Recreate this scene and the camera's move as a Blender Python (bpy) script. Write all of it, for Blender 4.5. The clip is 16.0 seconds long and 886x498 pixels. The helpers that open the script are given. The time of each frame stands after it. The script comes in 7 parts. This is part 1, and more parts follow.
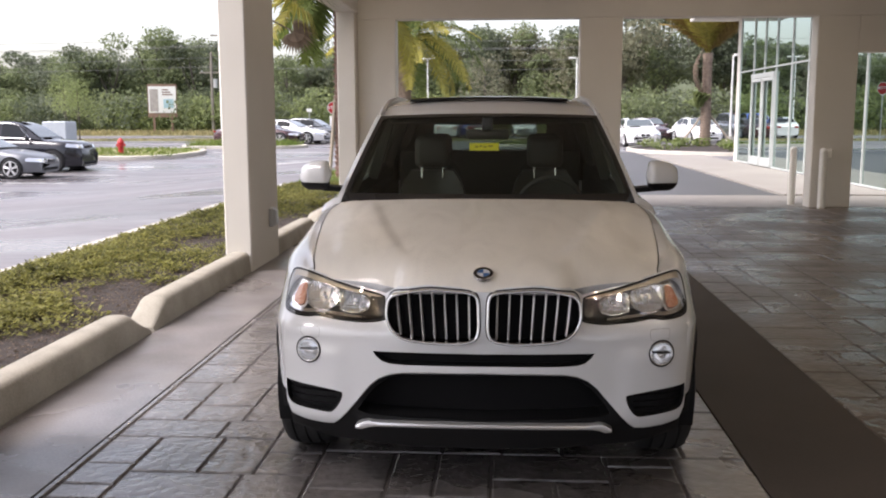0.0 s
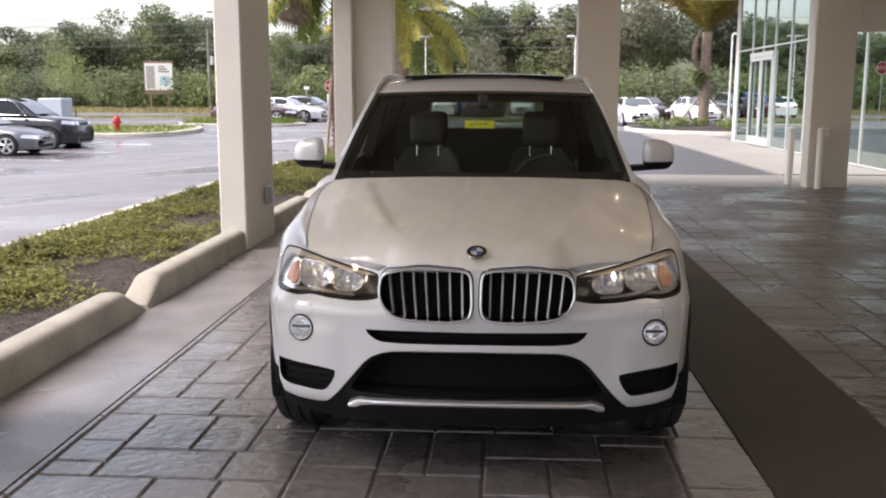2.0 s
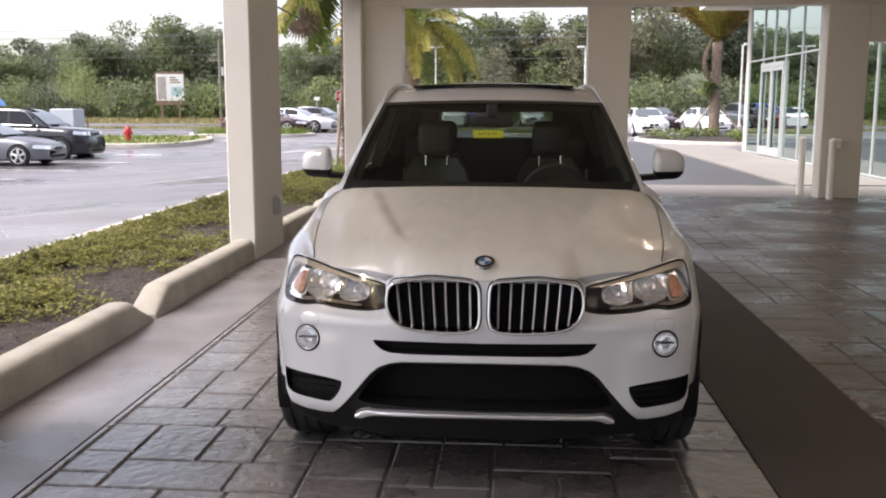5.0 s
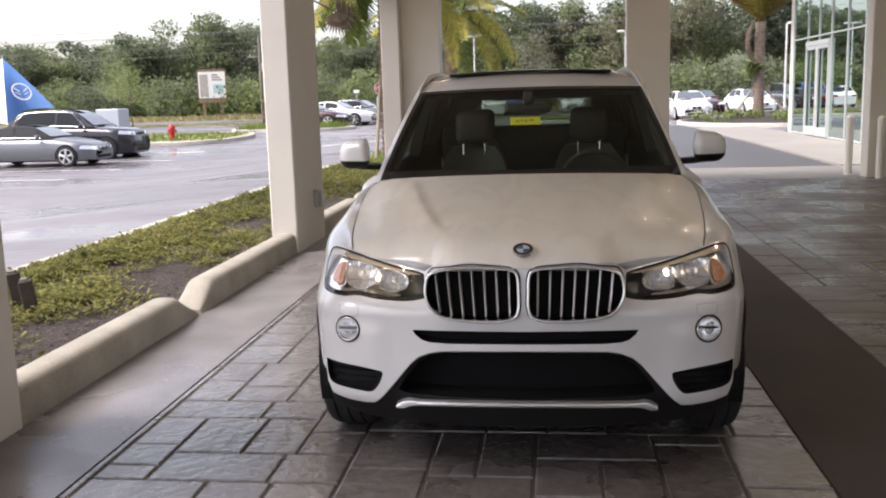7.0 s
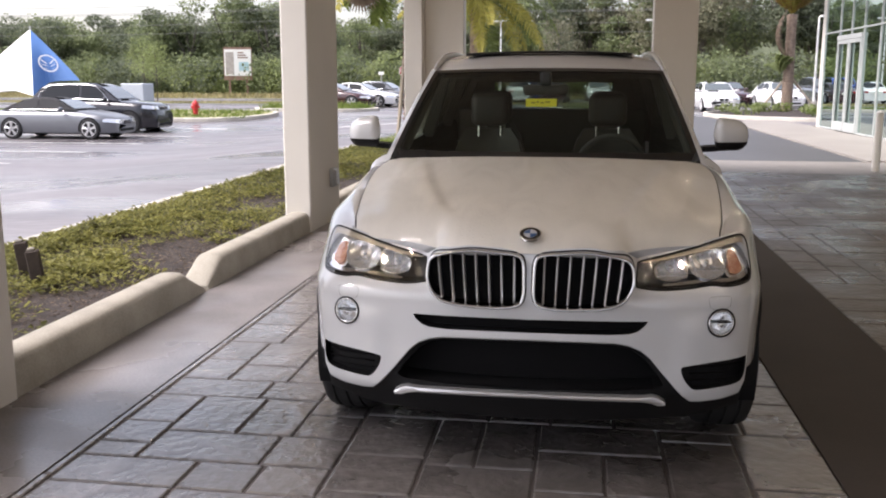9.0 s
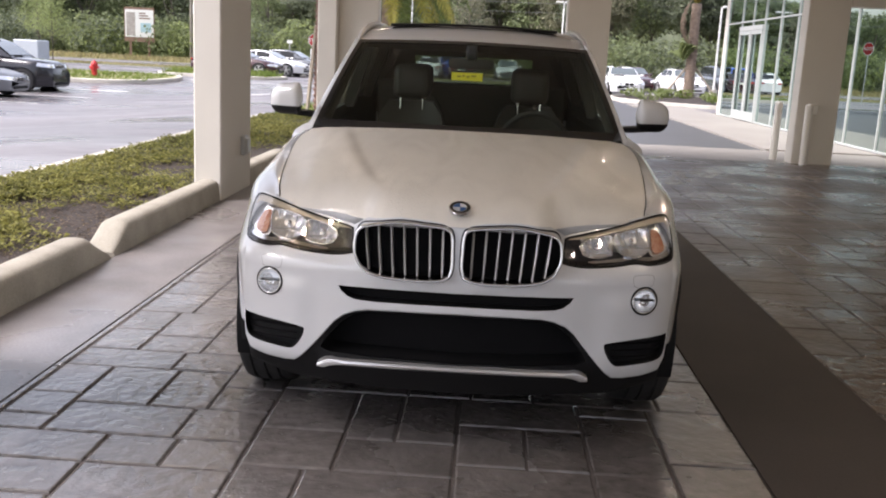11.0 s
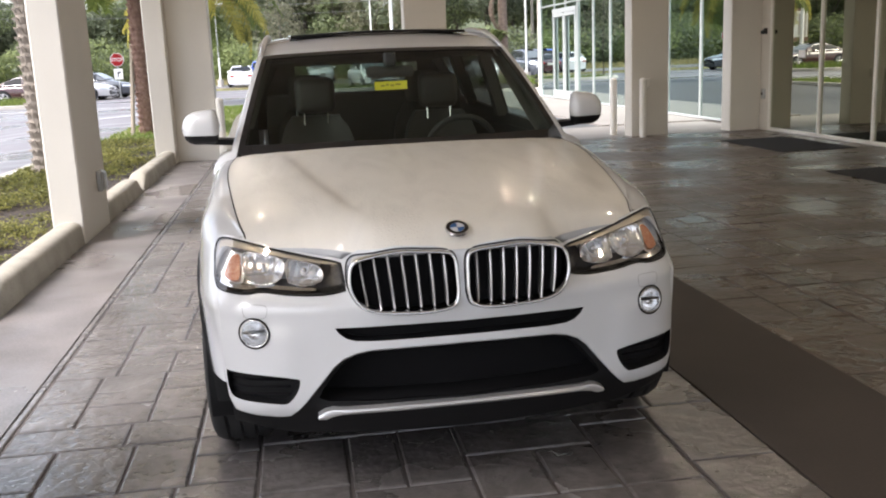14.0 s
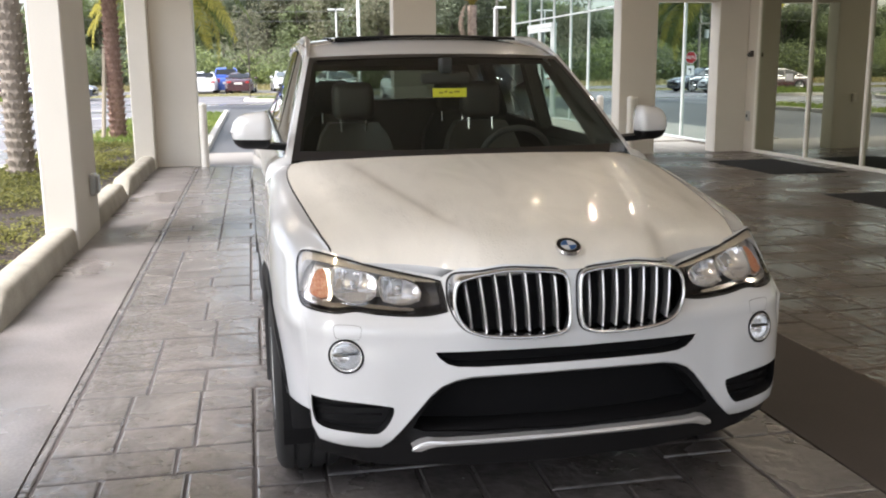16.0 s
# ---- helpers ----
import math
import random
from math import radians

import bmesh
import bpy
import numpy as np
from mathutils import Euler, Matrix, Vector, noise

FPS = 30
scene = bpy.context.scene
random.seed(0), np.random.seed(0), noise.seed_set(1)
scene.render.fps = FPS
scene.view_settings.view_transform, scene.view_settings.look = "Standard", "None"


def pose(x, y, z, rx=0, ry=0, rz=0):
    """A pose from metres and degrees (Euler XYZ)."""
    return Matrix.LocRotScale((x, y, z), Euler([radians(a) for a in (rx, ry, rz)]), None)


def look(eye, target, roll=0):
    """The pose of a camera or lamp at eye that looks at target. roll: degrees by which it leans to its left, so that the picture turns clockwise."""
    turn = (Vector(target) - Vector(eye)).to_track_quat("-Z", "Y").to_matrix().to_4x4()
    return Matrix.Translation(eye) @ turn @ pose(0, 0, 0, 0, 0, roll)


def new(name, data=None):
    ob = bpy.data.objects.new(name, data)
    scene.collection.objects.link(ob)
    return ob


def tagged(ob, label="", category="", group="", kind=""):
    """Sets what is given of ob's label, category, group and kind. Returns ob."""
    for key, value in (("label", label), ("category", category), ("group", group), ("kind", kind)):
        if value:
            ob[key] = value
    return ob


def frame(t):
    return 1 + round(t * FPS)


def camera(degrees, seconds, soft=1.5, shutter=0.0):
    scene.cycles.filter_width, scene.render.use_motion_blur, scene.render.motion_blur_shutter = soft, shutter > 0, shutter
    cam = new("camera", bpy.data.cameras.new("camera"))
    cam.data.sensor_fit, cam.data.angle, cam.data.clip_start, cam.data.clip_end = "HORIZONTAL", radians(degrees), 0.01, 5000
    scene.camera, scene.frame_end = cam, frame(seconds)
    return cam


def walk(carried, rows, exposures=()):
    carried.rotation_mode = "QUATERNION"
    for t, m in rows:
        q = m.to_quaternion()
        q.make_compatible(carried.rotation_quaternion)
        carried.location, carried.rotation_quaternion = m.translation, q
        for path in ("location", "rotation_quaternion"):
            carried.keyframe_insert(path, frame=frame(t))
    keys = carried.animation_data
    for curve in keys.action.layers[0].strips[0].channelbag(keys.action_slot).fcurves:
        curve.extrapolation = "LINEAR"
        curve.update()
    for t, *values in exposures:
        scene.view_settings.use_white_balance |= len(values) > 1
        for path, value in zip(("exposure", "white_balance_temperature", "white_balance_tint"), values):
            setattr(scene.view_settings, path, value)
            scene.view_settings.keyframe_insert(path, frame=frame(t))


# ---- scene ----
cam = camera(51.2, 16.0, soft=2.0)
METRES, EYE, TILT, LEAN, TURN = 1.83, 1.55, -0.15, 0.2, 3.8
ROWS = [
    (0.0, 0.0, 0.0, 0.0, 0.01, -8.08, -0.08),
    (0.5, 0.0087, 0.0071, -0.0002, 0.56, -8.76, -0.25),
    (1.0, 0.0095, 0.0104, -0.0035, -0.49, -9.58, -0.41),
    (1.5, 0.0059, 0.0109, -0.0048, -0.57, -9.59, -0.07),
    (2.0, 0.0093, 0.0107, -0.0032, -0.11, -9.39, -0.31),
    (2.5, 0.0133, 0.0168, -0.0061, 0.26, -9.21, -0.74),
    (3.0, 0.0152, 0.0261, -0.0062, 0.26, -9.21, -0.79),
    (5.5, 0.0135, 0.0272, -0.0077, 0.55, -8.32, -0.24),
    (6.0, 0.0136, 0.0248, -0.0092, 0.98, -7.3, -0.57),
    (6.5, 0.0164, 0.025, -0.0119, 2.46, -8.16, -0.4),
    (7.0, 0.0249, 0.0345, -0.0107, 2.94, -9.34, 1.41),
    (7.5, 0.0294, 0.0465, -0.0118, 2.91, -9.3, 1.46),
    (8.0, 0.0377, 0.0683, -0.0162, 3.45, -9.43, 0.92),
    (10.5, 0.0663, 0.1265, -0.0409, 3.3, -11.45, -2.88),
    (11.0, 0.0047, 0.1266, -0.0399, -1.03, -11.64, -2.94),
    (11.5, -0.0548, 0.1148, -0.0401, -6.02, -13.93, -2.66),
    (12.0, -0.0835, 0.1159, -0.0257, -7.74, -11.71, -2.61),
    (12.5, -0.1142, 0.1936, -0.0242, -5.67, -10.17, 0.53),
    (13.0, -0.1361, 0.2687, -0.0356, -7.12, -9.71, -1.88),
    (13.5, -0.1854, 0.2878, -0.0313, -8.17, -10.7, 0.14),
    (14.0, -0.3051, 0.3063, -0.0209, -12.87, -11.65, 2.18),
    (14.5, -0.3828, 0.3191, -0.0243, -12.6, -12.64, -0.57),
    (15.0, -0.4341, 0.3551, -0.0334, -12.31, -11.41, -2.28),
    (15.5, -0.4745, 0.4336, -0.0296, -15.62, -10.71, 0.43),
    (16.0, -0.5363, 0.5004, -0.0339, -15.39, -10.87, 0.33),
]
walk(cam, [(t, pose(0, 0, EYE, TILT, LEAN, TURN) @ pose(METRES * x, METRES * y, METRES * z, 90 + pitch, roll, yaw)) for t, x, y, z, yaw, pitch, roll in ROWS],
     exposures=[(0.0, 1.28, 6700, 17), (8.0, 1.28, 6700, 17), (10.5, 1.28, 6650, 18), (11.0, 1.36, 6650, 17), (11.5, 1.64, 6600, 16), (12.2, 1.88, 6600, 14), (13.2, 1.62, 6600, 14), (14.0, 1.64, 6550, 13), (14.6, 1.94, 6550, 13), (15.0, 2.02, 6550, 13), (16.0, 1.78, 6550, 11)])

# ---- world, sun and exposure ----
world = bpy.data.worlds.new("overcast")
scene.world = world
world.use_nodes = True
wn = world.node_tree
wn.nodes.clear()
sky = wn.nodes.new("ShaderNodeTexSky")
sky.sky_type = "NISHITA"
sky.sun_disc = False
sky.sun_elevation, sky.sun_rotation = radians(53), radians(-107)
sky.air_density, sky.dust_density, sky.ozone_density = 1.0, 3.0, 1.0
grey = wn.nodes.new("ShaderNodeHueSaturation")
grey.inputs["Saturation"].default_value = 0.52
bg = wn.nodes.new("ShaderNodeBackground")
bg.inputs["Strength"].default_value = 0.15
wout = wn.nodes.new("ShaderNodeOutputWorld")
wn.links.new(sky.outputs[0], grey.inputs["Color"])
wn.links.new(grey.outputs[0], bg.inputs[0])
wn.links.new(bg.outputs[0], wout.inputs[0])

sun_data = bpy.data.lights.new("sun", "SUN")
sun_data.energy, sun_data.angle, sun_data.color = 2.0, radians(30), (0.97, 0.98, 1.0)
sun = new("sun", sun_data)
sun.matrix_world = look((-45, -14, 62), (0, 0, 0))


# ---- materials ----
def material(name, color, rough=0.6, metal=0.0, vary=0.12, scale=3.0, fine=40.0, bump=0.0, spec=0.5, second=None,
             coat=0.0, per_piece=0.0, stretch=(1, 1, 1), wet=0.0, distort=0.0):
    """Principled material with colour variation at two scales, fine relief and optional wet patches."""
    m = bpy.data.materials.new(name)
    m.use_nodes = True
    nt = m.node_tree
    p = nt.nodes["Principled BSDF"]
    p.inputs["Metallic"].default_value = metal
    p.inputs["Roughness"].default_value = rough
    p.inputs["Specular IOR Level"].default_value = spec
    p.inputs["Coat Weight"].default_value = coat
    p.inputs["Coat Roughness"].default_value = 0.03
    co = nt.nodes.new("ShaderNodeTexCoord")
    mp = nt.nodes.new("ShaderNodeMapping")
    mp.inputs["Scale"].default_value = stretch
    if per_piece:
        place = nt.nodes.new("ShaderNodeNewGeometry")
        nt.links.new(place.outputs["Position"], mp.inputs[0])
    else:
        nt.links.new(co.outputs["Object"], mp.inputs[0])
    big = nt.nodes.new("ShaderNodeTexNoise")
    big.inputs["Scale"].default_value, big.inputs["Detail"].default_value = scale, 4
    small = nt.nodes.new("ShaderNodeTexNoise")
    small.inputs["Scale"].default_value, small.inputs["Detail"].default_value = fine, 3
    big.inputs["Distortion"].default_value = distort
    for n in (big, small):
        nt.links.new(mp.outputs[0], n.inputs["Vector"])
    add = nt.nodes.new("ShaderNodeMath")
    add.operation = "MULTIPLY_ADD"
    add.inputs[1].default_value = 0.6
    nt.links.new(big.outputs[0], add.inputs[0])
    half = nt.nodes.new("ShaderNodeMath")
    half.operation = "MULTIPLY"
    half.inputs[1].default_value = 0.4
    nt.links.new(small.outputs[0], half.inputs[0])
    nt.links.new(half.outputs[0], add.inputs[2])
    ramp = nt.nodes.new("ShaderNodeMapRange")
    ramp.inputs["From Min"].default_value, ramp.inputs["From Max"].default_value = 0.3, 0.7
    nt.links.new(add.outputs[0], ramp.inputs["Value"])
    mix = nt.nodes.new("ShaderNodeMix")
    mix.data_type = "RGBA"
    c2 = second or [min(1, c * (1 + vary)) for c in color]
    c1 = color if second else [c * (1 - vary) for c in color]
    mix.inputs["A"].default_value, mix.inputs["B"].default_value = (*c1, 1), (*c2, 1)
    nt.links.new(ramp.outputs[0], mix.inputs["Factor"])
    last = mix.outputs["Result"]
    if per_piece:
        info = nt.nodes.new("ShaderNodeObjectInfo")
        rng = nt.nodes.new("ShaderNodeMapRange")
        rng.inputs["To Min"].default_value, rng.inputs["To Max"].default_value = 1 - per_piece, 1 + per_piece
        nt.links.new(info.outputs["Random"], rng.inputs["Value"])
        hsv = nt.nodes.new("ShaderNodeHueSaturation")
        nt.links.new(rng.outputs[0], hsv.inputs["Value"])
        nt.links.new(last, hsv.inputs["Color"])
        last = hsv.outputs[0]
    nt.links.new(last, p.inputs["Base Color"])
    if wet:
        pud = nt.nodes.new("ShaderNodeTexNoise")
        pud.inputs["Scale"].default_value, pud.inputs["Detail"].default_value = wet, 5
        nt.links.new(mp.outputs[0], pud.inputs["Vector"])
        wr = nt.nodes.new("ShaderNodeMapRange")
        wr.inputs["From Min"].default_value, wr.inputs["From Max"].default_value = 0.42, 0.62
        wr.inputs["To Min"].default_value, wr.inputs["To Max"].default_value = rough, max(0.08, rough * 0.35)
        nt.links.new(pud.outputs[0], wr.inputs["Value"])
        nt.links.new(wr.outputs[0], p.inputs["Roughness"])
    if bump:
        bp = nt.nodes.new("ShaderNodeBump")
        bp.inputs["Strength"].default_value, bp.inputs["Distance"].default_value = 0.6, bump
        nt.links.new(add.outputs[0], bp.inputs["Height"])
        nt.links.new(bp.outputs[0], p.inputs["Normal"])
    return m


def glass_material(name, tint, gloss_rough=0.0, ior=1.5, boost=0.0, sheen=(1, 1, 1)):
    """Clear or tinted pane: see-through with Fresnel-driven mirror gloss."""
    m = bpy.data.materials.new(name)
    m.use_nodes = True
    nt = m.node_tree
    nt.nodes.clear()
    out = nt.nodes.new("ShaderNodeOutputMaterial")
    tr = nt.nodes.new("ShaderNodeBsdfTransparent")
    tr.inputs[0].default_value = (*tint, 1)
    gl = nt.nodes.new("ShaderNodeBsdfGlossy")
    gl.inputs["Roughness"].default_value = gloss_rough
    gl.inputs["Color"].default_value = (*sheen, 1)
    # gloss of a thin pane, the same from either side
    r0 = ((ior - 1) / (ior + 1)) ** 2
    lw = nt.nodes.new("ShaderNodeLayerWeight")
    lw.inputs["Blend"].default_value = 0.5
    pw = nt.nodes.new("ShaderNodeMath")
    pw.operation = "POWER"
    pw.inputs[1].default_value = 5.0
    nt.links.new(lw.outputs["Facing"], pw.inputs[0])
    ad = nt.nodes.new("ShaderNodeMath")
    ad.operation = "MULTIPLY_ADD"
    ad.inputs[1].default_value, ad.inputs[2].default_value = 1 - r0, r0 + boost
    ad.use_clamp = True
    nt.links.new(pw.outputs[0], ad.inputs[0])
    mix = nt.nodes.new("ShaderNodeMixShader")
    nt.links.new(ad.outputs[0], mix.inputs[0])
    nt.links.new(tr.outputs[0], mix.inputs[1])
    nt.links.new(gl.outputs[0], mix.inputs[2])
    nt.links.new(mix.outputs[0], out.inputs[0])
    return m


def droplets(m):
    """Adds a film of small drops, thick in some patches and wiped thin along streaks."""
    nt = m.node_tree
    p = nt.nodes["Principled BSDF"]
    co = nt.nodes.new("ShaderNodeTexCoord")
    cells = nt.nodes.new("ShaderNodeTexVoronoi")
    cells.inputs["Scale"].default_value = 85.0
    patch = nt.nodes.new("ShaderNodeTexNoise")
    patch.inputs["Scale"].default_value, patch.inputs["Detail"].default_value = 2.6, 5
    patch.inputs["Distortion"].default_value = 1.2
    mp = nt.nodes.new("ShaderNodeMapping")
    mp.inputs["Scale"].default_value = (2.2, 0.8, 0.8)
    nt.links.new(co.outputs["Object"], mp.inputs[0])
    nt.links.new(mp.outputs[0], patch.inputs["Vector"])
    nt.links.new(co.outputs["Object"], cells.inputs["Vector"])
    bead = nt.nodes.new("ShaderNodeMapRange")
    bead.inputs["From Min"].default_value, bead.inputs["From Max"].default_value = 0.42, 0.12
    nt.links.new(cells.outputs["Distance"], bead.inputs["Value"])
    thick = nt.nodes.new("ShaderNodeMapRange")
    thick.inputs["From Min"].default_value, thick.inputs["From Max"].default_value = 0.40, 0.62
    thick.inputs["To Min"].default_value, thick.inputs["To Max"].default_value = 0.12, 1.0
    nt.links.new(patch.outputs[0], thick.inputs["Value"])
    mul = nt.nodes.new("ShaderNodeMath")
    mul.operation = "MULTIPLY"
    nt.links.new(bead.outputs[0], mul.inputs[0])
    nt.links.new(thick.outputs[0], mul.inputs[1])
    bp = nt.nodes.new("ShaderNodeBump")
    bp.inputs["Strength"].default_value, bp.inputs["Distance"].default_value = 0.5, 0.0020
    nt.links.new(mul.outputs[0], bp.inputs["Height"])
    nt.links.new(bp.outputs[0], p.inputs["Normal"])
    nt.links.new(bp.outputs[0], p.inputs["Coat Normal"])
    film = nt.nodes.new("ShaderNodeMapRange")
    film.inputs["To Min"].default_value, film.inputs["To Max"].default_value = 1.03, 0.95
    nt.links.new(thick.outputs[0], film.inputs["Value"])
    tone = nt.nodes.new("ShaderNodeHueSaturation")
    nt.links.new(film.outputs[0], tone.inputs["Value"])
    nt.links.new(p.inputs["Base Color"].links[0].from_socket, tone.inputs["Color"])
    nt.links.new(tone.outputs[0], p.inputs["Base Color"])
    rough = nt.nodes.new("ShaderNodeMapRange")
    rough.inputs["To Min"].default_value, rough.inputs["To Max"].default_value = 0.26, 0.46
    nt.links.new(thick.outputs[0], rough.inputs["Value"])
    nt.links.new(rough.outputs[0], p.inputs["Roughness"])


def lamp_material(name, color, strength):
    m = bpy.data.materials.new(name)
    m.use_nodes = True
    p = m.node_tree.nodes["Principled BSDF"]
    p.inputs["Emission Color"].default_value = (*color, 1)
    p.inputs["Emission Strength"].default_value = strength
    p.inputs["Base Color"].default_value = (*color, 1)
    return m


STUCCO = material("painted_stucco", (0.615, 0.583, 0.525), 0.75, vary=0.05, scale=1.2, fine=90, bump=0.002)
CEILING = material("ceiling_board", (0.72, 0.64, 0.52), 0.8, vary=0.04, scale=0.6, fine=60)
CONCRETE = material("broom_concrete", (0.146, 0.131, 0.126), 0.52, vary=0.46, scale=1.9, fine=70, bump=0.0015, stretch=(1, 1, 1), wet=0.8)
DARKCONCRETE = material("dark_broom_concrete", (0.053, 0.042, 0.035), 0.78, vary=0.22, scale=1.4, fine=80, bump=0.0015)
CURB = material("precast_concrete", (0.305, 0.281, 0.234), 0.88, vary=0.26, scale=4.2, fine=85, bump=0.010)
KERB = material("pale_kerb_concrete", (0.47, 0.44, 0.39), 0.85, vary=0.25, scale=1.5, fine=40, bump=0.003)
WALK = material("pale_walk_concrete", (0.27, 0.245, 0.22), 0.6, vary=0.14, scale=0.5, fine=40)
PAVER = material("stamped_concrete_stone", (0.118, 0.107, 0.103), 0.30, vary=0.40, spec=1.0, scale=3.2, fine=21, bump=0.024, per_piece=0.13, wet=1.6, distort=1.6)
# darker copy of the stone, with the deep canopy's shade in its colour
PAVER_SHADED = material("shaded_stamped_stone", (0.112, 0.089, 0.072), 0.45, vary=0.42, scale=2.2, fine=17, bump=0.035, per_piece=0.14, wet=0.9, distort=1.6)
JOINT = material("dark_joint", (0.080, 0.068, 0.064), 0.85, vary=0.2, scale=8)
ASPHALT = material("worn_wet_asphalt", (0.150, 0.138, 0.143), 0.50, vary=0.42, scale=0.45, fine=9, bump=0.003, stretch=(0.30, 1, 1), wet=0.35, distort=0.8)
DRIVE = material("new_asphalt", (0.075, 0.073, 0.075), 0.5, vary=0.12, scale=0.3, fine=60, bump=0.002)
LINE = material("white_road_paint", (0.62, 0.62, 0.6), 0.6, vary=0.2, scale=2, fine=20)
GRASS_SOIL = material("grass_ground", (0.15, 0.165, 0.06), 0.9, scale=0.8, fine=30, second=(0.30, 0.27, 0.13))
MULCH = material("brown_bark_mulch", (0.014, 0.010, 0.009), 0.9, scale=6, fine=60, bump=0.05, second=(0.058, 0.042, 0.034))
WHITE_PAINT = material("white_painted_metal", (0.75, 0.73, 0.68), 0.45, vary=0.04)
ALUMINIUM = material("white_aluminium_frame", (0.46, 0.48, 0.47), 0.4, metal=0.1, vary=0.03)
GLASS = glass_material("storefront_glass", (0.22, 0.24, 0.20), ior=1.45, boost=0.40, sheen=(0.85, 0.85, 0.70))
COATED_GLASS = glass_material("coated_showroom_glass", (0.20, 0.26, 0.23), ior=1.6, boost=0.42, sheen=(0.82, 0.95, 0.91))
DARK_METAL = material("dark_metal", (0.02, 0.02, 0.022), 0.5, vary=0.1)
RUBBER_MAT = material("black_ribbed_mat", (0.012, 0.011, 0.011), 0.85, vary=0.3, scale=20)
# dark tone for showroom walls and floor, holding the room's dimness behind glass
INTERIOR = material("dimmed_showroom_wall", (0.10, 0.085, 0.07), 0.8, vary=0.05)


# ---- mesh helpers ----
def part(name, bm, mat, parent=None, label="", smooth=False):
    """Links a bmesh as one mesh object, under a thing or a part."""
    me = bpy.data.meshes.new(name)
    bm.normal_update()
    bm.to_mesh(me)
    bm.free()
    if smooth:
        me.polygons.foreach_set("use_smooth", [True] * len(me.polygons))
        if smooth is not True:
            me.set_sharp_from_angle(angle=radians(smooth))
    me.materials.append(mat)
    ob = new(name, me)
    ob.parent = parent
    if label:
        ob["label"] = label
    return ob


def thing(name, label, category, group="", m=None, kind=""):
    ob = new(name)
    ob.empty_display_size = 0.2
    if m is not None:
        ob.matrix_basis = m
    return tagged(ob, label, category, group, kind)


def box(bm, x0, x1, y0, y1, z0, z1, bevel=0.0, segs=1):
    vs = [bm.verts.new((x, y, z)) for z in (z0, z1) for y in (y0, y1) for x in (x0, x1)]
    fs = [bm.faces.new([vs[i] for i in f]) for f in
          ((0, 2, 3, 1), (4, 5, 7, 6), (0, 1, 5, 4), (2, 6, 7, 3), (0, 4, 6, 2), (1, 3, 7, 5))]
    if bevel:
        es = list({e for f in fs for e in f.edges})
        bmesh.ops.bevel(bm, geom=es, offset=bevel, segments=segs, profile=0.5, affect="EDGES")
    return vs


def boxed(x0, x1, y0, y1, z0, z1, bevel=0.0, segs=1):
    bm = bmesh.new()
    box(bm, x0, x1, y0, y1, z0, z1, bevel, segs)
    return bm


def loft(bm, rings, closed=True, cap=False):
    """Joins rings of equally many points by quads."""
    vr = [[bm.verts.new(p) for p in r] for r in rings]
    n = len(vr[0])
    for a, b in zip(vr, vr[1:]):
        for i in range(n if closed else n - 1):
            j = (i + 1) % n
            bm.faces.new((a[i], a[j], b[j], b[i]))
    if cap:
        bm.faces.new(vr[0][::-1])
        bm.faces.new(vr[-1])
    return vr


def tube(bm, p0, p1, r0, r1=None, n=12, cap=True):
    p0, p1 = Vector(p0), Vector(p1)
    r1 = r0 if r1 is None else r1
    q = (p1 - p0).to_track_quat("Z", "Y")
    rings = [[p + q @ Vector((r * math.cos(2 * math.pi * i / n), r * math.sin(2 * math.pi * i / n), 0)) for i in range(n)]
             for p, r in ((p0, r0), (p1, r1))]
    loft(bm, rings, cap=cap)


def tubed(p0, p1, r0, r1=None, n=12):
    bm = bmesh.new()
    tube(bm, p0, p1, r0, r1, n)
    return bm


def bent(bm, pts, radii, n=8):
    """A tapered tube along a line of points."""
    pts = [Vector(p) for p in pts]
    rings = []
    for i, p in enumerate(pts):
        d = (pts[min(i + 1, len(pts) - 1)] - pts[max(i - 1, 0)]).normalized()
        q = d.to_track_quat("Z", "Y")
        rings.append([p + q @ Vector((radii[i] * math.cos(2 * math.pi * k / n), radii[i] * math.sin(2 * math.pi * k / n), 0)) for k in range(n)])
    loft(bm, rings, cap=True)


def lerp_table(table, x):
    """Piecewise linear reading of ((x, y), ...)."""
    if x <= table[0][0]:
        return table[0][1]
    for (a, va), (b, vb) in zip(table, table[1:]):
        if x <= b:
            return va + (vb - va) * (x - a) / (b - a)
    return table[-1][1]


def smooth_table(table, x):
    """Smooth (Catmull-Rom) reading of ((x, y), ...)."""
    xs = [p[0] for p in table]
    if x <= xs[0]:
        return table[0][1]
    if x >= xs[-1]:
        return table[-1][1]
    i = max(k for k in range(len(xs) - 1) if xs[k] <= x)
    h = xs[i + 1] - xs[i]
    t = (x - xs[i]) / h

    def slope(k):
        a, b = max(k - 1, 0), min(k + 1, len(xs) - 1)
        return (table[b][1] - table[a][1]) / (xs[b] - xs[a])
    return ((2 * t ** 3 - 3 * t ** 2 + 1) * table[i][1] + (t ** 3 - 2 * t ** 2 + t) * h * slope(i)
            + (-2 * t ** 3 + 3 * t ** 2) * table[i + 1][1] + (t ** 3 - t ** 2) * h * slope(i + 1))


def step(a, b, x):
    t = min(1.0, max(0.0, (x - a) / (b - a)))
    return t * t * (3 - 2 * t)


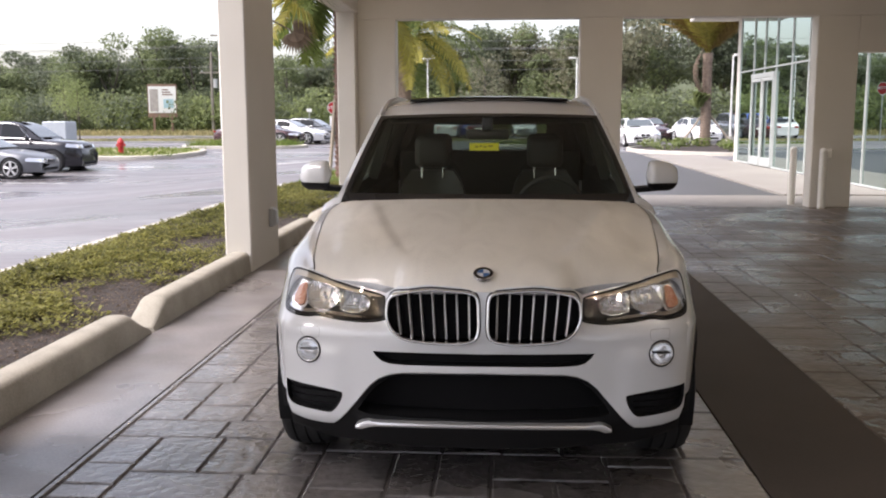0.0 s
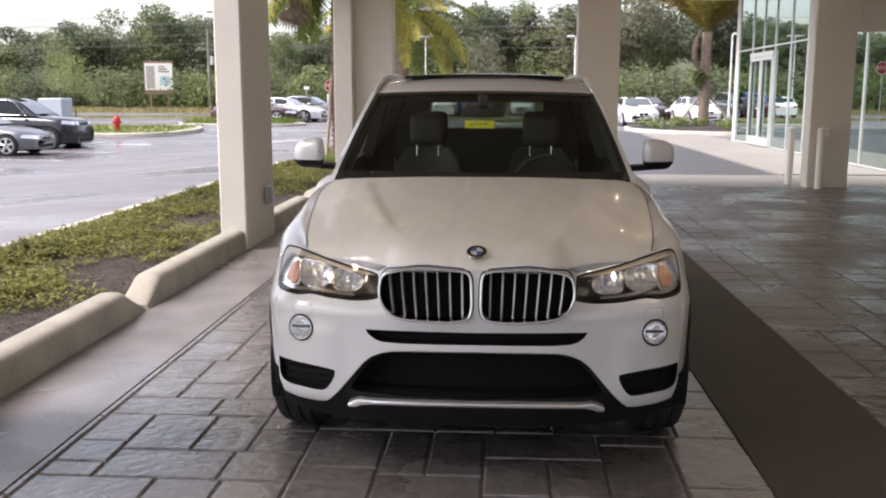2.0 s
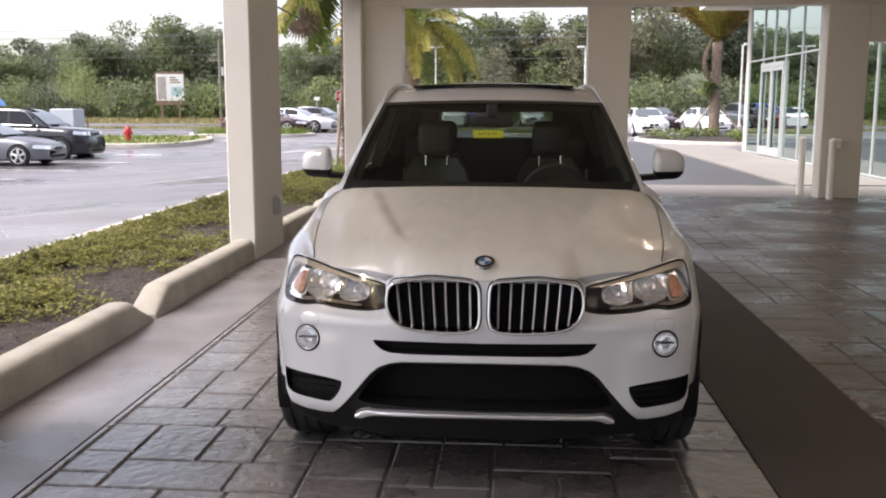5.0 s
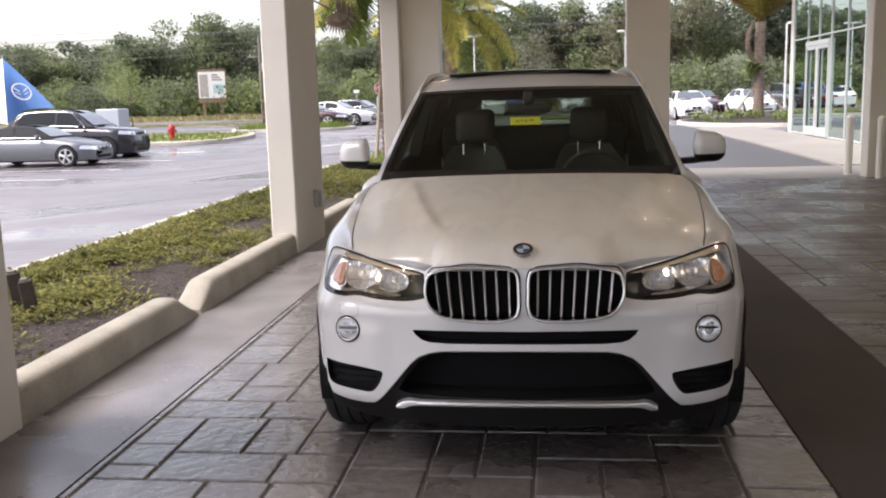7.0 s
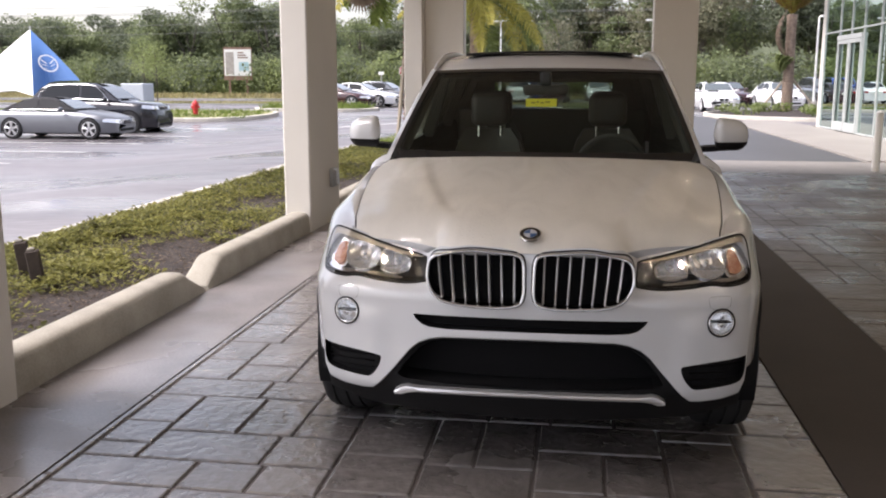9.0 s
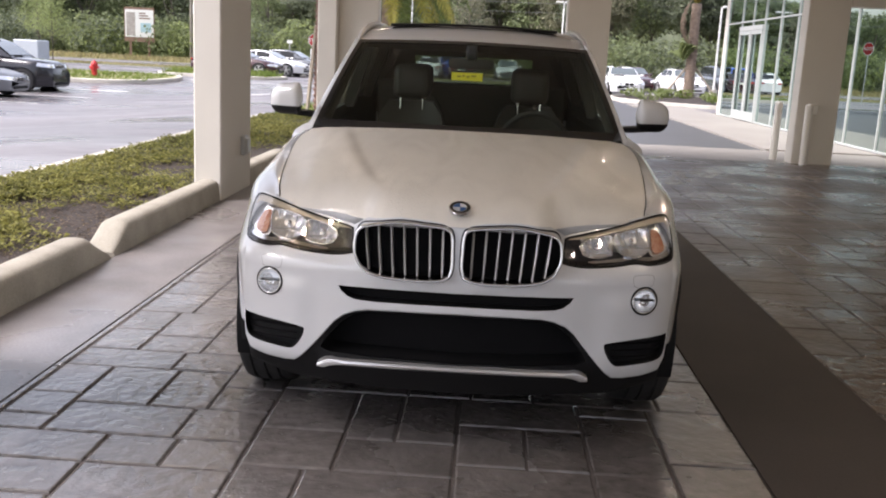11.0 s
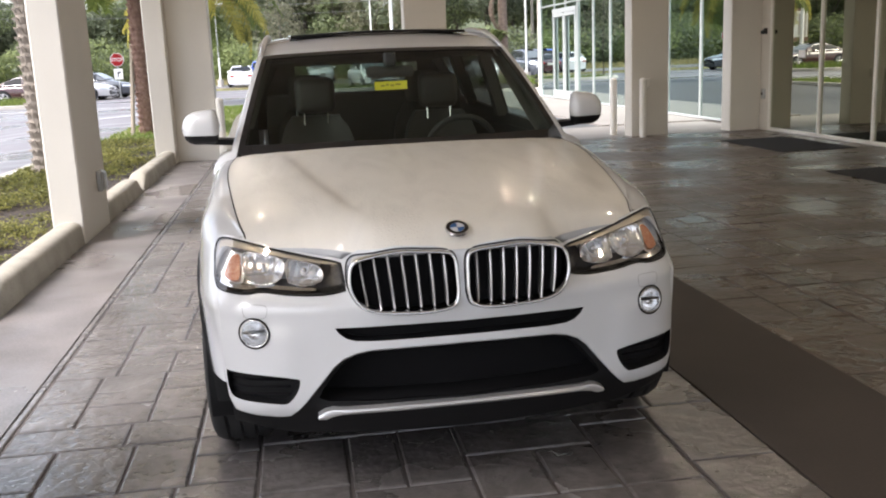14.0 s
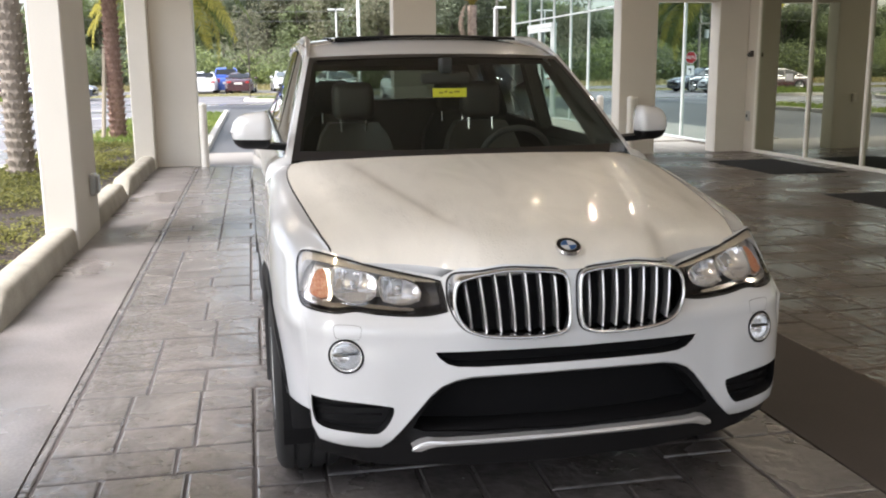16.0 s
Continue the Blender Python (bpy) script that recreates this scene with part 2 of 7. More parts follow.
def from_arrays(name, verts, faces, mat, parent=None, smooth=False):
    me = bpy.data.meshes.new(name)
    me.from_pydata(verts, [], faces)
    me.materials.append(mat)
    if smooth:
        me.polygons.foreach_set("use_smooth", [True] * len(me.polygons))
    ob = new(name, me)
    ob.parent = parent
    return ob


def ground_z(x, y):
    """Height of the car park: it falls gently away from the canopy and rises again to the road."""
    return -0.06 - 0.42 * step(-5.2, -12.0, x) * (1 - step(31.0, 42.0, y))


# ---- ground and paving ----
def slab(name, x0, x1, y0, y1, z0, z1, mat, label, bevel=0.0):
    return tagged(part(name, boxed(x0, x1, y0, y1, z0, z1, bevel), mat), label, "ground", kind="structure")


bm = bmesh.new()
gx = [-400, -200, -100, -60, -40, -30, -24, -20, -17, -15, -13.5, -12.5, -12, -11.4, -10.8, -10.2, -9.6, -9, -8.4, -7.8, -7.2, -6.6, -6, -5.4, -5.2, -4, 0, 30, 100, 400]
gy = [-400, -100, 0, 20, 30] + [31 + 0.5 * i for i in range(23)] + [60, 100, 400]
loft(bm, [[(x, y, ground_z(x, y)) for x in gx] for y in gy], closed=False)
tagged(part("ground", bm, ASPHALT), "wet grey asphalt of the car park and road", "ground", kind="structure")

Y0, Y1 = -9.5, 15.95          # paved floor under the canopy
slab("floor_band", -2.53, -1.934, Y0, Y1, -0.2, 0.0, CONCRETE, "grey brown broomed concrete border beside the pavers")
slab("floor_strip", 1.10, 1.82, Y0, Y1, -0.2, 0.0, DARKCONCRETE, "dark brown concrete strip between two fields of pavers")
slab("floor_threshold", -2.5, 7.6, Y1, 18.3, -0.2, -0.004, WALK, "pale concrete threshold at the end of the canopy")
floor_left = slab("floor_pavers", -1.934, 1.10, Y0, Y1, -0.2, -0.008, JOINT, "stamped stone paving in grey brown with dark joints")
floor_right = slab("floor_pavers_wide", 1.82, 7.5, Y0, Y1, -0.2, -0.008, JOINT, "wide field of stamped stone paving before the doors")
slab("driveway", -1.85, 5.4, 18.3, 40, -0.2, -0.02, DRIVE, "dark asphalt driveway leading away from the canopy")
slab("sidewalk", 5.4, 7.6, 18.3, 36.3, -0.2, 0.02, WALK, "pale concrete walk along the glass front")

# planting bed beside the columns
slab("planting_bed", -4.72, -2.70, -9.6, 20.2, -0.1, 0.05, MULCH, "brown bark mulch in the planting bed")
slab("bed_kerb", -4.88, -4.72, -9.6, 20.2, -0.2, 0.08, KERB, "pale concrete kerb along the planting bed", 0.02)
slab("lawn_strip", -4.72, -2.0, 20.2, 34.5, -0.1, 0.03, GRASS_SOIL, "strip of grass beside the driveway")
slab("drive_kerb", -2.0, -1.85, 18.4, 34.8, -0.2, 0.1, KERB, "pale concrete kerb along the driveway", 0.02)


# ---- canopy ----
def wall(name, x0, x1, y0, y1, z0, z1, label="beige painted stucco wall of the canopy"):
    return tagged(part(name, boxed(x0, x1, y0, y1, z0, z1, 0.012), STUCCO), label, "wall", kind="structure")


TOP = 4.3
HEAD = 3.16
for k, (ya, yb) in enumerate(((2.95, 4.07), (9.0, 10.12), (15.65, 16.3), (-3.3, -2.18))):
    c = wall("column_%d" % (k + 1), -2.785 if k != 2 else -2.825, -2.52, ya, yb, -0.1, 3.4, "square beige stucco column of the canopy")
    c["category"] = "column"
tagged(part("beam_left", boxed(-2.84, -2.50, -8.0, 16.32, 3.26, TOP, 0.01), STUCCO), "beige stucco edge beam over the columns", "beam", kind="structure")
# end wall with its openings
wall("pier_1", -2.52, -1.865, 15.95, 16.29, -0.1, HEAD)
wall("pier_2", 1.245, 1.95, 15.95, 16.29, -0.1, HEAD)
wall("pier_3", 5.13, 5.80, 15.95, 16.29, -0.1, HEAD)
wall("pier_4", 6.94, 7.50, 15.95, 16.29, -0.1, HEAD)
wall("end_header", -2.52, 7.5, 15.948, 16.292, HEAD, TOP, "beige stucco header over the end openings")
wall("side_header", 5.80, 6.94, 15.952, 16.288, 2.57, HEAD, "beige stucco header over the narrow opening")
tagged(part("ceiling", boxed(-3.2, 7.9, -8.0, 16.45, TOP, TOP + 0.25), CEILING), "flat beige canopy ceiling with recessed lamps", "ceiling", kind="structure")

# recessed ceiling lamps
LAMP = lamp_material("warm_lamp_lens", (1.0, 0.86, 0.66), 240.0)


def downlight(x, y):
    t = thing("ceiling_light", "round recessed warm ceiling light, switched on", "ceiling light", "canopy downlights", pose(x, y, TOP))
    bm = bmesh.new()
    n = 20
    rings = [[(r * math.cos(2 * math.pi * i / n), r * math.sin(2 * math.pi * i / n), z) for i in range(n)]
             for r, z in ((0.034, -0.002), (0.055, -0.008), (0.065, -0.001))]
    loft(bm, rings)
    part("trim_ring", bm, WHITE_PAINT, t)
    bm = bmesh.new()
    bmesh.ops.create_circle(bm, cap_ends=True, segments=n, radius=0.034, matrix=pose(0, 0, -0.004, 180))
    part("lens", bm, LAMP, t)
    return t


for yy in (3.4, 9.5, 13.8):
    for xx in (-2.42, -1.98, 1.93, 2.8):
        downlight(xx, yy)
# right-hand lamps, the near and rear pairs unseen, added to brighten that side
for xx, yy in ((4.6, -3.0), (4.1, -3.0), (4.6, 1.0), (4.1, 1.0), (4.6, 5.0), (4.1, 5.0), (4.6, 9.7), (4.1, 9.7), (4.6, 13.6), (4.1, 13.6)):
    downlight(xx, yy)

# ---- precast curbs between the columns ----


def curb(y0, y1, slope0, slope1):
    """A parking curb with a rounded top and a sloped end where it meets its neighbour."""
    bm = bmesh.new()
    prof = [(-2.53, -0.02), (-2.536, 0.07)] + [(-2.65 + 0.106 * math.copysign(abs(math.cos(math.pi * i / 12)) ** 0.72, math.cos(math.pi * i / 12)), 0.120 + 0.084 * abs(math.sin(math.pi * i / 12)) ** 0.66) for i in range(13)] + [(-2.768, 0.05), (-2.775, -0.02)]
    rings = []
    for y, k in ((y0, 0.14 if slope0 else 1), (y0 + 0.15, 0.56 if slope0 else 1), (y0 + 0.29, 0.96 if slope0 else 1), (y0 + 0.34, 1), (y1 - 0.34, 1),
                 (y1 - 0.29, 0.96 if slope1 else 1), (y1 - 0.15, 0.56 if slope1 else 1), (y1, 0.14 if slope1 else 1)):
        rings.append([(x, y, z * k if z > 0 else z) for x, z in prof])
    loft(bm, rings, cap=True)
    ob = part("parking_curb", bm, CURB, smooth=27)
    return tagged(ob, "weathered beige concrete curb with a sloped rounded end", "curb", "curbs between the columns")


for a, b, s0, s1 in ((-8.4, -5.4, 0, 1), (-5.34, -3.3, 1, 0), (-2.18, 0.38, 0, 1), (0.44, 2.95, 1, 0), (4.07, 6.36, 0, 1), (6.42, 9.0, 1, 0), (10.12, 12.42, 0, 1), (12.48, 15.65, 1, 0)):
    curb(a, b, s0, s1)


# ---- building with its glass fronts ----
def pane(name, x, y0, y1, z0, z1, parent, mat):
    bm = bmesh.new()
    box(bm, x, x + 0.012, y0, y1, z0, z1)
    ob = part(name, bm, mat, parent)
    ob.visible_shadow = False
    return ob


def glazing(name, x, ys, zs, label, bars=0.05, mat=GLASS, frame_mat=ALUMINIUM):
    """A glazed front in the plane x: mullions at ys, rails at zs, a pane in each field."""
    w = thing(name, label, "window", kind="structure")
    for y in ys:
        part("mullion", boxed(x - 0.012, x + 0.055, y - bars / 2, y + bars / 2, zs[0], zs[-1], 0.004), frame_mat, w)
    for z in zs:
        for ya, yb in zip(ys, ys[1:]):
            part("rail", boxed(x - 0.010, x + 0.052, ya + bars / 2, yb - bars / 2, z - bars / 2, z + bars / 2, 0.004), frame_mat, w)
    for ya, yb in zip(ys, ys[1:]):
        for za, zb in zip(zs, zs[1:]):
            pane("pane", x + 0.02, ya + bars / 2, yb - bars / 2, za + bars / 2, zb - bars / 2, w, mat)
    return w


# sliding entrance front beside the canopy
glazing("window_1", 7.50, [15.62, 14.07, 12.66, 11.2, 9.75, 8.3, 6.85, 5.4, 3.95], [0.03, 2.95], "tall glass entrance doors in white aluminium frames", 0.055, frame_mat=WHITE_PAINT)
# far showroom front
glazing("window_2", 7.60, [17.27, 18.67, 20.35, 22.2, 24.2, 25.6, 27.05, 28.25, 29.45, 31.1], [0.05, 2.9, 4.6], "tall showroom glass wall in white aluminium frames", 0.042, COATED_GLASS)


def glass_door(y0, y1):
    d = thing("door_1", "white framed double glass door in the showroom front", "door", kind="structure")
    x = 7.57
    mid = (y0 + y1) / 2
    for ya, yb in ((y0, mid), (mid, y1)):
        for a, b, c, e in ((ya + 0.02, ya + 0.09, 0.05, 2.62), (yb - 0.09, yb - 0.02, 0.05, 2.62)):
            part("stile", boxed(x - 0.03, x + 0.02, a, b, c, e, 0.004), ALUMINIUM, d)
        part("kick_rail", boxed(x - 0.03, x + 0.02, ya + 0.12, yb - 0.12, 0.05, 0.3, 0.004), ALUMINIUM, d)
        part("top_rail", boxed(x - 0.03, x + 0.02, ya + 0.12, yb - 0.12, 2.52, 2.62, 0.004), ALUMINIUM, d)
    part("transom", boxed(x - 0.035, x + 0.02, y0, y1, 2.63, 2.76, 0.004), ALUMINIUM, d)


glass_door(27.05, 29.45)
tagged(part("building_wall_1", boxed(7.5, 7.8, -8.0, 3.92, -0.1, TOP), STUCCO), "beige stucco wall of the building", "wall", kind="structure")
tagged(part("building_wall_2", boxed(7.502, 7.85, 15.65, 17.24, -0.1, TOP), STUCCO), "beige stucco wall beside the entrance doors", "wall", kind="structure")
tagged(part("building_head", boxed(7.498, 7.85, 3.9, 15.65, 2.98, TOP), STUCCO), "beige stucco band over the entrance doors", "wall", kind="structure")
tagged(part("building_wall_3", boxed(7.6, 16, 31.14, 31.5, -0.1, 4.62), STUCCO), "beige stucco return wall", "wall", kind="structure")
tagged(part("building_roof", boxed(6.15, 18, 16.5, 32.2, 4.625, 4.95, 0.02), STUCCO), "pale overhanging roof edge of the showroom", "roof", kind="structure")
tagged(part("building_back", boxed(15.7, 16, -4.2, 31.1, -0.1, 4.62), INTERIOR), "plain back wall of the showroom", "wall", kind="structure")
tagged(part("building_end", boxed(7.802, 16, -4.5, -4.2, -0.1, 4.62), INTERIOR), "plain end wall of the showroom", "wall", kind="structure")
tagged(part("showroom_floor", boxed(7.52, 15.7, -4.2, 31.1, -0.1, 0.01), INTERIOR), "showroom floor with the room's dimness in its colour", "floor", kind="structure")
tagged(part("showroom_ceiling", boxed(7.86, 15.7, -4.2, 16.5, 3.4, 3.5), CEILING), "plain showroom ceiling", "ceiling", kind="structure")


# bollards
def bollard(x, y, h=1.0):
    t = thing("bollard", "white painted steel bollard with a domed cap", "bollard", "bollards at the piers", pose(x, y, 0))
    part("post", tubed((0, 0, -0.05), (0, 0, h - 0.05), 0.062, n=20), WHITE_PAINT, t, smooth=40)
    bm = bmesh.new()
    rings = [[(0.064 * math.cos(a) * math.cos(i * math.pi / 10), 0.064 * math.cos(a) * math.sin(i * math.pi / 10), h - 0.05 + 0.05 * math.sin(a)) for i in range(20)]
             for a in (0, 0.4, 0.8, 1.2, 1.5)]
    loft(bm, rings, cap=True)
    part("cap", bm, WHITE_PAINT, t, smooth=40)


bollard(5.26, 15.74)
bollard(5.0, 16.5)
bollard(-1.79, 15.8)


def door_mat(x0, x1, y0, y1):
    t = thing("door_mat", "large black ribbed rubber door mat on the paving", "mat", "entrance mats")
    part("base", boxed(x0, x1, y0, y1, 0.0, 0.010, 0.004), RUBBER_MAT, t)
    n = int((x1 - x0) / 0.06)
    for i in range(n):
        x = x0 + 0.04 + i * 0.06
        part("rib", boxed(x, x + 0.03, y0 + 0.03, y1 - 0.03, 0.008, 0.014), RUBBER_MAT, t)


door_mat(6.02, 7.14, 12.45, 14.38)
door_mat(5.46, 7.14, 8.4, 10.45)


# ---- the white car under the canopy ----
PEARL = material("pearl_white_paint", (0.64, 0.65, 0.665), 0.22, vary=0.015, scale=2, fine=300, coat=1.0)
# same pearl paint; its warm tint stands for the ceiling mirrored in the hood
PEARL_WET = material("ceiling_warmed_pearl_paint_with_droplets", (0.76, 0.73, 0.67), 0.34, vary=0.035, scale=5, fine=150, spec=0.28, coat=0.45)
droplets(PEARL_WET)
CHROME = material("chrome", (0.66, 0.66, 0.67), 0.15, metal=1.0, vary=0.03)
SATIN = material("satin_silver", (0.66, 0.66, 0.67), 0.30, metal=0.7, vary=0.04)
SLAT = material("dull_silver_slat", (0.50, 0.50, 0.51), 0.30, metal=0.75, vary=0.05)
BLACK_PLASTIC = material("grained_black_plastic", (0.008, 0.008, 0.009), 0.6, vary=0.15, spec=0.22, fine=120, bump=0.0004)
BLACK_VOID = material("black_grille_backing", (0.006, 0.006, 0.007), 0.8, spec=0.15)
GLOSS_BLACK = material("gloss_black", (0.01, 0.01, 0.012), 0.12, vary=0.05, coat=0.5)
TYRE = material("tyre_rubber", (0.018, 0.018, 0.019), 0.75, vary=0.2, scale=8, fine=60)
LAMP_GREY = material("smoked_lamp_housing", (0.045, 0.046, 0.052), 0.3, vary=0.3, scale=25, coat=0.6)
AMBER = material("amber_lens", (0.44, 0.11, 0.045), 0.22, second=(0.70, 0.36, 0.21), scale=35, fine=110, bump=0.002, coat=1.0)
REFLECTOR = material("lamp_reflector", (0.97, 0.975, 0.99), 0.15, metal=0.80, vary=0.06, scale=60, fine=90, bump=0.002)
LENS = glass_material("clear_lamp_lens", (0.95, 0.955, 0.965), ior=1.6)
WINDSHIELD = glass_material("green_tinted_windshield", (0.80, 0.85, 0.80), ior=1.42)
SIDE_GLASS = glass_material("tinted_side_glass", (0.50, 0.58, 0.53), ior=1.5)
REAR_GLASS = glass_material("tinted_rear_glass", (0.15, 0.19, 0.165), ior=1.5)
PRIVACY = glass_material("dark_privacy_glass", (0.06, 0.07, 0.065), ior=1.4)
SUNROOF = material("dark_glass_roof", (0.008, 0.008, 0.009), 0.05, vary=0.02, coat=1.0)
# beige leather darkened far down: the closed cabin's shade is in its colour
LEATHER = material("cabin_shaded_beige_leather", (0.046, 0.042, 0.034), 0.55, vary=0.06, fine=80, bump=0.001)
DARK_TRIM = material("dark_cabin_trim", (0.030, 0.032, 0.030), 0.7, vary=0.1)
BROW = material("champagne_brow_trim", (0.44, 0.39, 0.31), 0.35, metal=0.3, vary=0.06)
# headliner tone likewise lowered to carry the cabin's shade
HEADLINER = material("cabin_shaded_headliner", (0.055, 0.056, 0.047), 0.9, vary=0.05)
YELLOW = material("yellow_sticker", (0.95, 0.90, 0.06), 0.6, vary=0.04)
ROUNDEL_BLUE = material("roundel_blue", (0.035, 0.10, 0.24), 0.3, vary=0.03)
ROUNDEL_WHITE = material("roundel_white", (0.55, 0.56, 0.58), 0.3, vary=0.02)
SEAM = material("panel_gap", (0.035, 0.034, 0.032), 0.9)


def smooth_loop(pts, n=6):
    """A closed smooth line through the points."""
    out = []
    k = len(pts)
    for i in range(k):
        p0, p1, p2, p3 = (Vector(pts[(i + j - 1) % k]) for j in range(4))
        for s in range(n):
            t = s / n
            out.append(0.5 * ((2 * p1) + (p2 - p0) * t + (2 * p0 - 5 * p1 + 4 * p2 - p3) * t * t + (3 * p1 - p0 - 3 * p2 + p3) * t ** 3))
    return [(p.x, p.y) for p in out]


def flipped(pts):
    return [(-x, z) for x, z in reversed(pts)]


def inside(poly, x, z):
    hit = False
    j = len(poly) - 1
    for i in range(len(poly)):
        (xi, zi), (xj, zj) = poly[i], poly[j]
        if (zi > z) != (zj > z) and x < (xj - xi) * (z - zi) / (zj - zi) + xi:
            hit = not hit
        j = i
    return hit


def inset(poly, d):
    """Moves a loop inwards by d."""
    n = len(poly)
    area = sum(poly[i][0] * poly[(i + 1) % n][1] - poly[(i + 1) % n][0] * poly[i][1] for i in range(n))
    s = 1 if area > 0 else -1
    out = []
    for i in range(n):
        ax, az = poly[i - 2]
        bx, bz = poly[(i + 2) % n]
        tx, tz = bx - ax, bz - az
        q = math.hypot(tx, tz) or 1
        out.append((poly[i][0] - s * tz / q * d, poly[i][1] + s * tx / q * d))
    return out


def front_y(x, z):
    """Depth of the car's nose surface behind its foremost plane."""
    x = abs(x)
    y = 0.01 + 0.22 * x * x + 14.4 * max(0.0, x - 0.68) ** 3
    y += max(0.0, z - 0.70) * (0.2 + 0.85 * step(0.28, 0.45, x))
    y += 0.5 * max(0.0, 0.34 - z)
    # crease beside the lower intake and a soft swell over it
    y -= 0.012 * step(0.66, 0.58, z) * step(0.5, 0.62, x) * step(0.30, 0.42, z)
    return y


def kidney_y(x, z):
    return -0.004 + 0.19 * x * x + 0.17 * max(0.0, z - 0.66)


def sheet(outline, holes, depth, gap=0.022, off=0.0):
    """A curved sheet over an outline in (x, z), with holes, at the depth that the function gives."""
    from_loops, edges = [], []
    for loop in [outline] + holes:
        a = len(from_loops)
        from_loops += [Vector(p) for p in loop]
        edges += [(a + i, a + (i + 1) % len(loop)) for i in range(len(loop))]
    xs, zs = [p[0] for p in outline], [p[1] for p in outline]
    nx, nz = int((max(xs) - min(xs)) / gap), int((max(zs) - min(zs)) / gap)
    grid = []
    for i in range(1, nx):
        for j in range(1, nz):
            x, z = min(xs) + (i + 0.5 * (j % 2)) * gap, min(zs) + j * gap
            if inside(outline, x, z) and not any(inside(h, x, z) for h in holes):
                grid.append(Vector((x, z)))
    from mathutils import geometry
    vs, _, fs, _, _, _ = geometry.delaunay_2d_cdt(from_loops + grid, edges, [], 0, 1e-5)
    bm = bmesh.new()
    bv = [bm.verts.new((v.x, depth(v.x, v.y) + off, v.y)) for v in vs]
    for f in fs:
        x, z = sum(vs[i].x for i in f) / 3, sum(vs[i].y for i in f) / 3
        if inside(outline, x, z) and not any(inside(h, x, z) for h in holes):
            bm.faces.new([bv[i] for i in f])
    bmesh.ops.delete(bm, geom=[v for v in bm.verts if not v.link_faces], context="VERTS")
    return bm


def band(loop_a, ya, loop_b, yb):
    """A closed band between two loops in (x, z), each at its own depth."""
    bm = bmesh.new()
    loft(bm, [[(x, ya(x, z), z) for x, z in loop_a], [(x, yb(x, z), z) for x, z in loop_b]])
    return bm


def ring(loop, d, depth, proud, base):
    """A rounded frame of width d round a loop, standing proud of its base."""
    bm = bmesh.new()
    rows = []
    for k, p in ((0.0, 0.0), (0.0, 0.55), (0.12, 0.9), (0.35, 1.0), (0.65, 1.0), (0.88, 0.85), (1.0, 0.45), (1.0, -0.6)):
        lp = inset(loop, d * k) if k else loop
        rows.append([(x, (depth(x, z) - proud * p) if p > 0 else (base(x, z) if k == 0.0 else depth(x, z) + proud * 1.2), z) for x, z in lp])
    loft(bm, rows)
    return bm


car = thing("car", "pearl white sport utility car with wet hood and chrome kidney grille", "car", m=pose(-0.08, 3.50, 0, 0, 0, 0.6))

KIDNEY = smooth_loop([(0.0125, 0.776), (0.018, 0.845), (0.046, 0.869), (0.12, 0.877), (0.22, 0.881), (0.335, 0.862), (0.372, 0.842), (0.384, 0.805),
                      (0.383, 0.757), (0.358, 0.708), (0.315, 0.681), (0.24, 0.669), (0.11, 0.666), (0.036, 0.679), (0.014, 0.712)], 5)
HEADLIGHT = smooth_loop([(0.396, 0.820), (0.404, 0.829), (0.47, 0.840), (0.60, 0.866), (0.723, 0.895), (0.787, 0.905), (0.820, 0.898), (0.836, 0.865), (0.839, 0.812),
                         (0.837, 0.769), (0.818, 0.745), (0.730, 0.737), (0.67, 0.743), (0.587, 0.734), (0.47, 0.731), (0.398, 0.742), (0.390, 0.755)], 4)
FOG = [(0.708 + 0.054 * math.cos(2 * math.pi * i / 32), 0.613 + 0.054 * math.sin(2 * math.pi * i / 32)) for i in range(32)]
POCKET = smooth_loop([(0.815, 0.469), (0.800, 0.474), (0.69, 0.466), (0.585, 0.452), (0.566, 0.440), (0.578, 0.402), (0.606, 0.366), (0.635, 0.358), (0.710, 0.365),
                      (0.786, 0.376), (0.810, 0.404)], 4)
SLOT_HALF = [(0.0, 0.627), (0.20, 0.627), (0.34, 0.6255), (0.437, 0.6245), (0.425, 0.606), (0.40, 0.586), (0.37, 0.577), (0.30, 0.574), (0.15, 0.576), (0.0, 0.577)]
SLOT = SLOT_HALF + [(-x, z) for x, z in reversed(SLOT_HALF[1:-1])]
SKIN_HALF = [(0.0, 0.866), (0.10, 0.886), (0.22, 0.892), (0.34, 0.876), (0.395, 0.838), (0.47, 0.847), (0.60, 0.873), (0.723, 0.901), (0.792, 0.912), (0.817, 0.907), (0.825, 0.885), (0.833, 0.839),
             (0.835, 0.785), (0.823, 0.654), (0.823, 0.529), (0.820, 0.453), (0.815, 0.377), (0.794, 0.332), (0.720, 0.316), (0.65, 0.309), (0.607, 0.312), (0.58, 0.335), (0.548, 0.368),
             (0.50, 0.425), (0.45, 0.487), (0.415, 0.517), (0.37, 0.536), (0.32, 0.545), (0.20, 0.549), (0.0, 0.552)]
SKIN = []
for (xa, za), (xb, zb) in zip(SKIN_HALF, SKIN_HALF[1:]):
    for s in range(4):
        SKIN.append((xa + (xb - xa) * s / 4, za + (zb - za) * s / 4))
SKIN.append(SKIN_HALF[-1])
SKIN = SKIN + [(-x, z) for x, z in reversed(SKIN[1:-1])]
SIDES = ((1, lambda q: q), (-1, flipped))

holes = [SLOT]
for _, f in SIDES:
    holes += [f(KIDNEY), f(HEADLIGHT), f(FOG), f(POCKET)]
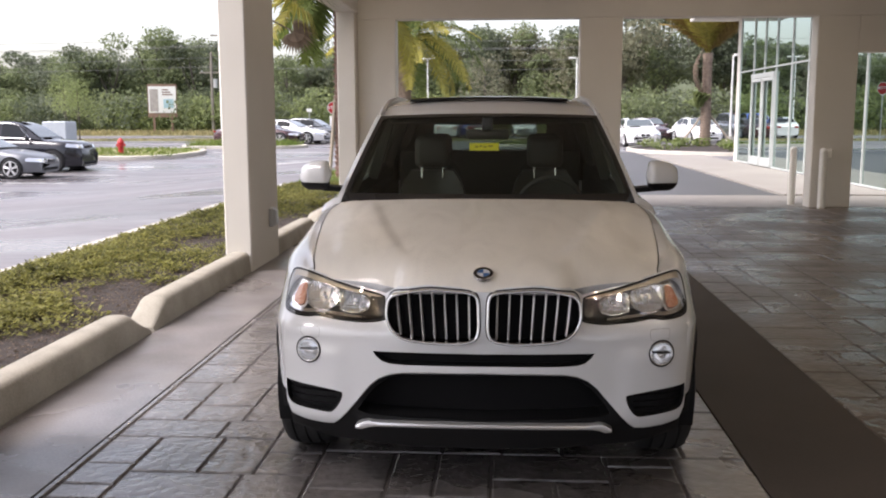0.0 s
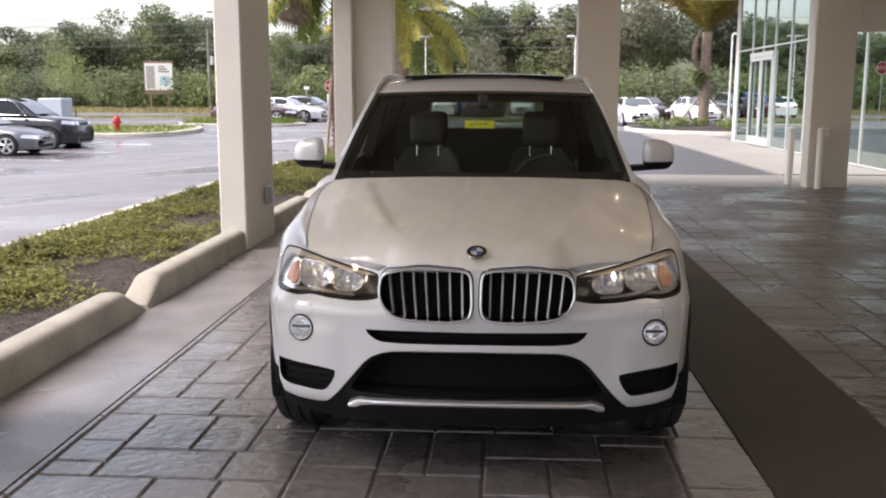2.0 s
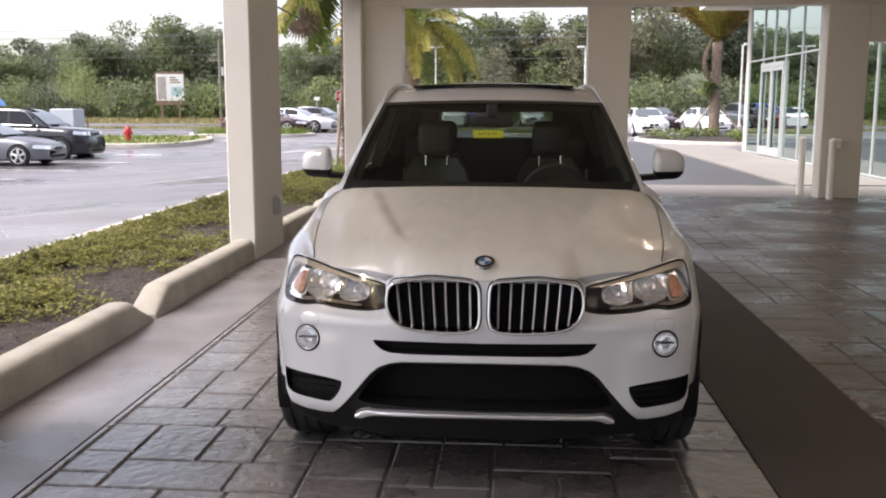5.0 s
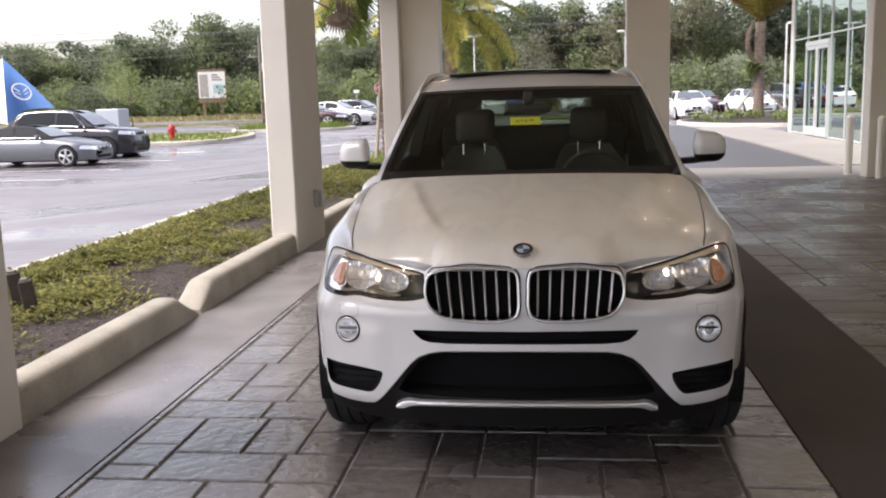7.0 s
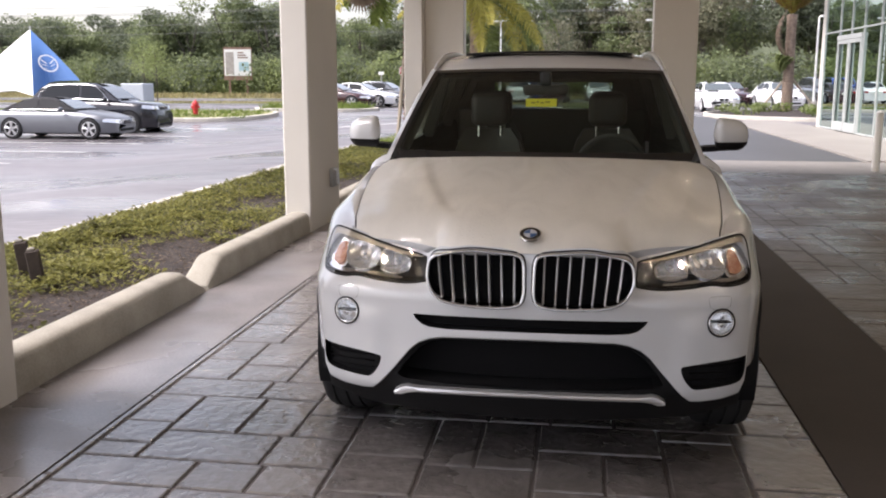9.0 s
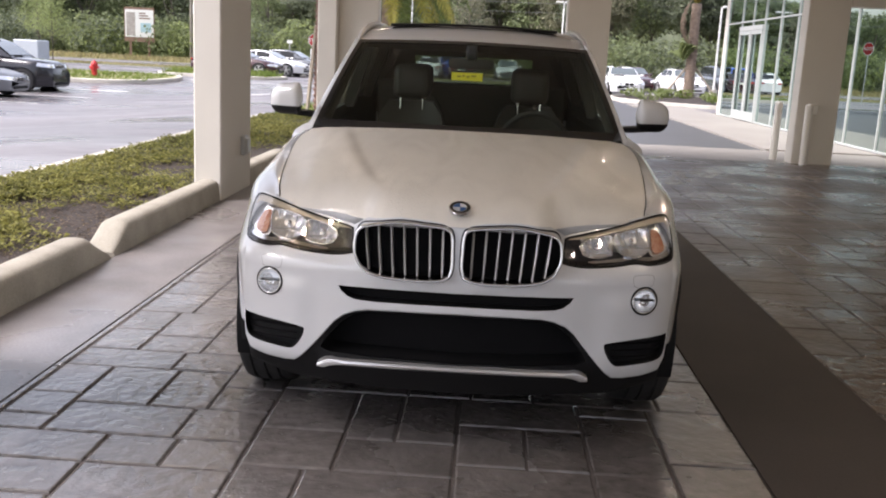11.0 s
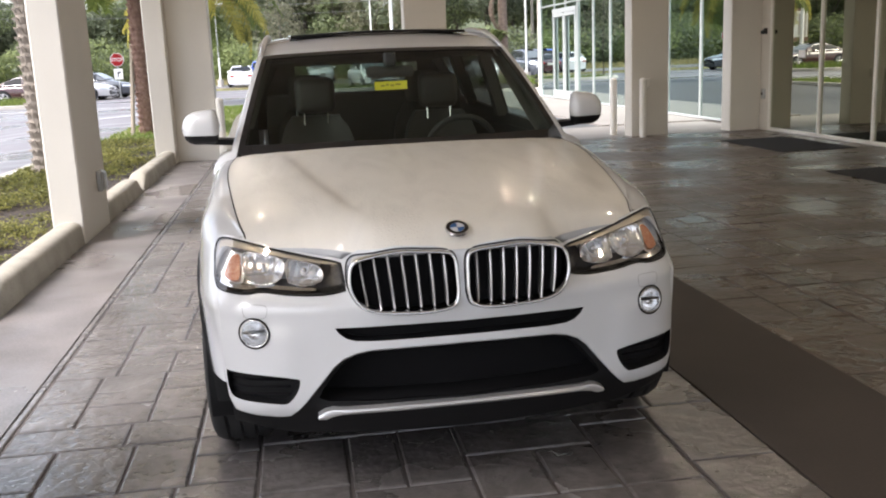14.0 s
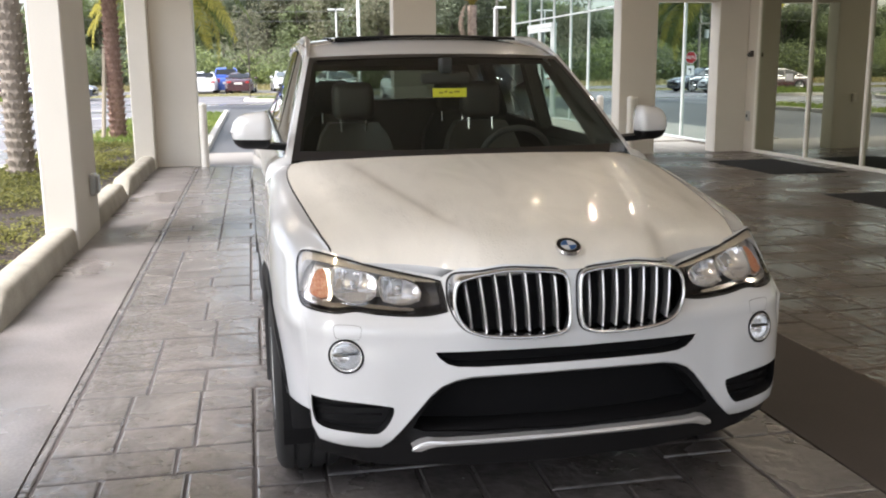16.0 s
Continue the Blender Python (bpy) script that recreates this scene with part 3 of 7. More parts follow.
bumper = part("front_bumper", sheet(SKIN, holes, front_y, 0.02), PEARL, car, smooth=True)

# rolled edge of the skin above the black lower part
bm = bmesh.new()
loop = [p for p in SKIN]
rows = [[(x, front_y(x, z) + d, z - e) for x, z in loop if z < 0.56 and abs(x) < 0.87] for d, e in ((0.0, 0.0), (0.004, 0.006), (0.02, 0.008), (0.06, 0.006))]
loft(bm, rows, closed=False)
part("bumper_edge", bm, PEARL, bumper, smooth=True)


def recess(name, loop, depth, wall_mat, back_mat, parent, back_off=0.0):
    p = part(name, band(loop, front_y, inset(loop, 0.006), lambda x, z: front_y(x, z) + depth), wall_mat, parent, smooth=40)
    bk = inset(loop, 0.004)
    part("backing", sheet(bk, [], lambda x, z: front_y(x, z) + depth - 0.002, 0.05), back_mat, p)
    return p


recess("intake_slot", SLOT, 0.05, BLACK_PLASTIC, BLACK_VOID, bumper)
for s, f in SIDES:
    pk = recess("air_pocket", f(POCKET), 0.045, BLACK_PLASTIC, BLACK_PLASTIC, bumper)
    for k in range(3):
        z = 0.385 + k * 0.026
        bm = bmesh.new()
        loft(bm, [[(s * x, front_y(x, z) + 0.03 + e, z + d) for x in [0.60 + 0.2 * i / 8 for i in range(9)]] for e, d in ((0.014, 0.004), (0.0, 0.0), (0.014, -0.004))], closed=False)
        part("slat", bm, BLACK_PLASTIC, pk)

    # fog lamp
    fog = part("fog_lamp", ring(f(FOG), 0.007, front_y, 0.004, lambda x, z: front_y(x, z) + 0.004), BLACK_PLASTIC, car, "round fog lamp in a dark ring", smooth=True)
    inner = f([(0.708 + 0.043 * math.cos(2 * math.pi * i / 32), 0.613 + 0.043 * math.sin(2 * math.pi * i / 32)) for i in range(32)])
    part("chrome_ring", ring(inset(f(FOG), 0.006), 0.006, front_y, 0.006, lambda x, z: front_y(x, z) + 0.02), CHROME, fog, smooth=True)
    cy = front_y(0.708, 0.613)
    bm = bmesh.new()
    rings = []
    for r, d in ((0.044, 0.012), (0.040, 0.03), (0.030, 0.045), (0.012, 0.055), (0.0015, 0.057)):
        rings.append([(s * 0.708 + r * math.cos(2 * math.pi * i / 24), cy + d + 0.35 * s * r * math.cos(2 * math.pi * i / 24), 0.613 + r * math.sin(2 * math.pi * i / 24)) for i in range(24)])
    loft(bm, rings)
    part("reflector", bm, REFLECTOR, fog, smooth=True)
    bm = bmesh.new()
    box(bm, s * 0.708 - 0.036, s * 0.708 + 0.036, cy + 0.012, cy + 0.03, 0.610, 0.6165, 0.002)
    part("shade_bar", bm, BLACK_PLASTIC, fog)
    bm = bmesh.new()
    bmesh.ops.create_uvsphere(bm, u_segments=14, v_segments=8, radius=0.013, matrix=pose(s * 0.708, cy + 0.028, 0.600))
    part("bulb", bm, REFLECTOR, fog, smooth=True)
    part("lens", sheet(inset(f(FOG), 0.012), [], lambda x, z: front_y(x, z) - 0.003 - 0.006 * (1 - ((abs(x) - 0.708) ** 2 + (z - 0.613) ** 2) / 0.0019), 0.014), LENS, fog, smooth=True)

    # headlight
    hl = part("headlight", band(f(HEADLIGHT), front_y, inset(f(HEADLIGHT), 0.012), lambda x, z: front_y(x, z) + 0.07), GLOSS_BLACK, car, "twin-lens headlight with amber corner under clear cover", smooth=40)
    part("housing", sheet(inset(f(HEADLIGHT), 0.010), [], lambda x, z: front_y(x, z) + 0.064, 0.03), LAMP_GREY, hl)
    web = smooth_loop([(0.47, 0.80), (0.48, 0.824), (0.60, 0.846), (0.72, 0.868), (0.745, 0.868), (0.748, 0.79), (0.73, 0.775), (0.60, 0.772), (0.50, 0.772)], 4)
    part("reflector_web", sheet(f(web), [], lambda x, z: front_y(x, z) + 0.056, 0.02), SATIN, hl, smooth=True)
    corner = smooth_loop([(0.735, 0.876), (0.787, 0.894), (0.815, 0.889), (0.828, 0.858), (0.831, 0.810), (0.828, 0.777), (0.787, 0.763), (0.740, 0.764), (0.733, 0.800)], 4)
    part("corner_reflector", sheet(f(corner), [], lambda x, z: front_y(x, z) + 0.036 - 0.012 * step(0.80, 0.84, abs(x)), 0.012), REFLECTOR, hl, smooth=True)
    for x0, x1, zb, zl, zr, nm in ((0.592, 0.738, 0.762, 0.844, 0.866, "outer_reflector"), (0.462, 0.588, 0.758, 0.818, 0.842, "inner_reflector")):
        w = x1 - x0
        cx, cz = (x0 + x1) / 2, (zb + zr) / 2
        low = zl - 0.034
        dd = smooth_loop([(x0 + 0.006, zl - 0.008), (x0 + 0.3 * w, zl + 0.26 * (zr - zl)), (x0 + 0.7 * w, zl + 0.72 * (zr - zl)), (x1 - 0.006, zr - 0.008), (x1 + 0.002, zr - 0.032)]
                         + [(cx + w / 2 * math.cos(a), low + (low - zb) * math.sin(a)) for a in [-math.pi * q / 8 for q in range(1, 8)]] + [(x0 - 0.002, zl - 0.028)], 4)

        def bowl(x, z):
            q = min(1.0, ((abs(x) - cx) / (w / 2)) ** 2 + ((z - cz) / 0.058) ** 2)
            y = front_y(x, z) + 0.014 + 0.046 * (1 - q)
            flute = 0.0035 * abs(math.sin(abs(x) * 260)) * step(cz, cz + 0.02, z)
            return y + flute - 0.010 * step(cz - 0.020, cz - 0.028, z) + 0.002 * math.sin(abs(x) * 190 + z * 90)
        rf = part(nm, sheet(f(dd), [], bowl, 0.004), REFLECTOR, hl, "bright faceted reflector", smooth=50)
        part("bezel", ring(f(dd), 0.0042, lambda x, z: front_y(x, z) + 0.012, 0.004, lambda x, z: front_y(x, z) + 0.03), CHROME, rf, smooth=True)
        bm = bmesh.new()
        bmesh.ops.create_uvsphere(bm, u_segments=16, v_segments=10, radius=0.010, matrix=pose(s * cx, front_y(cx, cz) + 0.038, cz - 0.002))
        part("bulb", bm, CHROME, rf, smooth=True)
        bm = bmesh.new()
        loft(bm, [[(s * (cx + w * 0.40 * (-1 + 2 * q / 12)), front_y(cx, cz) + d, cz - 0.024 + e) for q in range(13)] for d, e in ((0.022, 0.003), (0.018, 0.0), (0.022, -0.004))], closed=False)
        part("shelf", bm, CHROME, rf)
    am = smooth_loop([(0.747, 0.842), (0.760, 0.850), (0.780, 0.838), (0.796, 0.806), (0.800, 0.782), (0.775, 0.772), (0.748, 0.782)], 4)
    part("turn_signal", sheet(f(am), [], lambda x, z: front_y(x, z) + 0.022 + 0.004 * abs(math.sin(abs(x) * 300)) + 0.003 * abs(math.sin(z * 260)), 0.004), AMBER, hl, "amber turn signal", smooth=True)
    strip = smooth_loop([(0.50, 0.744), (0.60, 0.748), (0.67, 0.755), (0.73, 0.750), (0.80, 0.758), (0.828, 0.772), (0.826, 0.790), (0.80, 0.772), (0.73, 0.762), (0.67, 0.766), (0.60, 0.758), (0.50, 0.751)], 4)
    part("lower_trim", sheet(f(strip), [], lambda x, z: front_y(x, z) + 0.012 + 0.4 * (z - 0.745), 0.006), CHROME, hl, "bright lower lamp trim", smooth=True)
    brow = smooth_loop([(0.408, 0.822), (0.47, 0.835), (0.60, 0.861), (0.723, 0.890), (0.782, 0.900), (0.817, 0.895), (0.831, 0.864), (0.826, 0.853), (0.807, 0.873), (0.778, 0.875), (0.720, 0.866), (0.60, 0.844), (0.47, 0.822)], 4)
    part("brow_trim", sheet(f(brow), [], lambda x, z: front_y(x, z) + 0.006, 0.015), BROW, hl, "champagne satin brow", smooth=True)
    cover = part("cover", sheet(inset(f(HEADLIGHT), 0.003), [], lambda x, z: front_y(x, z) - 0.004, 0.025), LENS, hl, smooth=True)
    cover.visible_shadow = False
    part("seal", ring(f(HEADLIGHT), 0.0065, front_y, 0.003, front_y), BLACK_PLASTIC, hl)

    # kidney
    kd = part("kidney_grille", ring(f(KIDNEY), 0.012, kidney_y, 0.014, lambda x, z: front_y(x, z) + 0.01), CHROME, car, "chrome framed kidney grille with upright slats", smooth=True)
    part("seal", ring(inset(f(KIDNEY), -0.004), 0.005, lambda x, z: front_y(x, z), 0.002, front_y), BLACK_PLASTIC, kd)
    part("backing", sheet(inset(f(KIDNEY), 0.012), [], lambda x, z: kidney_y(x, z) + 0.055, 0.04), BLACK_VOID, kd)
    for k in range(7):
        x = 0.0545 + 0.0463 * k
        zt = smooth_table(((0.03, 0.846), (0.12, 0.860), (0.22, 0.862), (0.31, 0.850), (0.36, 0.83)), x)
        zb = smooth_table(((0.03, 0.700), (0.06, 0.686), (0.20, 0.684), (0.28, 0.684), (0.32, 0.690), (0.345, 0.704), (0.36, 0.72)), x)
        bm = bmesh.new()
        rows = []
        for i in range(9):
            z = zb + (zt - zb) * i / 8
            lean = 0.012 * (z - 0.77) / 0.1 * (x / 0.36)
            y = kidney_y(x, z) + 0.010 - 0.008 * math.sin(math.pi * i / 8)
            rows.append([(s * (x + lean + a), y + b, z) for a, b in ((-0.0042, 0.014), (-0.0034, 0.003), (0.0, 0.0), (0.0034, 0.003), (0.0042, 0.014), (0.003, 0.045), (-0.003, 0.045))])
        loft(bm, rows, cap=True)
        part("slat", bm, SLAT, kd, smooth=40)

    # washer flap outline
    fl = smooth_loop([(0.662, 0.706), (0.70, 0.710), (0.738, 0.708), (0.742, 0.69), (0.735, 0.668), (0.70, 0.664), (0.668, 0.666), (0.660, 0.685)], 4)
    bm = bmesh.new()
    loft(bm, [[(x, front_y(x, z) - 0.0006, z) for x, z in lp] for lp in (f(fl), inset(f(fl), 0.0009))])
    part("washer_flap", bm, SEAM, bumper)

# lower black part, grille behind it and silver lip
VAL_HALF = [(0.0, 0.56), (0.32, 0.555), (0.40, 0.54), (0.47, 0.495), (0.56, 0.385), (0.62, 0.318), (0.720, 0.325), (0.794, 0.340), (0.816, 0.399), (0.823, 0.485), (0.822, 0.402), (0.809, 0.340),
            (0.805, 0.264), (0.60, 0.225), (0.30, 0.215), (0.0, 0.213)]
VAL = VAL_HALF + [(-x, z) for x, z in reversed(VAL_HALF[1:-1])]
MOUTH_HALF = [(0.0, 0.532), (0.32, 0.527), (0.38, 0.512), (0.43, 0.474), (0.49, 0.402), (0.505, 0.372), (0.47, 0.360), (0.30, 0.355), (0.0, 0.353)]
MOUTH = MOUTH_HALF + [(-x, z) for x, z in reversed(MOUTH_HALF[1:-1])]
val = part("lower_bumper", sheet(VAL, [MOUTH], lambda x, z: front_y(x, z) + 0.018 + 0.02 * step(0.5, 0.42, abs(x)) * step(0.36, 0.46, z), 0.03), BLACK_PLASTIC, car, "matte black lower bumper with wide intake", smooth=True)
part("intake_wall", band(MOUTH, lambda x, z: front_y(x, z) + 0.03, inset(MOUTH, 0.01), lambda x, z: front_y(x, z) + 0.13), BLACK_PLASTIC, val)
part("intake_backing", sheet(MOUTH, [], lambda x, z: front_y(x, z) + 0.128, 0.06), BLACK_VOID, val)
bm = bmesh.new()
rows = []
for i in range(41):
    x = -0.512 + 1.024 * i / 40
    a = abs(x)
    zc = 0.334 - 0.05 * a * a - 0.014 * step(0.455, 0.512, a)
    h = 0.0085 + 0.006 * step(0.42, 0.48, a) - 0.008 * step(0.485, 0.512, a)
    y = front_y(x, 0.34) - 0.004
    rows.append([(x, y + b, zc + c * h) for b, c in ((0.02, -1.2), (0.0, -1.0), (-0.006, 0.0), (-0.002, 1.0), (0.03, 1.4))])
loft(bm, rows, closed=False)
part("skid_trim", bm, SATIN, val, "silver skid trim", smooth=50)


# hood
def hood_front(x):
    return smooth_table(((0.0, 0.040), (0.12, 0.046), (0.24, 0.060), (0.32, 0.095), (0.38, 0.155), (0.47, 0.205), (0.60, 0.262), (0.72, 0.318), (0.78, 0.36), (0.86, 0.44)), abs(x))


def hood_rear(x):
    return 1.26 + 0.30 * x * x


def hood_side(y):
    return smooth_table(((0.0, 0.62), (0.30, 0.715), (0.36, 0.722), (0.45, 0.742), (0.70, 0.775), (1.10, 0.812), (1.30, 0.812), (1.46, 0.785), (1.6, 0.78)), y)


def hood_z(x, y):
    a = abs(x)
    z = smooth_table(((0.0, 0.948), (0.1, 0.962), (0.2, 0.980), (0.4, 1.015), (0.8, 1.075), (1.3, 1.128), (1.6, 1.145)), y)
    z -= 0.2 * a ** 2.2 * (1 - 0.55 * y / 1.45)
    z -= lerp_table(((0.0, 0.085), (0.38, 0.085), (0.47, 0.075), (0.60, 0.06), (0.74, 0.045)), a) * math.exp(-max(0.0, y - hood_front(x)) / (0.046 * math.sqrt(1 + (25 * (hood_front(a + 0.02) - hood_front(max(0.0, a - 0.02)))) ** 2)))
    c = smooth_table(((0.0, 0.21), (0.15, 0.275), (0.3, 0.337), (0.48, 0.40), (0.7, 0.46), (0.95, 0.515), (1.25, 0.57), (1.6, 0.60)), y)
    z += 0.012 * step(c - 0.035, c + 0.025, a) * step(1.42, 1.05, y) * step(0.14, 0.36, y) * (1 - step(c + 0.02, c + 0.30, a))
    c2 = smooth_table(((0.3, 0.62), (0.8, 0.70), (1.3, 0.76)), y)
    z += 0.006 * step(c2 + 0.03, c2 - 0.05, a) * step(0.3, 0.5, y)
    return z


bm = bmesh.new()
rows = []
NU, NV = 96, 64
for j in range(NV + 1):
    t = (j / NV) ** 1.5
    row = []
    for i in range(NU + 1):
        u = -1 + 2 * i / NU
        # the side edge follows the seam; solve the row's depth at that width
        x = u * 0.74
        for _ in range(3):
            y = hood_front(x) + (hood_rear(x) - hood_front(x)) * t
            x = u * hood_side(y)
        row.append((x, y, hood_z(x, y)))
    rows.append(row)
loft(bm, rows, closed=False)
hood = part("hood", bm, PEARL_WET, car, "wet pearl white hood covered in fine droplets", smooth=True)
bm = bmesh.new()
loft(bm, [[(p[0], p[1] + d, p[2] - e * (0.25 + 0.75 * step(0.36, 0.42, abs(p[0])))) for p in rows[0]] for d, e in ((0, 0), (0.001, 0.008), (0.008, 0.022), (0.02, 0.05))], closed=False)
part("hood_lip", bm, PEARL, hood, smooth=True)
# roundel
rd = part("emblem", bmesh.new(), CHROME, hood, "round blue and white emblem")
tilt = pose(0, 0.080, 0.932, 27, 0, 0)


def disc(r0, r1, z0, z1, a0=0.0, a1=2 * math.pi, n=28):
    bm = bmesh.new()
    loft(bm, [[tilt @ Vector((r * math.cos(a0 + (a1 - a0) * i / n), r * math.sin(a0 + (a1 - a0) * i / n), z)) for i in range(n + 1)] for r, z in ((r0, z0), (r1, z1))], closed=False)
    return bm


for r0, r1, z0, z1, mt in ((0.041, 0.040, -0.004, 0.006, CHROME), (0.040, 0.0375, 0.006, 0.007, CHROME), (0.0375, 0.026, 0.0065, 0.0065, GLOSS_BLACK), (0.026, 0.0245, 0.007, 0.007, CHROME)):
    part("rim", disc(r0, r1, z0, z1), mt, rd, smooth=True)
for k in range(4):
    part("quarter", disc(0.0245, 0.0004, 0.0068, 0.0068, k * math.pi / 2, (k + 1) * math.pi / 2, 8), ROUNDEL_BLUE if k % 2 else ROUNDEL_WHITE, rd)


# fenders and sides
def half_width(y):
    return smooth_table(((0.17, 0.815), (0.20, 0.832), (0.25, 0.856), (0.30, 0.874), (0.36, 0.890), (0.42, 0.902), (0.50, 0.914), (0.60, 0.923), (0.72, 0.930), (0.90, 0.934), (1.3, 0.928), (1.8, 0.926),
                         (2.6, 0.930), (3.4, 0.940), (3.8, 0.940), (4.2, 0.90), (4.5, 0.82), (4.62, 0.74)), y)


def belt(y):
    return smooth_table(((1.44, 1.108), (2.0, 1.13), (3.0, 1.155), (4.0, 1.19), (4.6, 1.20)), y)


def side_profile(y):
    w = half_width(y)
    if y < 1.46:
        xe = hood_side(y) + 0.004
        ze = hood_z(xe, y) - 0.001
    else:
        xe, ze = min(0.80, w - 0.05), belt(y)
    f = step(0.95, 0.5, y)
    pts = [(xe, ze), (xe + (w - xe) * 0.4, ze - 0.016 + 0.010 * f), (w - 0.030 + 0.008 * f, ze - 0.075 + 0.035 * f), (w - 0.008, 0.83 if ze > 0.93 else ze - 0.09), (w, 0.70), (w - 0.003, 0.56), (w - 0.010, 0.42), (w - 0.03, 0.32)]
    out = []
    n = len(pts)
    for i in range(n - 1):
        p0, p1, p2, p3 = (Vector(pts[min(max(i + j - 1, 0), n - 1)]) for j in range(4))
        for s in range(6):
            t = s / 6
            out.append(0.5 * ((2 * p1) + (p2 - p0) * t + (2 * p0 - 5 * p1 + 4 * p2 - p3) * t * t + (3 * p1 - p0 - 3 * p2 + p3) * t ** 3))
    out.append(Vector(pts[-1]))
    return out


def corner_x(z):
    """Outer edge of the bumper skin at a height."""
    return smooth_table(((0.332, 0.794), (0.377, 0.815), (0.453, 0.820), (0.529, 0.823), (0.654, 0.823), (0.785, 0.835), (0.839, 0.833), (0.885, 0.825), (0.907, 0.817)), z)


WHEELS = (0.77, 3.60)
for s in (1, -1):
    bm = bmesh.new()
    ys = [0.30 + 0.02 * i for i in range(58)] + [1.46 + 0.07 * i for i in range(46)]
    rows = []
    for y in ys:
        row = []
        for p in side_profile(y):
            yy = y
            if y < 1.45:
                k = step(0, 8, len(row))
                ymin = 0.325 * (1 - k) + k * (front_y(corner_x(p.y), p.y) + 0.003)
                yy = ymin + (y - 0.30) / 1.16 * (1.46 - ymin)
                p = side_profile(yy)[len(row)]
                lean = 1.05 * max(0.0, p.y - 0.70) * step(1.0, 0.45, yy)
                p = Vector((p.x - k * (half_width(yy) - half_width(max(0.17, yy - lean))), p.y))
            row.append((s * p.x, yy, p.y))
        rows.append(row)
    edge = []
    for x, y, z in rows[0]:
        if z < 0.905:
            edge.append((s * (corner_x(z) - 0.002), front_y(corner_x(z) - 0.002, z) + 0.001, z))
        else:
            edge.append((x - s * 0.004, y + 0.012, z - 0.05))
    rows.insert(0, edge)
    loft(bm, rows, closed=False)
    kill = []
    for fc in bm.faces:
        c = fc.calc_center_median()
        if any((c.y - wy) ** 2 + (c.z - 0.36) ** 2 < 0.395 ** 2 for wy in WHEELS) or (c.z < 0.42 and c.y < 0.5):
            kill.append(fc)
    bmesh.ops.delete(bm, geom=kill, context="FACES")
    fender = part("body_side", bm, PEARL, car, "pearl white fender and doors", smooth=True)
    for wy in WHEELS:
        bm = bmesh.new()
        rows = []
        for r, d in ((0.366, -0.12), (0.368, -0.006), (0.385, 0.006), (0.425, 0.006), (0.434, -0.010), (0.436, -0.06)):
            row = []
            for i in range(33):
                a = radians(-22 + 210 * i / 32)
                y, z = wy + r * math.cos(a), 0.36 + r * math.sin(a)
                row.append((s * (half_width(min(max(y, 0.47), 4.3)) + d - 0.12 * max(0, z - 0.72) - 0.045 * step(24, 32, i)), y, z))
            rows.append(row)
        loft(bm, rows, closed=False)
        part("arch_cladding", bm, BLACK_PLASTIC, fender, "matte black wheel arch trim", smooth=40)
        bm = bmesh.new()
        loft(bm, [[(s * x, wy + 0.40 * math.cos(radians(-20 + 220 * i / 24)), 0.36 + 0.40 * math.sin(radians(-20 + 220 * i / 24))) for i in range(25)] for x in (0.90, 0.55)], closed=False)
        part("arch_liner", bm, BLACK_PLASTIC, fender)
    part("sill", boxed(min(s * 0.86, s * 0.925), max(s * 0.86, s * 0.925), 1.18, 3.21, 0.24, 0.37, 0.02), BLACK_PLASTIC, fender)
    # seams: hood gap, front door
    bm = bmesh.new()
    loft(bm, [[(s * (hood_side(y) + d), y, hood_z(hood_side(y) + d, y) + 0.0016) for y in [0.36 + 0.02 * i for i in range(54)]] for d in (-0.001, 0.0025)], closed=False)
    part("hood_gap", bm, SEAM, fender)
    bm = bmesh.new()
    loft(bm, [[(s * (p.x + 0.002), y, p.y) for p in side_profile(y)[4:]] for y in (1.605, 1.613)], closed=False)
    part("door_gap", bm, SEAM, fender)

    # wheel
    for wy in WHEELS:
        wh = thing("wheel", "", "")
        wh.parent = car
        wh.matrix_basis = pose(s * 0.802, wy, 0.36)
        prof = [(-0.118, 0.235), (-0.122, 0.28), (-0.118, 0.32), (-0.105, 0.345), (-0.085, 0.356), (-0.062, 0.359), (-0.058, 0.350), (-0.050, 0.350), (-0.046, 0.360), (-0.006, 0.361), (-0.004, 0.351), (0.004, 0.351),
                (0.006, 0.361), (0.046, 0.360), (0.050, 0.350), (0.058, 0.350), (0.062, 0.359), (0.085, 0.356), (0.105, 0.345), (0.118, 0.32), (0.122, 0.28), (0.118, 0.235)]
        bm = bmesh.new()
        loft(bm, [[(x, r * math.cos(2 * math.pi * i / 48), r * math.sin(2 * math.pi * i / 48)) for i in range(48)] for x, r in prof])
        part("tyre", bm, TYRE, wh, smooth=35)
        rim = part("rim", tubed((-s * 0.10, 0, 0), (s * 0.06, 0, 0), 0.236, n=40), DARK_METAL, wh)
        for k in range(10):
            a = 2 * math.pi * k / 10
            bm = bmesh.new()
            tube(bm, (s * 0.095, 0.04 * math.cos(a), 0.04 * math.sin(a)), (s * 0.10, 0.225 * math.cos(a), 0.225 * math.sin(a)), 0.022, 0.016, 6)
            part("spoke", bm, SATIN, rim)
        bm = bmesh.new()
        loft(bm, [[(s * x, r * math.cos(2 * math.pi * i / 40), r * math.sin(2 * math.pi * i / 40)) for i in range(40)] for x, r in ((0.05, 0.222), (0.105, 0.224), (0.115, 0.234), (0.105, 0.24))])
        part("rim_lip", bm, SATIN, rim, smooth=40)


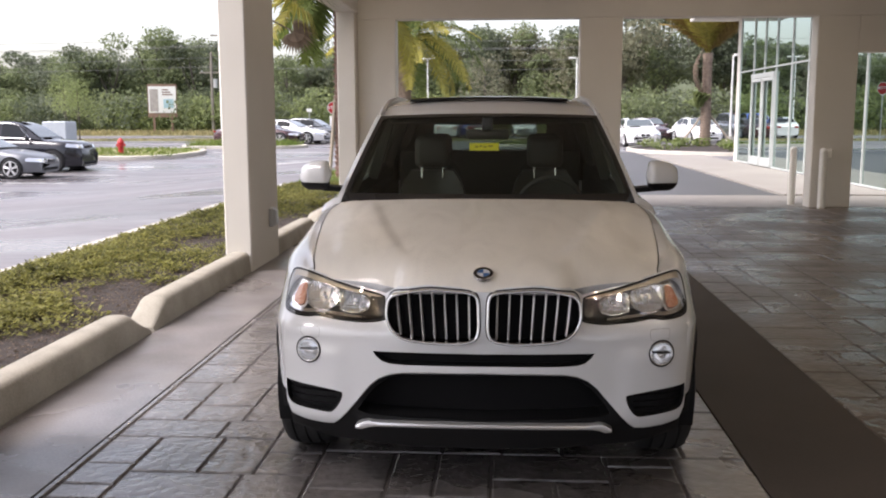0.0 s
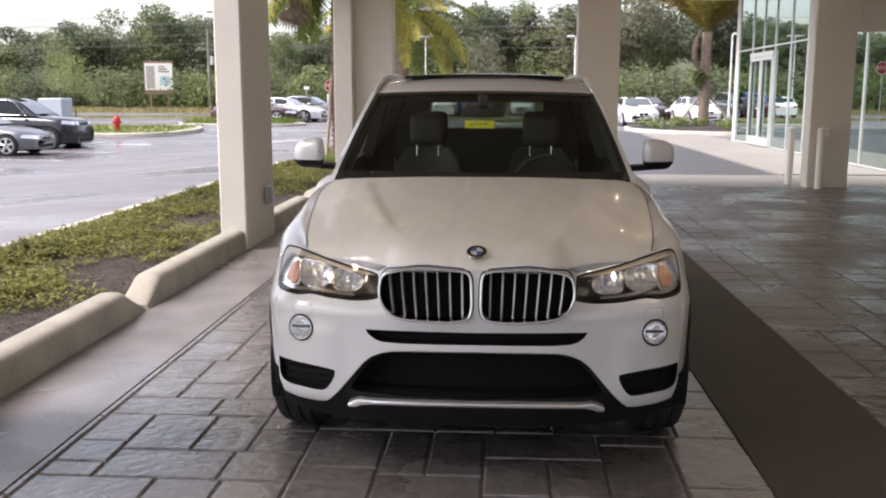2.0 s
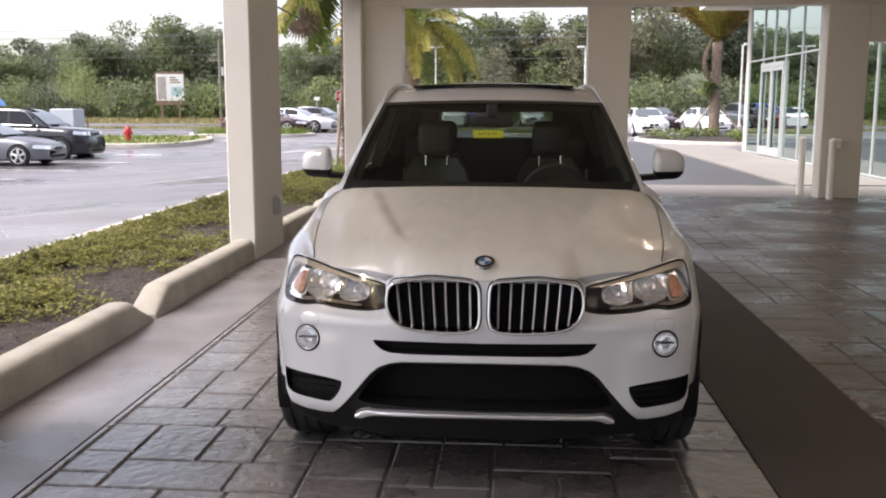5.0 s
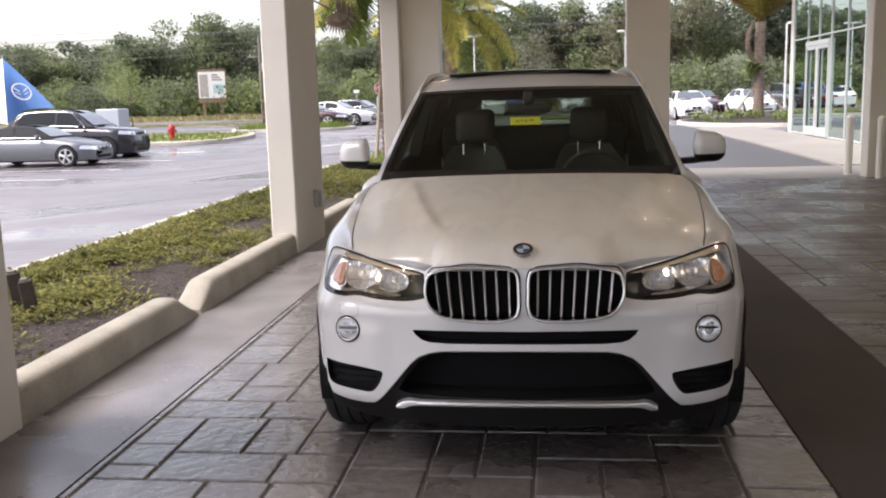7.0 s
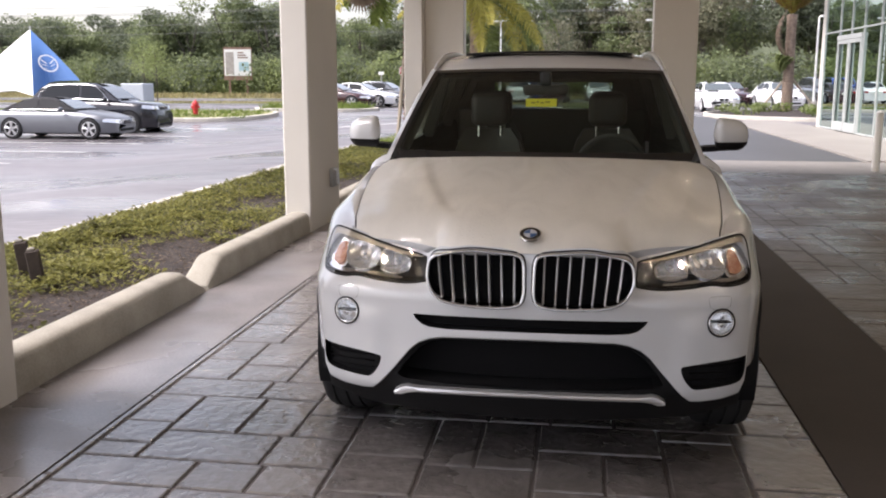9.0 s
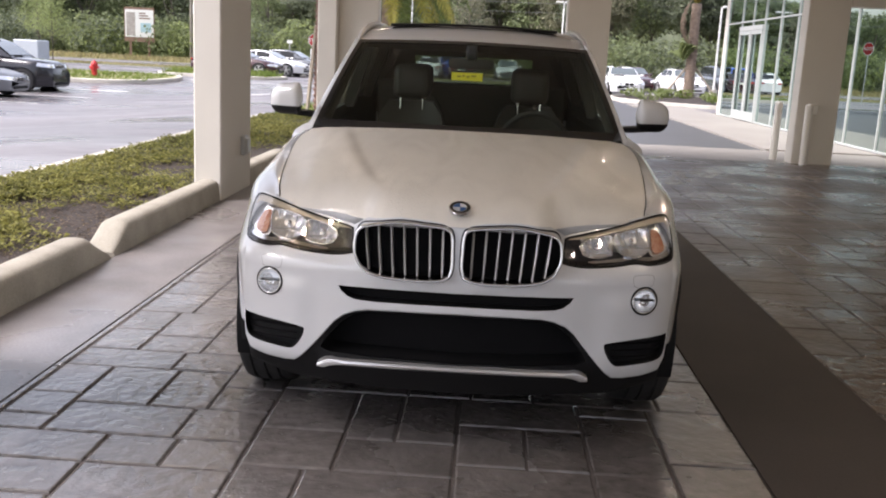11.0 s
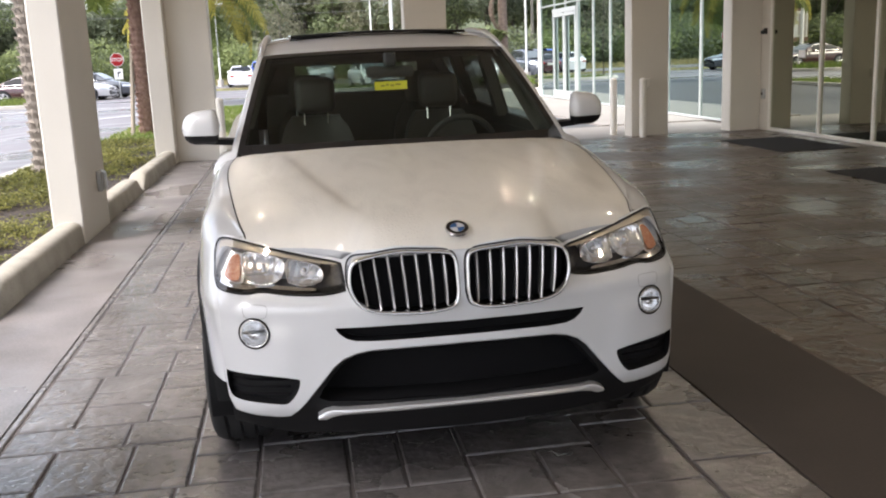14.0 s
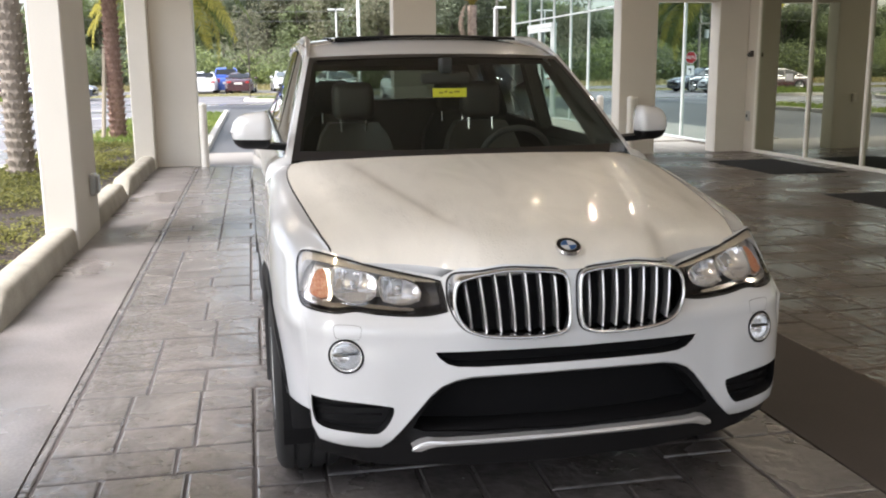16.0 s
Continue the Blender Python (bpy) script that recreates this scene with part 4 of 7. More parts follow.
# greenhouse
def glass_point(u, v, off=0.0):
    b = Vector((u * 0.782, 1.215 + 0.25 * u * u, 1.122 - 0.012 * u * u))
    t = Vector((u * 0.645, 1.985 + 0.13 * u * u, 1.558 - 0.014 * u * u))
    p = b.lerp(t, v)
    k = 4 * v * (1 - v) * 0.018 + off
    return p + Vector((0, -0.45 * k, 0.85 * k))


bm = bmesh.new()
loft(bm, [[glass_point(-1 + i / 12, j / 10) for i in range(25)] for j in range(11)], closed=False)
ws = part("windshield", bm, WINDSHIELD, car, "green tinted windshield", smooth=True)
bm = bmesh.new()
for v0, v1, u0, u1 in ((-0.03, 0.045, -1, 1), (0.955, 1.0, -1, 1)):
    loft(bm, [[glass_point(u0 + (u1 - u0) * i / 24, v, 0.003) for i in range(25)] for v in (v0, v1)], closed=False)
for sgn in (-1, 1):
    loft(bm, [[glass_point(sgn * u, v / 10, 0.003) for v in range(11)] for u in (0.962, 1.0)], closed=False)
ws.visible_shadow = False
part("frit_border", bm, GLOSS_BLACK, ws)
bm = bmesh.new()
rows = []
for k in range(3):
    rows.append([(x, hood_rear(x) - 0.03 + 0.05 * k, hood_z(x, hood_rear(x)) - 0.018 - 0.004 * k) for x in [-0.80 + 0.05 * i for i in range(33)]])
loft(bm, rows, closed=False)
part("cowl", bm, BLACK_PLASTIC, car)


def roof_z(y):
    return smooth_table(((1.9, 1.535), (1.985, 1.560), (2.1, 1.594), (2.3, 1.642), (2.6, 1.669), (3.0, 1.674), (3.6, 1.652), (4.1, 1.60), (4.35, 1.56)), y)


def roof_w(y):
    return smooth_table(((1.98, 0.645), (2.3, 0.655), (3.0, 0.66), (3.8, 0.635), (4.35, 0.60)), y)


def roof_point(u, t, dz=0.0):
    y0 = 1.985 + 0.13 * u * u
    y = y0 + (4.35 - y0) * t
    return (u * roof_w(y), y, roof_z(y - 0.10 * u * u) - 0.038 * abs(u) ** 2.6 + dz)


bm = bmesh.new()
loft(bm, [[roof_point(-1 + i / 16, (j / 40) ** 1.3) for i in range(33)] for j in range(41)], closed=False)
roof = part("roof", bm, PEARL, car, smooth=True)
bm = bmesh.new()
loft(bm, [[(u * 0.50, y, roof_z(y) - 0.014 * u * u + 0.004) for u in [-1 + i / 12 for i in range(25)]] for y in [2.30 + 0.06 * i for i in range(23)]], closed=False)
part("glass_roof", bm, SUNROOF, roof, "dark glass sunroof panel", smooth=True)
bm = bmesh.new()
loft(bm, [[(u * 0.49, 2.29 + 0.05 * u * u + b, roof_z(2.30) + 0.006 + c - 0.012 * u * u) for u in [-1 + i / 12 for i in range(25)]] for b, c in ((-0.012, 0.0), (-0.008, 0.012), (0.02, 0.016), (0.03, 0.004))], closed=False)
part("wind_deflector", bm, BLACK_PLASTIC, roof)
bm = bmesh.new()
loft(bm, [[(u * 0.60, y, roof_z(y) - 0.075) for u in (-1, -0.5, 0, 0.5, 1)] for y in (2.05, 2.6, 3.2, 3.8, 4.3)], closed=False)
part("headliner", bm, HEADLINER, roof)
for s in (1, -1):
    bm = bmesh.new()
    pts = [(s * 0.655, 2.12, 1.545), (s * 0.642, 2.25, 1.592), (s * 0.628, 2.45, 1.636), (s * 0.618, 2.8, 1.658), (s * 0.614, 3.4, 1.652), (s * 0.62, 3.9, 1.615), (s * 0.61, 4.1, 1.585)]
    bent(bm, pts, [0.008, 0.014, 0.016, 0.016, 0.016, 0.015, 0.010], 10)
    part("roof_rail", bm, SATIN, roof, "satin silver roof rail", smooth=True)
    # A-pillar with roof side
    bm = bmesh.new()
    rows = []
    for j in range(13):
        v = -0.06 + 1.06 * j / 12
        p = glass_point(s, v, 0.004)
        q = Vector((s * (0.818 - 0.155 * v), 1.545 + 0.66 * v, 1.095 + 0.455 * v))
        m = (p + q) / 2 + Vector((s * 0.012, -0.012, 0.012))
        rows.append([p + Vector((0, 0.01, -0.02)), p, p.lerp(m, 0.6) + Vector((s * 0.004, -0.004, 0.003)), m, q])
    loft(bm, rows, closed=False)
    part("a_pillar", bm, PEARL, car, smooth=60)
    bm = bmesh.new()
    loft(bm, [[p + Vector((-s * 0.007, 0.007, -0.007)) for p in row[1:]] for row in rows], closed=False)
    part("pillar_back", bm, HEADLINER, car)
    bm = bmesh.new()
    rows = []
    for j in range(9):
        v = j / 8
        p = glass_point(s * 0.985, v, -0.012)
        q = Vector((s * (0.800 - 0.155 * v), 1.555 + 0.66 * v, 1.09 + 0.455 * v))
        r = Vector((s * (0.795 - 0.135 * v), 1.80 + 0.55 * v, 1.09 + 0.455 * v))
        rows.append([p, p.lerp(q, 0.5) + Vector((-s * 0.02, 0, -0.015)), q, r, r + Vector((-s * 0.035, 0.02, 0))])
    loft(bm, rows, closed=False)
    part("pillar_liner", bm, HEADLINER, car, smooth=True)
    bm = bmesh.new()
    rows = []
    for y in [2.16 + 0.13 * i for i in range(17)]:
        w = roof_w(y)
        z = roof_z(y - 0.1) - 0.030
        rows.append([(s * w, y, z), (s * (w + 0.012), y, z - 0.012), (s * (w + 0.02), y, z - 0.035), (s * (w - 0.02), y, z - 0.055)])
    loft(bm, rows, closed=False)
    part("roof_side", bm, PEARL, roof, smooth=True)
    # side windows
    def side_pt(y, v):
        top = (s * (roof_w(y) + 0.012), y + 0.0, roof_z(y - 0.1) - 0.085)
        bot = (s * 0.80, y, belt(y) - 0.01)
        return Vector(bot).lerp(Vector(top), v)
    for ya, yb, ya2 in ((1.60, 2.62, 2.24), (2.68, 3.55, 2.68), (3.6, 4.1, 3.6)):
        bm = bmesh.new()
        loft(bm, [[side_pt(ya + (ya2 - ya) * v + (yb - ya - (ya2 - ya) * v) * i / 8, v) for i in range(9)] for v in [k / 6 for k in range(7)]], closed=False)
        sw = part("side_window", bm, PRIVACY if ya > 2.6 else SIDE_GLASS, car, smooth=True)
    for yc, wd in ((2.65, 0.13), (3.575, 0.12), (4.14, 0.12)):
        bm = bmesh.new()
        loft(bm, [[side_pt(yc + d, v) + Vector((s * 0.004, 0, 0)) for d in (-wd / 2, wd / 2)] for v in (0, 0.5, 1)], closed=False)
        part("pillar", bm, GLOSS_BLACK, car)
        bm = bmesh.new()
        loft(bm, [[side_pt(yc + d, v) + Vector((-s * e, 0, 0)) for d, e in ((-wd / 2, 0.004), (-wd / 2 + 0.02, 0.065), (wd / 2 - 0.02, 0.065), (wd / 2, 0.004))] for v in (0, 0.25, 0.5, 0.75, 1)], closed=False)
        part("pillar_trim", bm, HEADLINER, car, smooth=40)
    bm = bmesh.new()
    bent(bm, [side_pt(y, 0) + Vector((s * 0.006, 0, 0.004)) for y in (1.60, 2.2, 2.8, 3.4, 4.1)], [0.011] * 5, 6)
    part("belt_trim", bm, GLOSS_BLACK, car)

    # door mirror
    mir = thing("door_mirror", "", "")
    mir.parent = car
    cx, cy, cz = s * 0.950, 1.58, 1.222
    bm = bmesh.new()
    rows = []
    for i in range(13):
        k = -1 + 2 * i / 12
        e = math.sqrt(max(0.0, 1 - abs(k) ** (7 if k < 0 else 3.0))) + 0.001
        row = []
        for j in range(28):
            a = 2 * math.pi * j / 28
            cc, ss = math.cos(a), math.sin(a)
            yy = 0.085 * e * (abs(cc) ** 0.75) * (1 if cc > 0 else -1)
            zz = 0.080 * e * (abs(ss) ** 0.8) * (1 if ss > 0 else -1)
            row.append((cx + s * 0.092 * k, cy + yy * (1 if yy < 0 else 0.6) + 0.03 * k, cz + zz - 0.012 * k * (1 if ss > 0 else 0.2)))
        rows.append(row)
    loft(bm, rows, cap=True)
    lower = bm.copy()
    for half, keep in ((bm, "inner"), (lower, "outer")):
        bmesh.ops.bisect_plane(half, geom=half.verts[:] + half.edges[:] + half.faces[:], plane_co=(0, 0, 1.188), plane_no=(0, 0, 1), clear_inner=keep == "inner", clear_outer=keep == "outer")
    part("mirror_cap", bm, PEARL, mir, "pearl white mirror cap", smooth=True)
    part("mirror_base", lower, BLACK_PLASTIC, mir, "black mirror base", smooth=True)
    bm = bmesh.new()
    loft(bm, [[(s * x, y + dy, z + dz) for dy, dz in ((-0.04, -0.014), (-0.045, 0.012), (0.04, 0.016), (0.05, -0.012))] for x, y, z in ((0.78, 1.60, 1.145), (0.86, 1.60, 1.15), (0.97, 1.60, 1.16))], cap=True)
    part("mirror_arm", bm, BLACK_PLASTIC, mir)

# tail: tailgate and rear window
bm = bmesh.new()
rows = [[(u * w, y, z) for u in [-1 + i / 8 for i in range(17)]] for y, z, w in ((4.50, 1.13, 0.76), (4.60, 1.05, 0.80), (4.63, 0.8, 0.80), (4.62, 0.5, 0.80), (4.55, 0.30, 0.78))]
loft(bm, rows, closed=False)
part("tailgate", bm, PEARL, car, smooth=True)
bm = bmesh.new()
loft(bm, [[(u * w, y - 0.02 * abs(u), z) for u in [-1 + i / 8 for i in range(17)]] for y, z, w in ((4.34, 1.53, 0.56), (4.44, 1.32, 0.64), (4.50, 1.14, 0.70))], closed=False)
rw = part("rear_window", bm, REAR_GLASS, car, smooth=True)
for s in (1, -1):
    bm = bmesh.new()
    loft(bm, [[(s * 0.60, 4.20, 1.55), (s * 0.57, 4.36, 1.535)], [(s * 0.72, 4.2, 1.35), (s * 0.65, 4.45, 1.33)], [(s * 0.80, 4.2, 1.16), (s * 0.71, 4.51, 1.14)]], closed=False)
    part("d_pillar", bm, PEARL, car)
    bm = bmesh.new()
    loft(bm, [[(s * a, 4.13, z), (s * b, 4.13, z), (s * b, 4.20, z)] for a, b, z in ((0.46, 0.585, 1.545), (0.46, 0.705, 1.35), (0.46, 0.79, 1.16), (0.46, 0.79, 1.02))], closed=False)
    part("pillar_trim", bm, HEADLINER, car)

# cabin
part("dashboard", boxed(-0.74, 0.74, 1.36, 1.86, 0.70, 1.075, 0.05, 3), DARK_TRIM, car, smooth=40)
part("rear_header", boxed(-0.62, 0.62, 4.05, 4.28, 1.475, 1.56), HEADLINER, car)
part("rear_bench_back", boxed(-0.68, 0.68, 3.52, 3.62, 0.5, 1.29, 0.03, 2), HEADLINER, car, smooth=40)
part("cabin_floor", boxed(-0.78, 0.78, 1.30, 4.5, 0.40, 0.45), DARK_TRIM, car)
for s in (1, -1):
    part("door_card", boxed(min(s * 0.76, s * 0.795), max(s * 0.76, s * 0.795), 1.65, 4.2, 0.42, 1.10, 0.01), DARK_TRIM, car)
for s in (1, -1):
    bm = bmesh.new()
    loft(bm, [[(s * 0.806, y, belt(y) + 0.006), (s * 0.785, y, belt(y) + 0.008), (s * 0.765, y, belt(y) - 0.03), (s * 0.758, y, belt(y) - 0.16)] for y in [1.50 + 0.14 * i for i in range(20)]], closed=False)
    part("door_top", bm, DARK_TRIM, car, smooth=40)
part("firewall", boxed(-0.8, 0.8, 1.24, 1.30, 0.25, 1.05), DARK_TRIM, car)
part("underbody", boxed(-0.72, 0.72, 0.30, 4.5, 0.20, 0.26), BLACK_PLASTIC, car)


def car_seat(x, y, mat, wide=0.50):
    st = thing("seat", "", "")
    st.parent = car
    st.matrix_basis = pose(x, y, 0.51)
    part("cushion", boxed(-wide / 2, wide / 2, -0.45, 0.08, 0.0, 0.16, 0.05, 3), mat, st, smooth=40)
    bm = bmesh.new()
    rows = []
    for k in range(9):
        t = k / 8
        w = wide / 2 * (0.96 - 0.16 * t * t - 0.24 * t ** 8)
        yb, zb = 0.02 + 0.21 * t, 0.12 + 0.56 * t
        d = 0.075 - 0.02 * t
        rows.append([(q * w, yb + (0.02 if abs(q) > 0.8 else 0.05) - d - 0.02 * abs(q), zb) for q in (-1, -0.9, -0.55, 0, 0.55, 0.9, 1)] + [(q * w, yb + d, zb) for q in (1, 0.5, -0.5, -1)])
    loft(bm, rows, cap=True)
    part("backrest", bm, mat, st, smooth=40)
    part("headrest", boxed(-0.118, 0.118, 0.17, 0.28, 0.695, 0.905, 0.045, 3), mat, st, smooth=40)
    for sx in (-0.07, 0.07):
        part("headrest_post", tubed((sx, 0.20, 0.60), (sx, 0.215, 0.80), 0.006, n=8), CHROME, st)


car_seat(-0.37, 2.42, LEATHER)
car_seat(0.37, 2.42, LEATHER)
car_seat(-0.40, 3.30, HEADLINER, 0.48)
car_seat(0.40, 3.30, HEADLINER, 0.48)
bm = bmesh.new()
wheel_m = pose(0.37, 1.93, 1.02, -68, 0, 0)
rows = []
for i in range(32):
    a = 2 * math.pi * i / 32
    rows.append([wheel_m @ Vector(((0.185 + 0.016 * math.cos(b)) * math.cos(a), (0.185 + 0.016 * math.cos(b)) * math.sin(a), 0.016 * math.sin(b))) for b in [2 * math.pi * k / 8 for k in range(8)]])
rows.append(rows[0])
loft(bm, rows)
sw = part("steering_wheel", bm, DARK_TRIM, car, smooth=True)
part("hub", boxed(-0.09, 0.09, -0.07, 0.06, -0.03, 0.02, 0.03, 2), DARK_TRIM, sw).matrix_basis = wheel_m
rm = part("rear_mirror", boxed(-0.125, 0.125, 1.86, 1.90, 1.412, 1.470, 0.02, 2), DARK_TRIM, car, smooth=40)
part("mirror_stem", boxed(-0.03, 0.03, 1.84, 1.91, 1.46, 1.54, 0.012, 2), DARK_TRIM, rm)
SCRIBBLE = material("faded_scribble", (0.45, 0.40, 0.05), 0.7)
st = part("sticker", boxed(-0.100, 0.064, 1.700, 1.702, 1.354, 1.396), YELLOW, car, "bright yellow paper tag with scribbled writing")
for k, (a, b) in enumerate(((-0.07, -0.05), (-0.044, -0.03), (-0.022, -0.004), (0.004, 0.03))):
    part("writing_bar", boxed(a, b, 1.698, 1.6995, 1.371 + 0.004 * (k % 2), 1.379 + 0.004 * (k % 2)), SCRIBBLE, st)


# ---- plants ----
def leaf_material(name, a, b, spread=0.25):
    m = material(name, a, 0.6, second=b, scale=0.35, fine=6, spec=0.3)
    nt = m.node_tree
    geo = nt.nodes.new("ShaderNodeNewGeometry")
    hsv = nt.nodes.new("ShaderNodeHueSaturation")
    rng = nt.nodes.new("ShaderNodeMapRange")
    rng.inputs["To Min"].default_value, rng.inputs["To Max"].default_value = 1 - spread, 1 + spread
    nt.links.new(geo.outputs["Random Per Island"], rng.inputs["Value"])
    nt.links.new(rng.outputs[0], hsv.inputs["Value"])
    p = nt.nodes["Principled BSDF"]
    src = p.inputs["Base Color"].links[0].from_socket
    nt.links.new(src, hsv.inputs["Color"])
    nt.links.new(hsv.outputs[0], p.inputs["Base Color"])
    p.inputs["Subsurface Weight"].default_value = 0.0
    tr = nt.nodes.new("ShaderNodeBsdfTranslucent")
    nt.links.new(hsv.outputs[0], tr.inputs[0])
    mix = nt.nodes.new("ShaderNodeMixShader")
    mix.inputs[0].default_value = 0.5
    nt.links.new(p.outputs[0], mix.inputs[1])
    nt.links.new(tr.outputs[0], mix.inputs[2])
    nt.links.new(mix.outputs[0], nt.nodes["Material Output"].inputs[0])
    return m


LEAF_DARK = leaf_material("dark_oak_leaves", (0.115, 0.14, 0.09), (0.215, 0.24, 0.16))
LEAF_MID = leaf_material("green_leaves", (0.135, 0.17, 0.085), (0.24, 0.275, 0.14))
LEAF_LIGHT = leaf_material("light_green_brush", (0.175, 0.225, 0.09), (0.31, 0.345, 0.15))
LEAF_GREY = leaf_material("grey_moss_and_twigs", (0.16, 0.16, 0.105), (0.26, 0.255, 0.17))
COVER = leaf_material("ground_cover_leaves", (0.085, 0.095, 0.028), (0.26, 0.245, 0.075), 0.62)
COVER_DRY = leaf_material("dry_brown_leaves", (0.04, 0.028, 0.021), (0.19, 0.145, 0.10), 0.7)
GRASS = leaf_material("grass_blades", (0.09, 0.15, 0.03), (0.22, 0.26, 0.07))
DRY_GRASS = leaf_material("dry_verge_grass", (0.20, 0.18, 0.08), (0.36, 0.31, 0.17))
PALM_GREEN = leaf_material("palm_green", (0.07, 0.11, 0.025), (0.16, 0.19, 0.05))
PALM_YELLOW = leaf_material("yellowing_palm", (0.25, 0.24, 0.05), (0.46, 0.40, 0.09))
PALM_ORANGE = leaf_material("dry_orange_palm", (0.19, 0.125, 0.035), (0.34, 0.25, 0.085))
PALM_DEAD = leaf_material("dead_palm_frond", (0.12, 0.085, 0.06), (0.27, 0.21, 0.16))
BARK = material("palm_bark", (0.18, 0.13, 0.10), 0.9, second=(0.36, 0.28, 0.22), scale=6, fine=30, bump=0.01)
BARK_GREY = material("shaggy_grey_palm_bark", (0.17, 0.145, 0.12), 0.9, second=(0.36, 0.31, 0.26), scale=7, fine=30, bump=0.012)
BARK_RED = material("reddish_palm_bark", (0.13, 0.065, 0.05), 0.9, second=(0.33, 0.22, 0.175), scale=9, fine=30, bump=0.012)
TREE_BARK = material("tree_bark", (0.10, 0.085, 0.07), 0.9, vary=0.3, scale=5, fine=40, bump=0.01)
WOOD = material("grey_timber_prop", (0.32, 0.27, 0.21), 0.8, vary=0.2, scale=4, fine=60, stretch=(1, 1, 0.2))


def leaf_cloud(rng, centres, radii, counts, size, upward=0.6):
    """Vertices and faces of many small leaf clumps spread through ellipsoids."""
    vs, fs = [], []
    for c, r, n in zip(centres, radii, counts):
        d = rng.normal(size=(n, 3))
        d /= np.linalg.norm(d, axis=1)[:, None]
        rad = rng.uniform(0.45, 1.0, n) ** 0.6
        lump = 1 + 0.25 * np.sin(3.1 * d[:, 0] * 2 + c[0]) * np.cos(2.7 * d[:, 2] * 2 + c[1])
        p = np.array(c) + d * np.array(r) * (rad * lump)[:, None]
        nrm = d * 0.6 + rng.normal(size=(n, 3)) * 0.7 + np.array([0, 0, upward])
        nrm /= np.linalg.norm(nrm, axis=1)[:, None]
        t = np.cross(nrm, rng.normal(size=(n, 3)))
        t /= np.linalg.norm(t, axis=1)[:, None]
        b = np.cross(nrm, t)
        s = (size * rng.uniform(0.5, 1.35, n))[:, None]
        for k in range(n):
            i = len(vs)
            tt, bb, nn = t[k] * s[k], b[k] * s[k] * 0.7, nrm[k] * s[k] * 0.25
            vs += [p[k] - tt, p[k] - bb * 0.9 + nn, p[k] + tt * 0.9, p[k] + bb + nn * 0.6]
            fs.append((i, i + 1, i + 2, i + 3))
    return vs, fs


def stuff(name, vs, fs, mat, label, category):
    ob = from_arrays(name, [tuple(v) for v in vs], fs, mat)
    return tagged(ob, label, category, kind="stuff")


rng = np.random.default_rng(5)


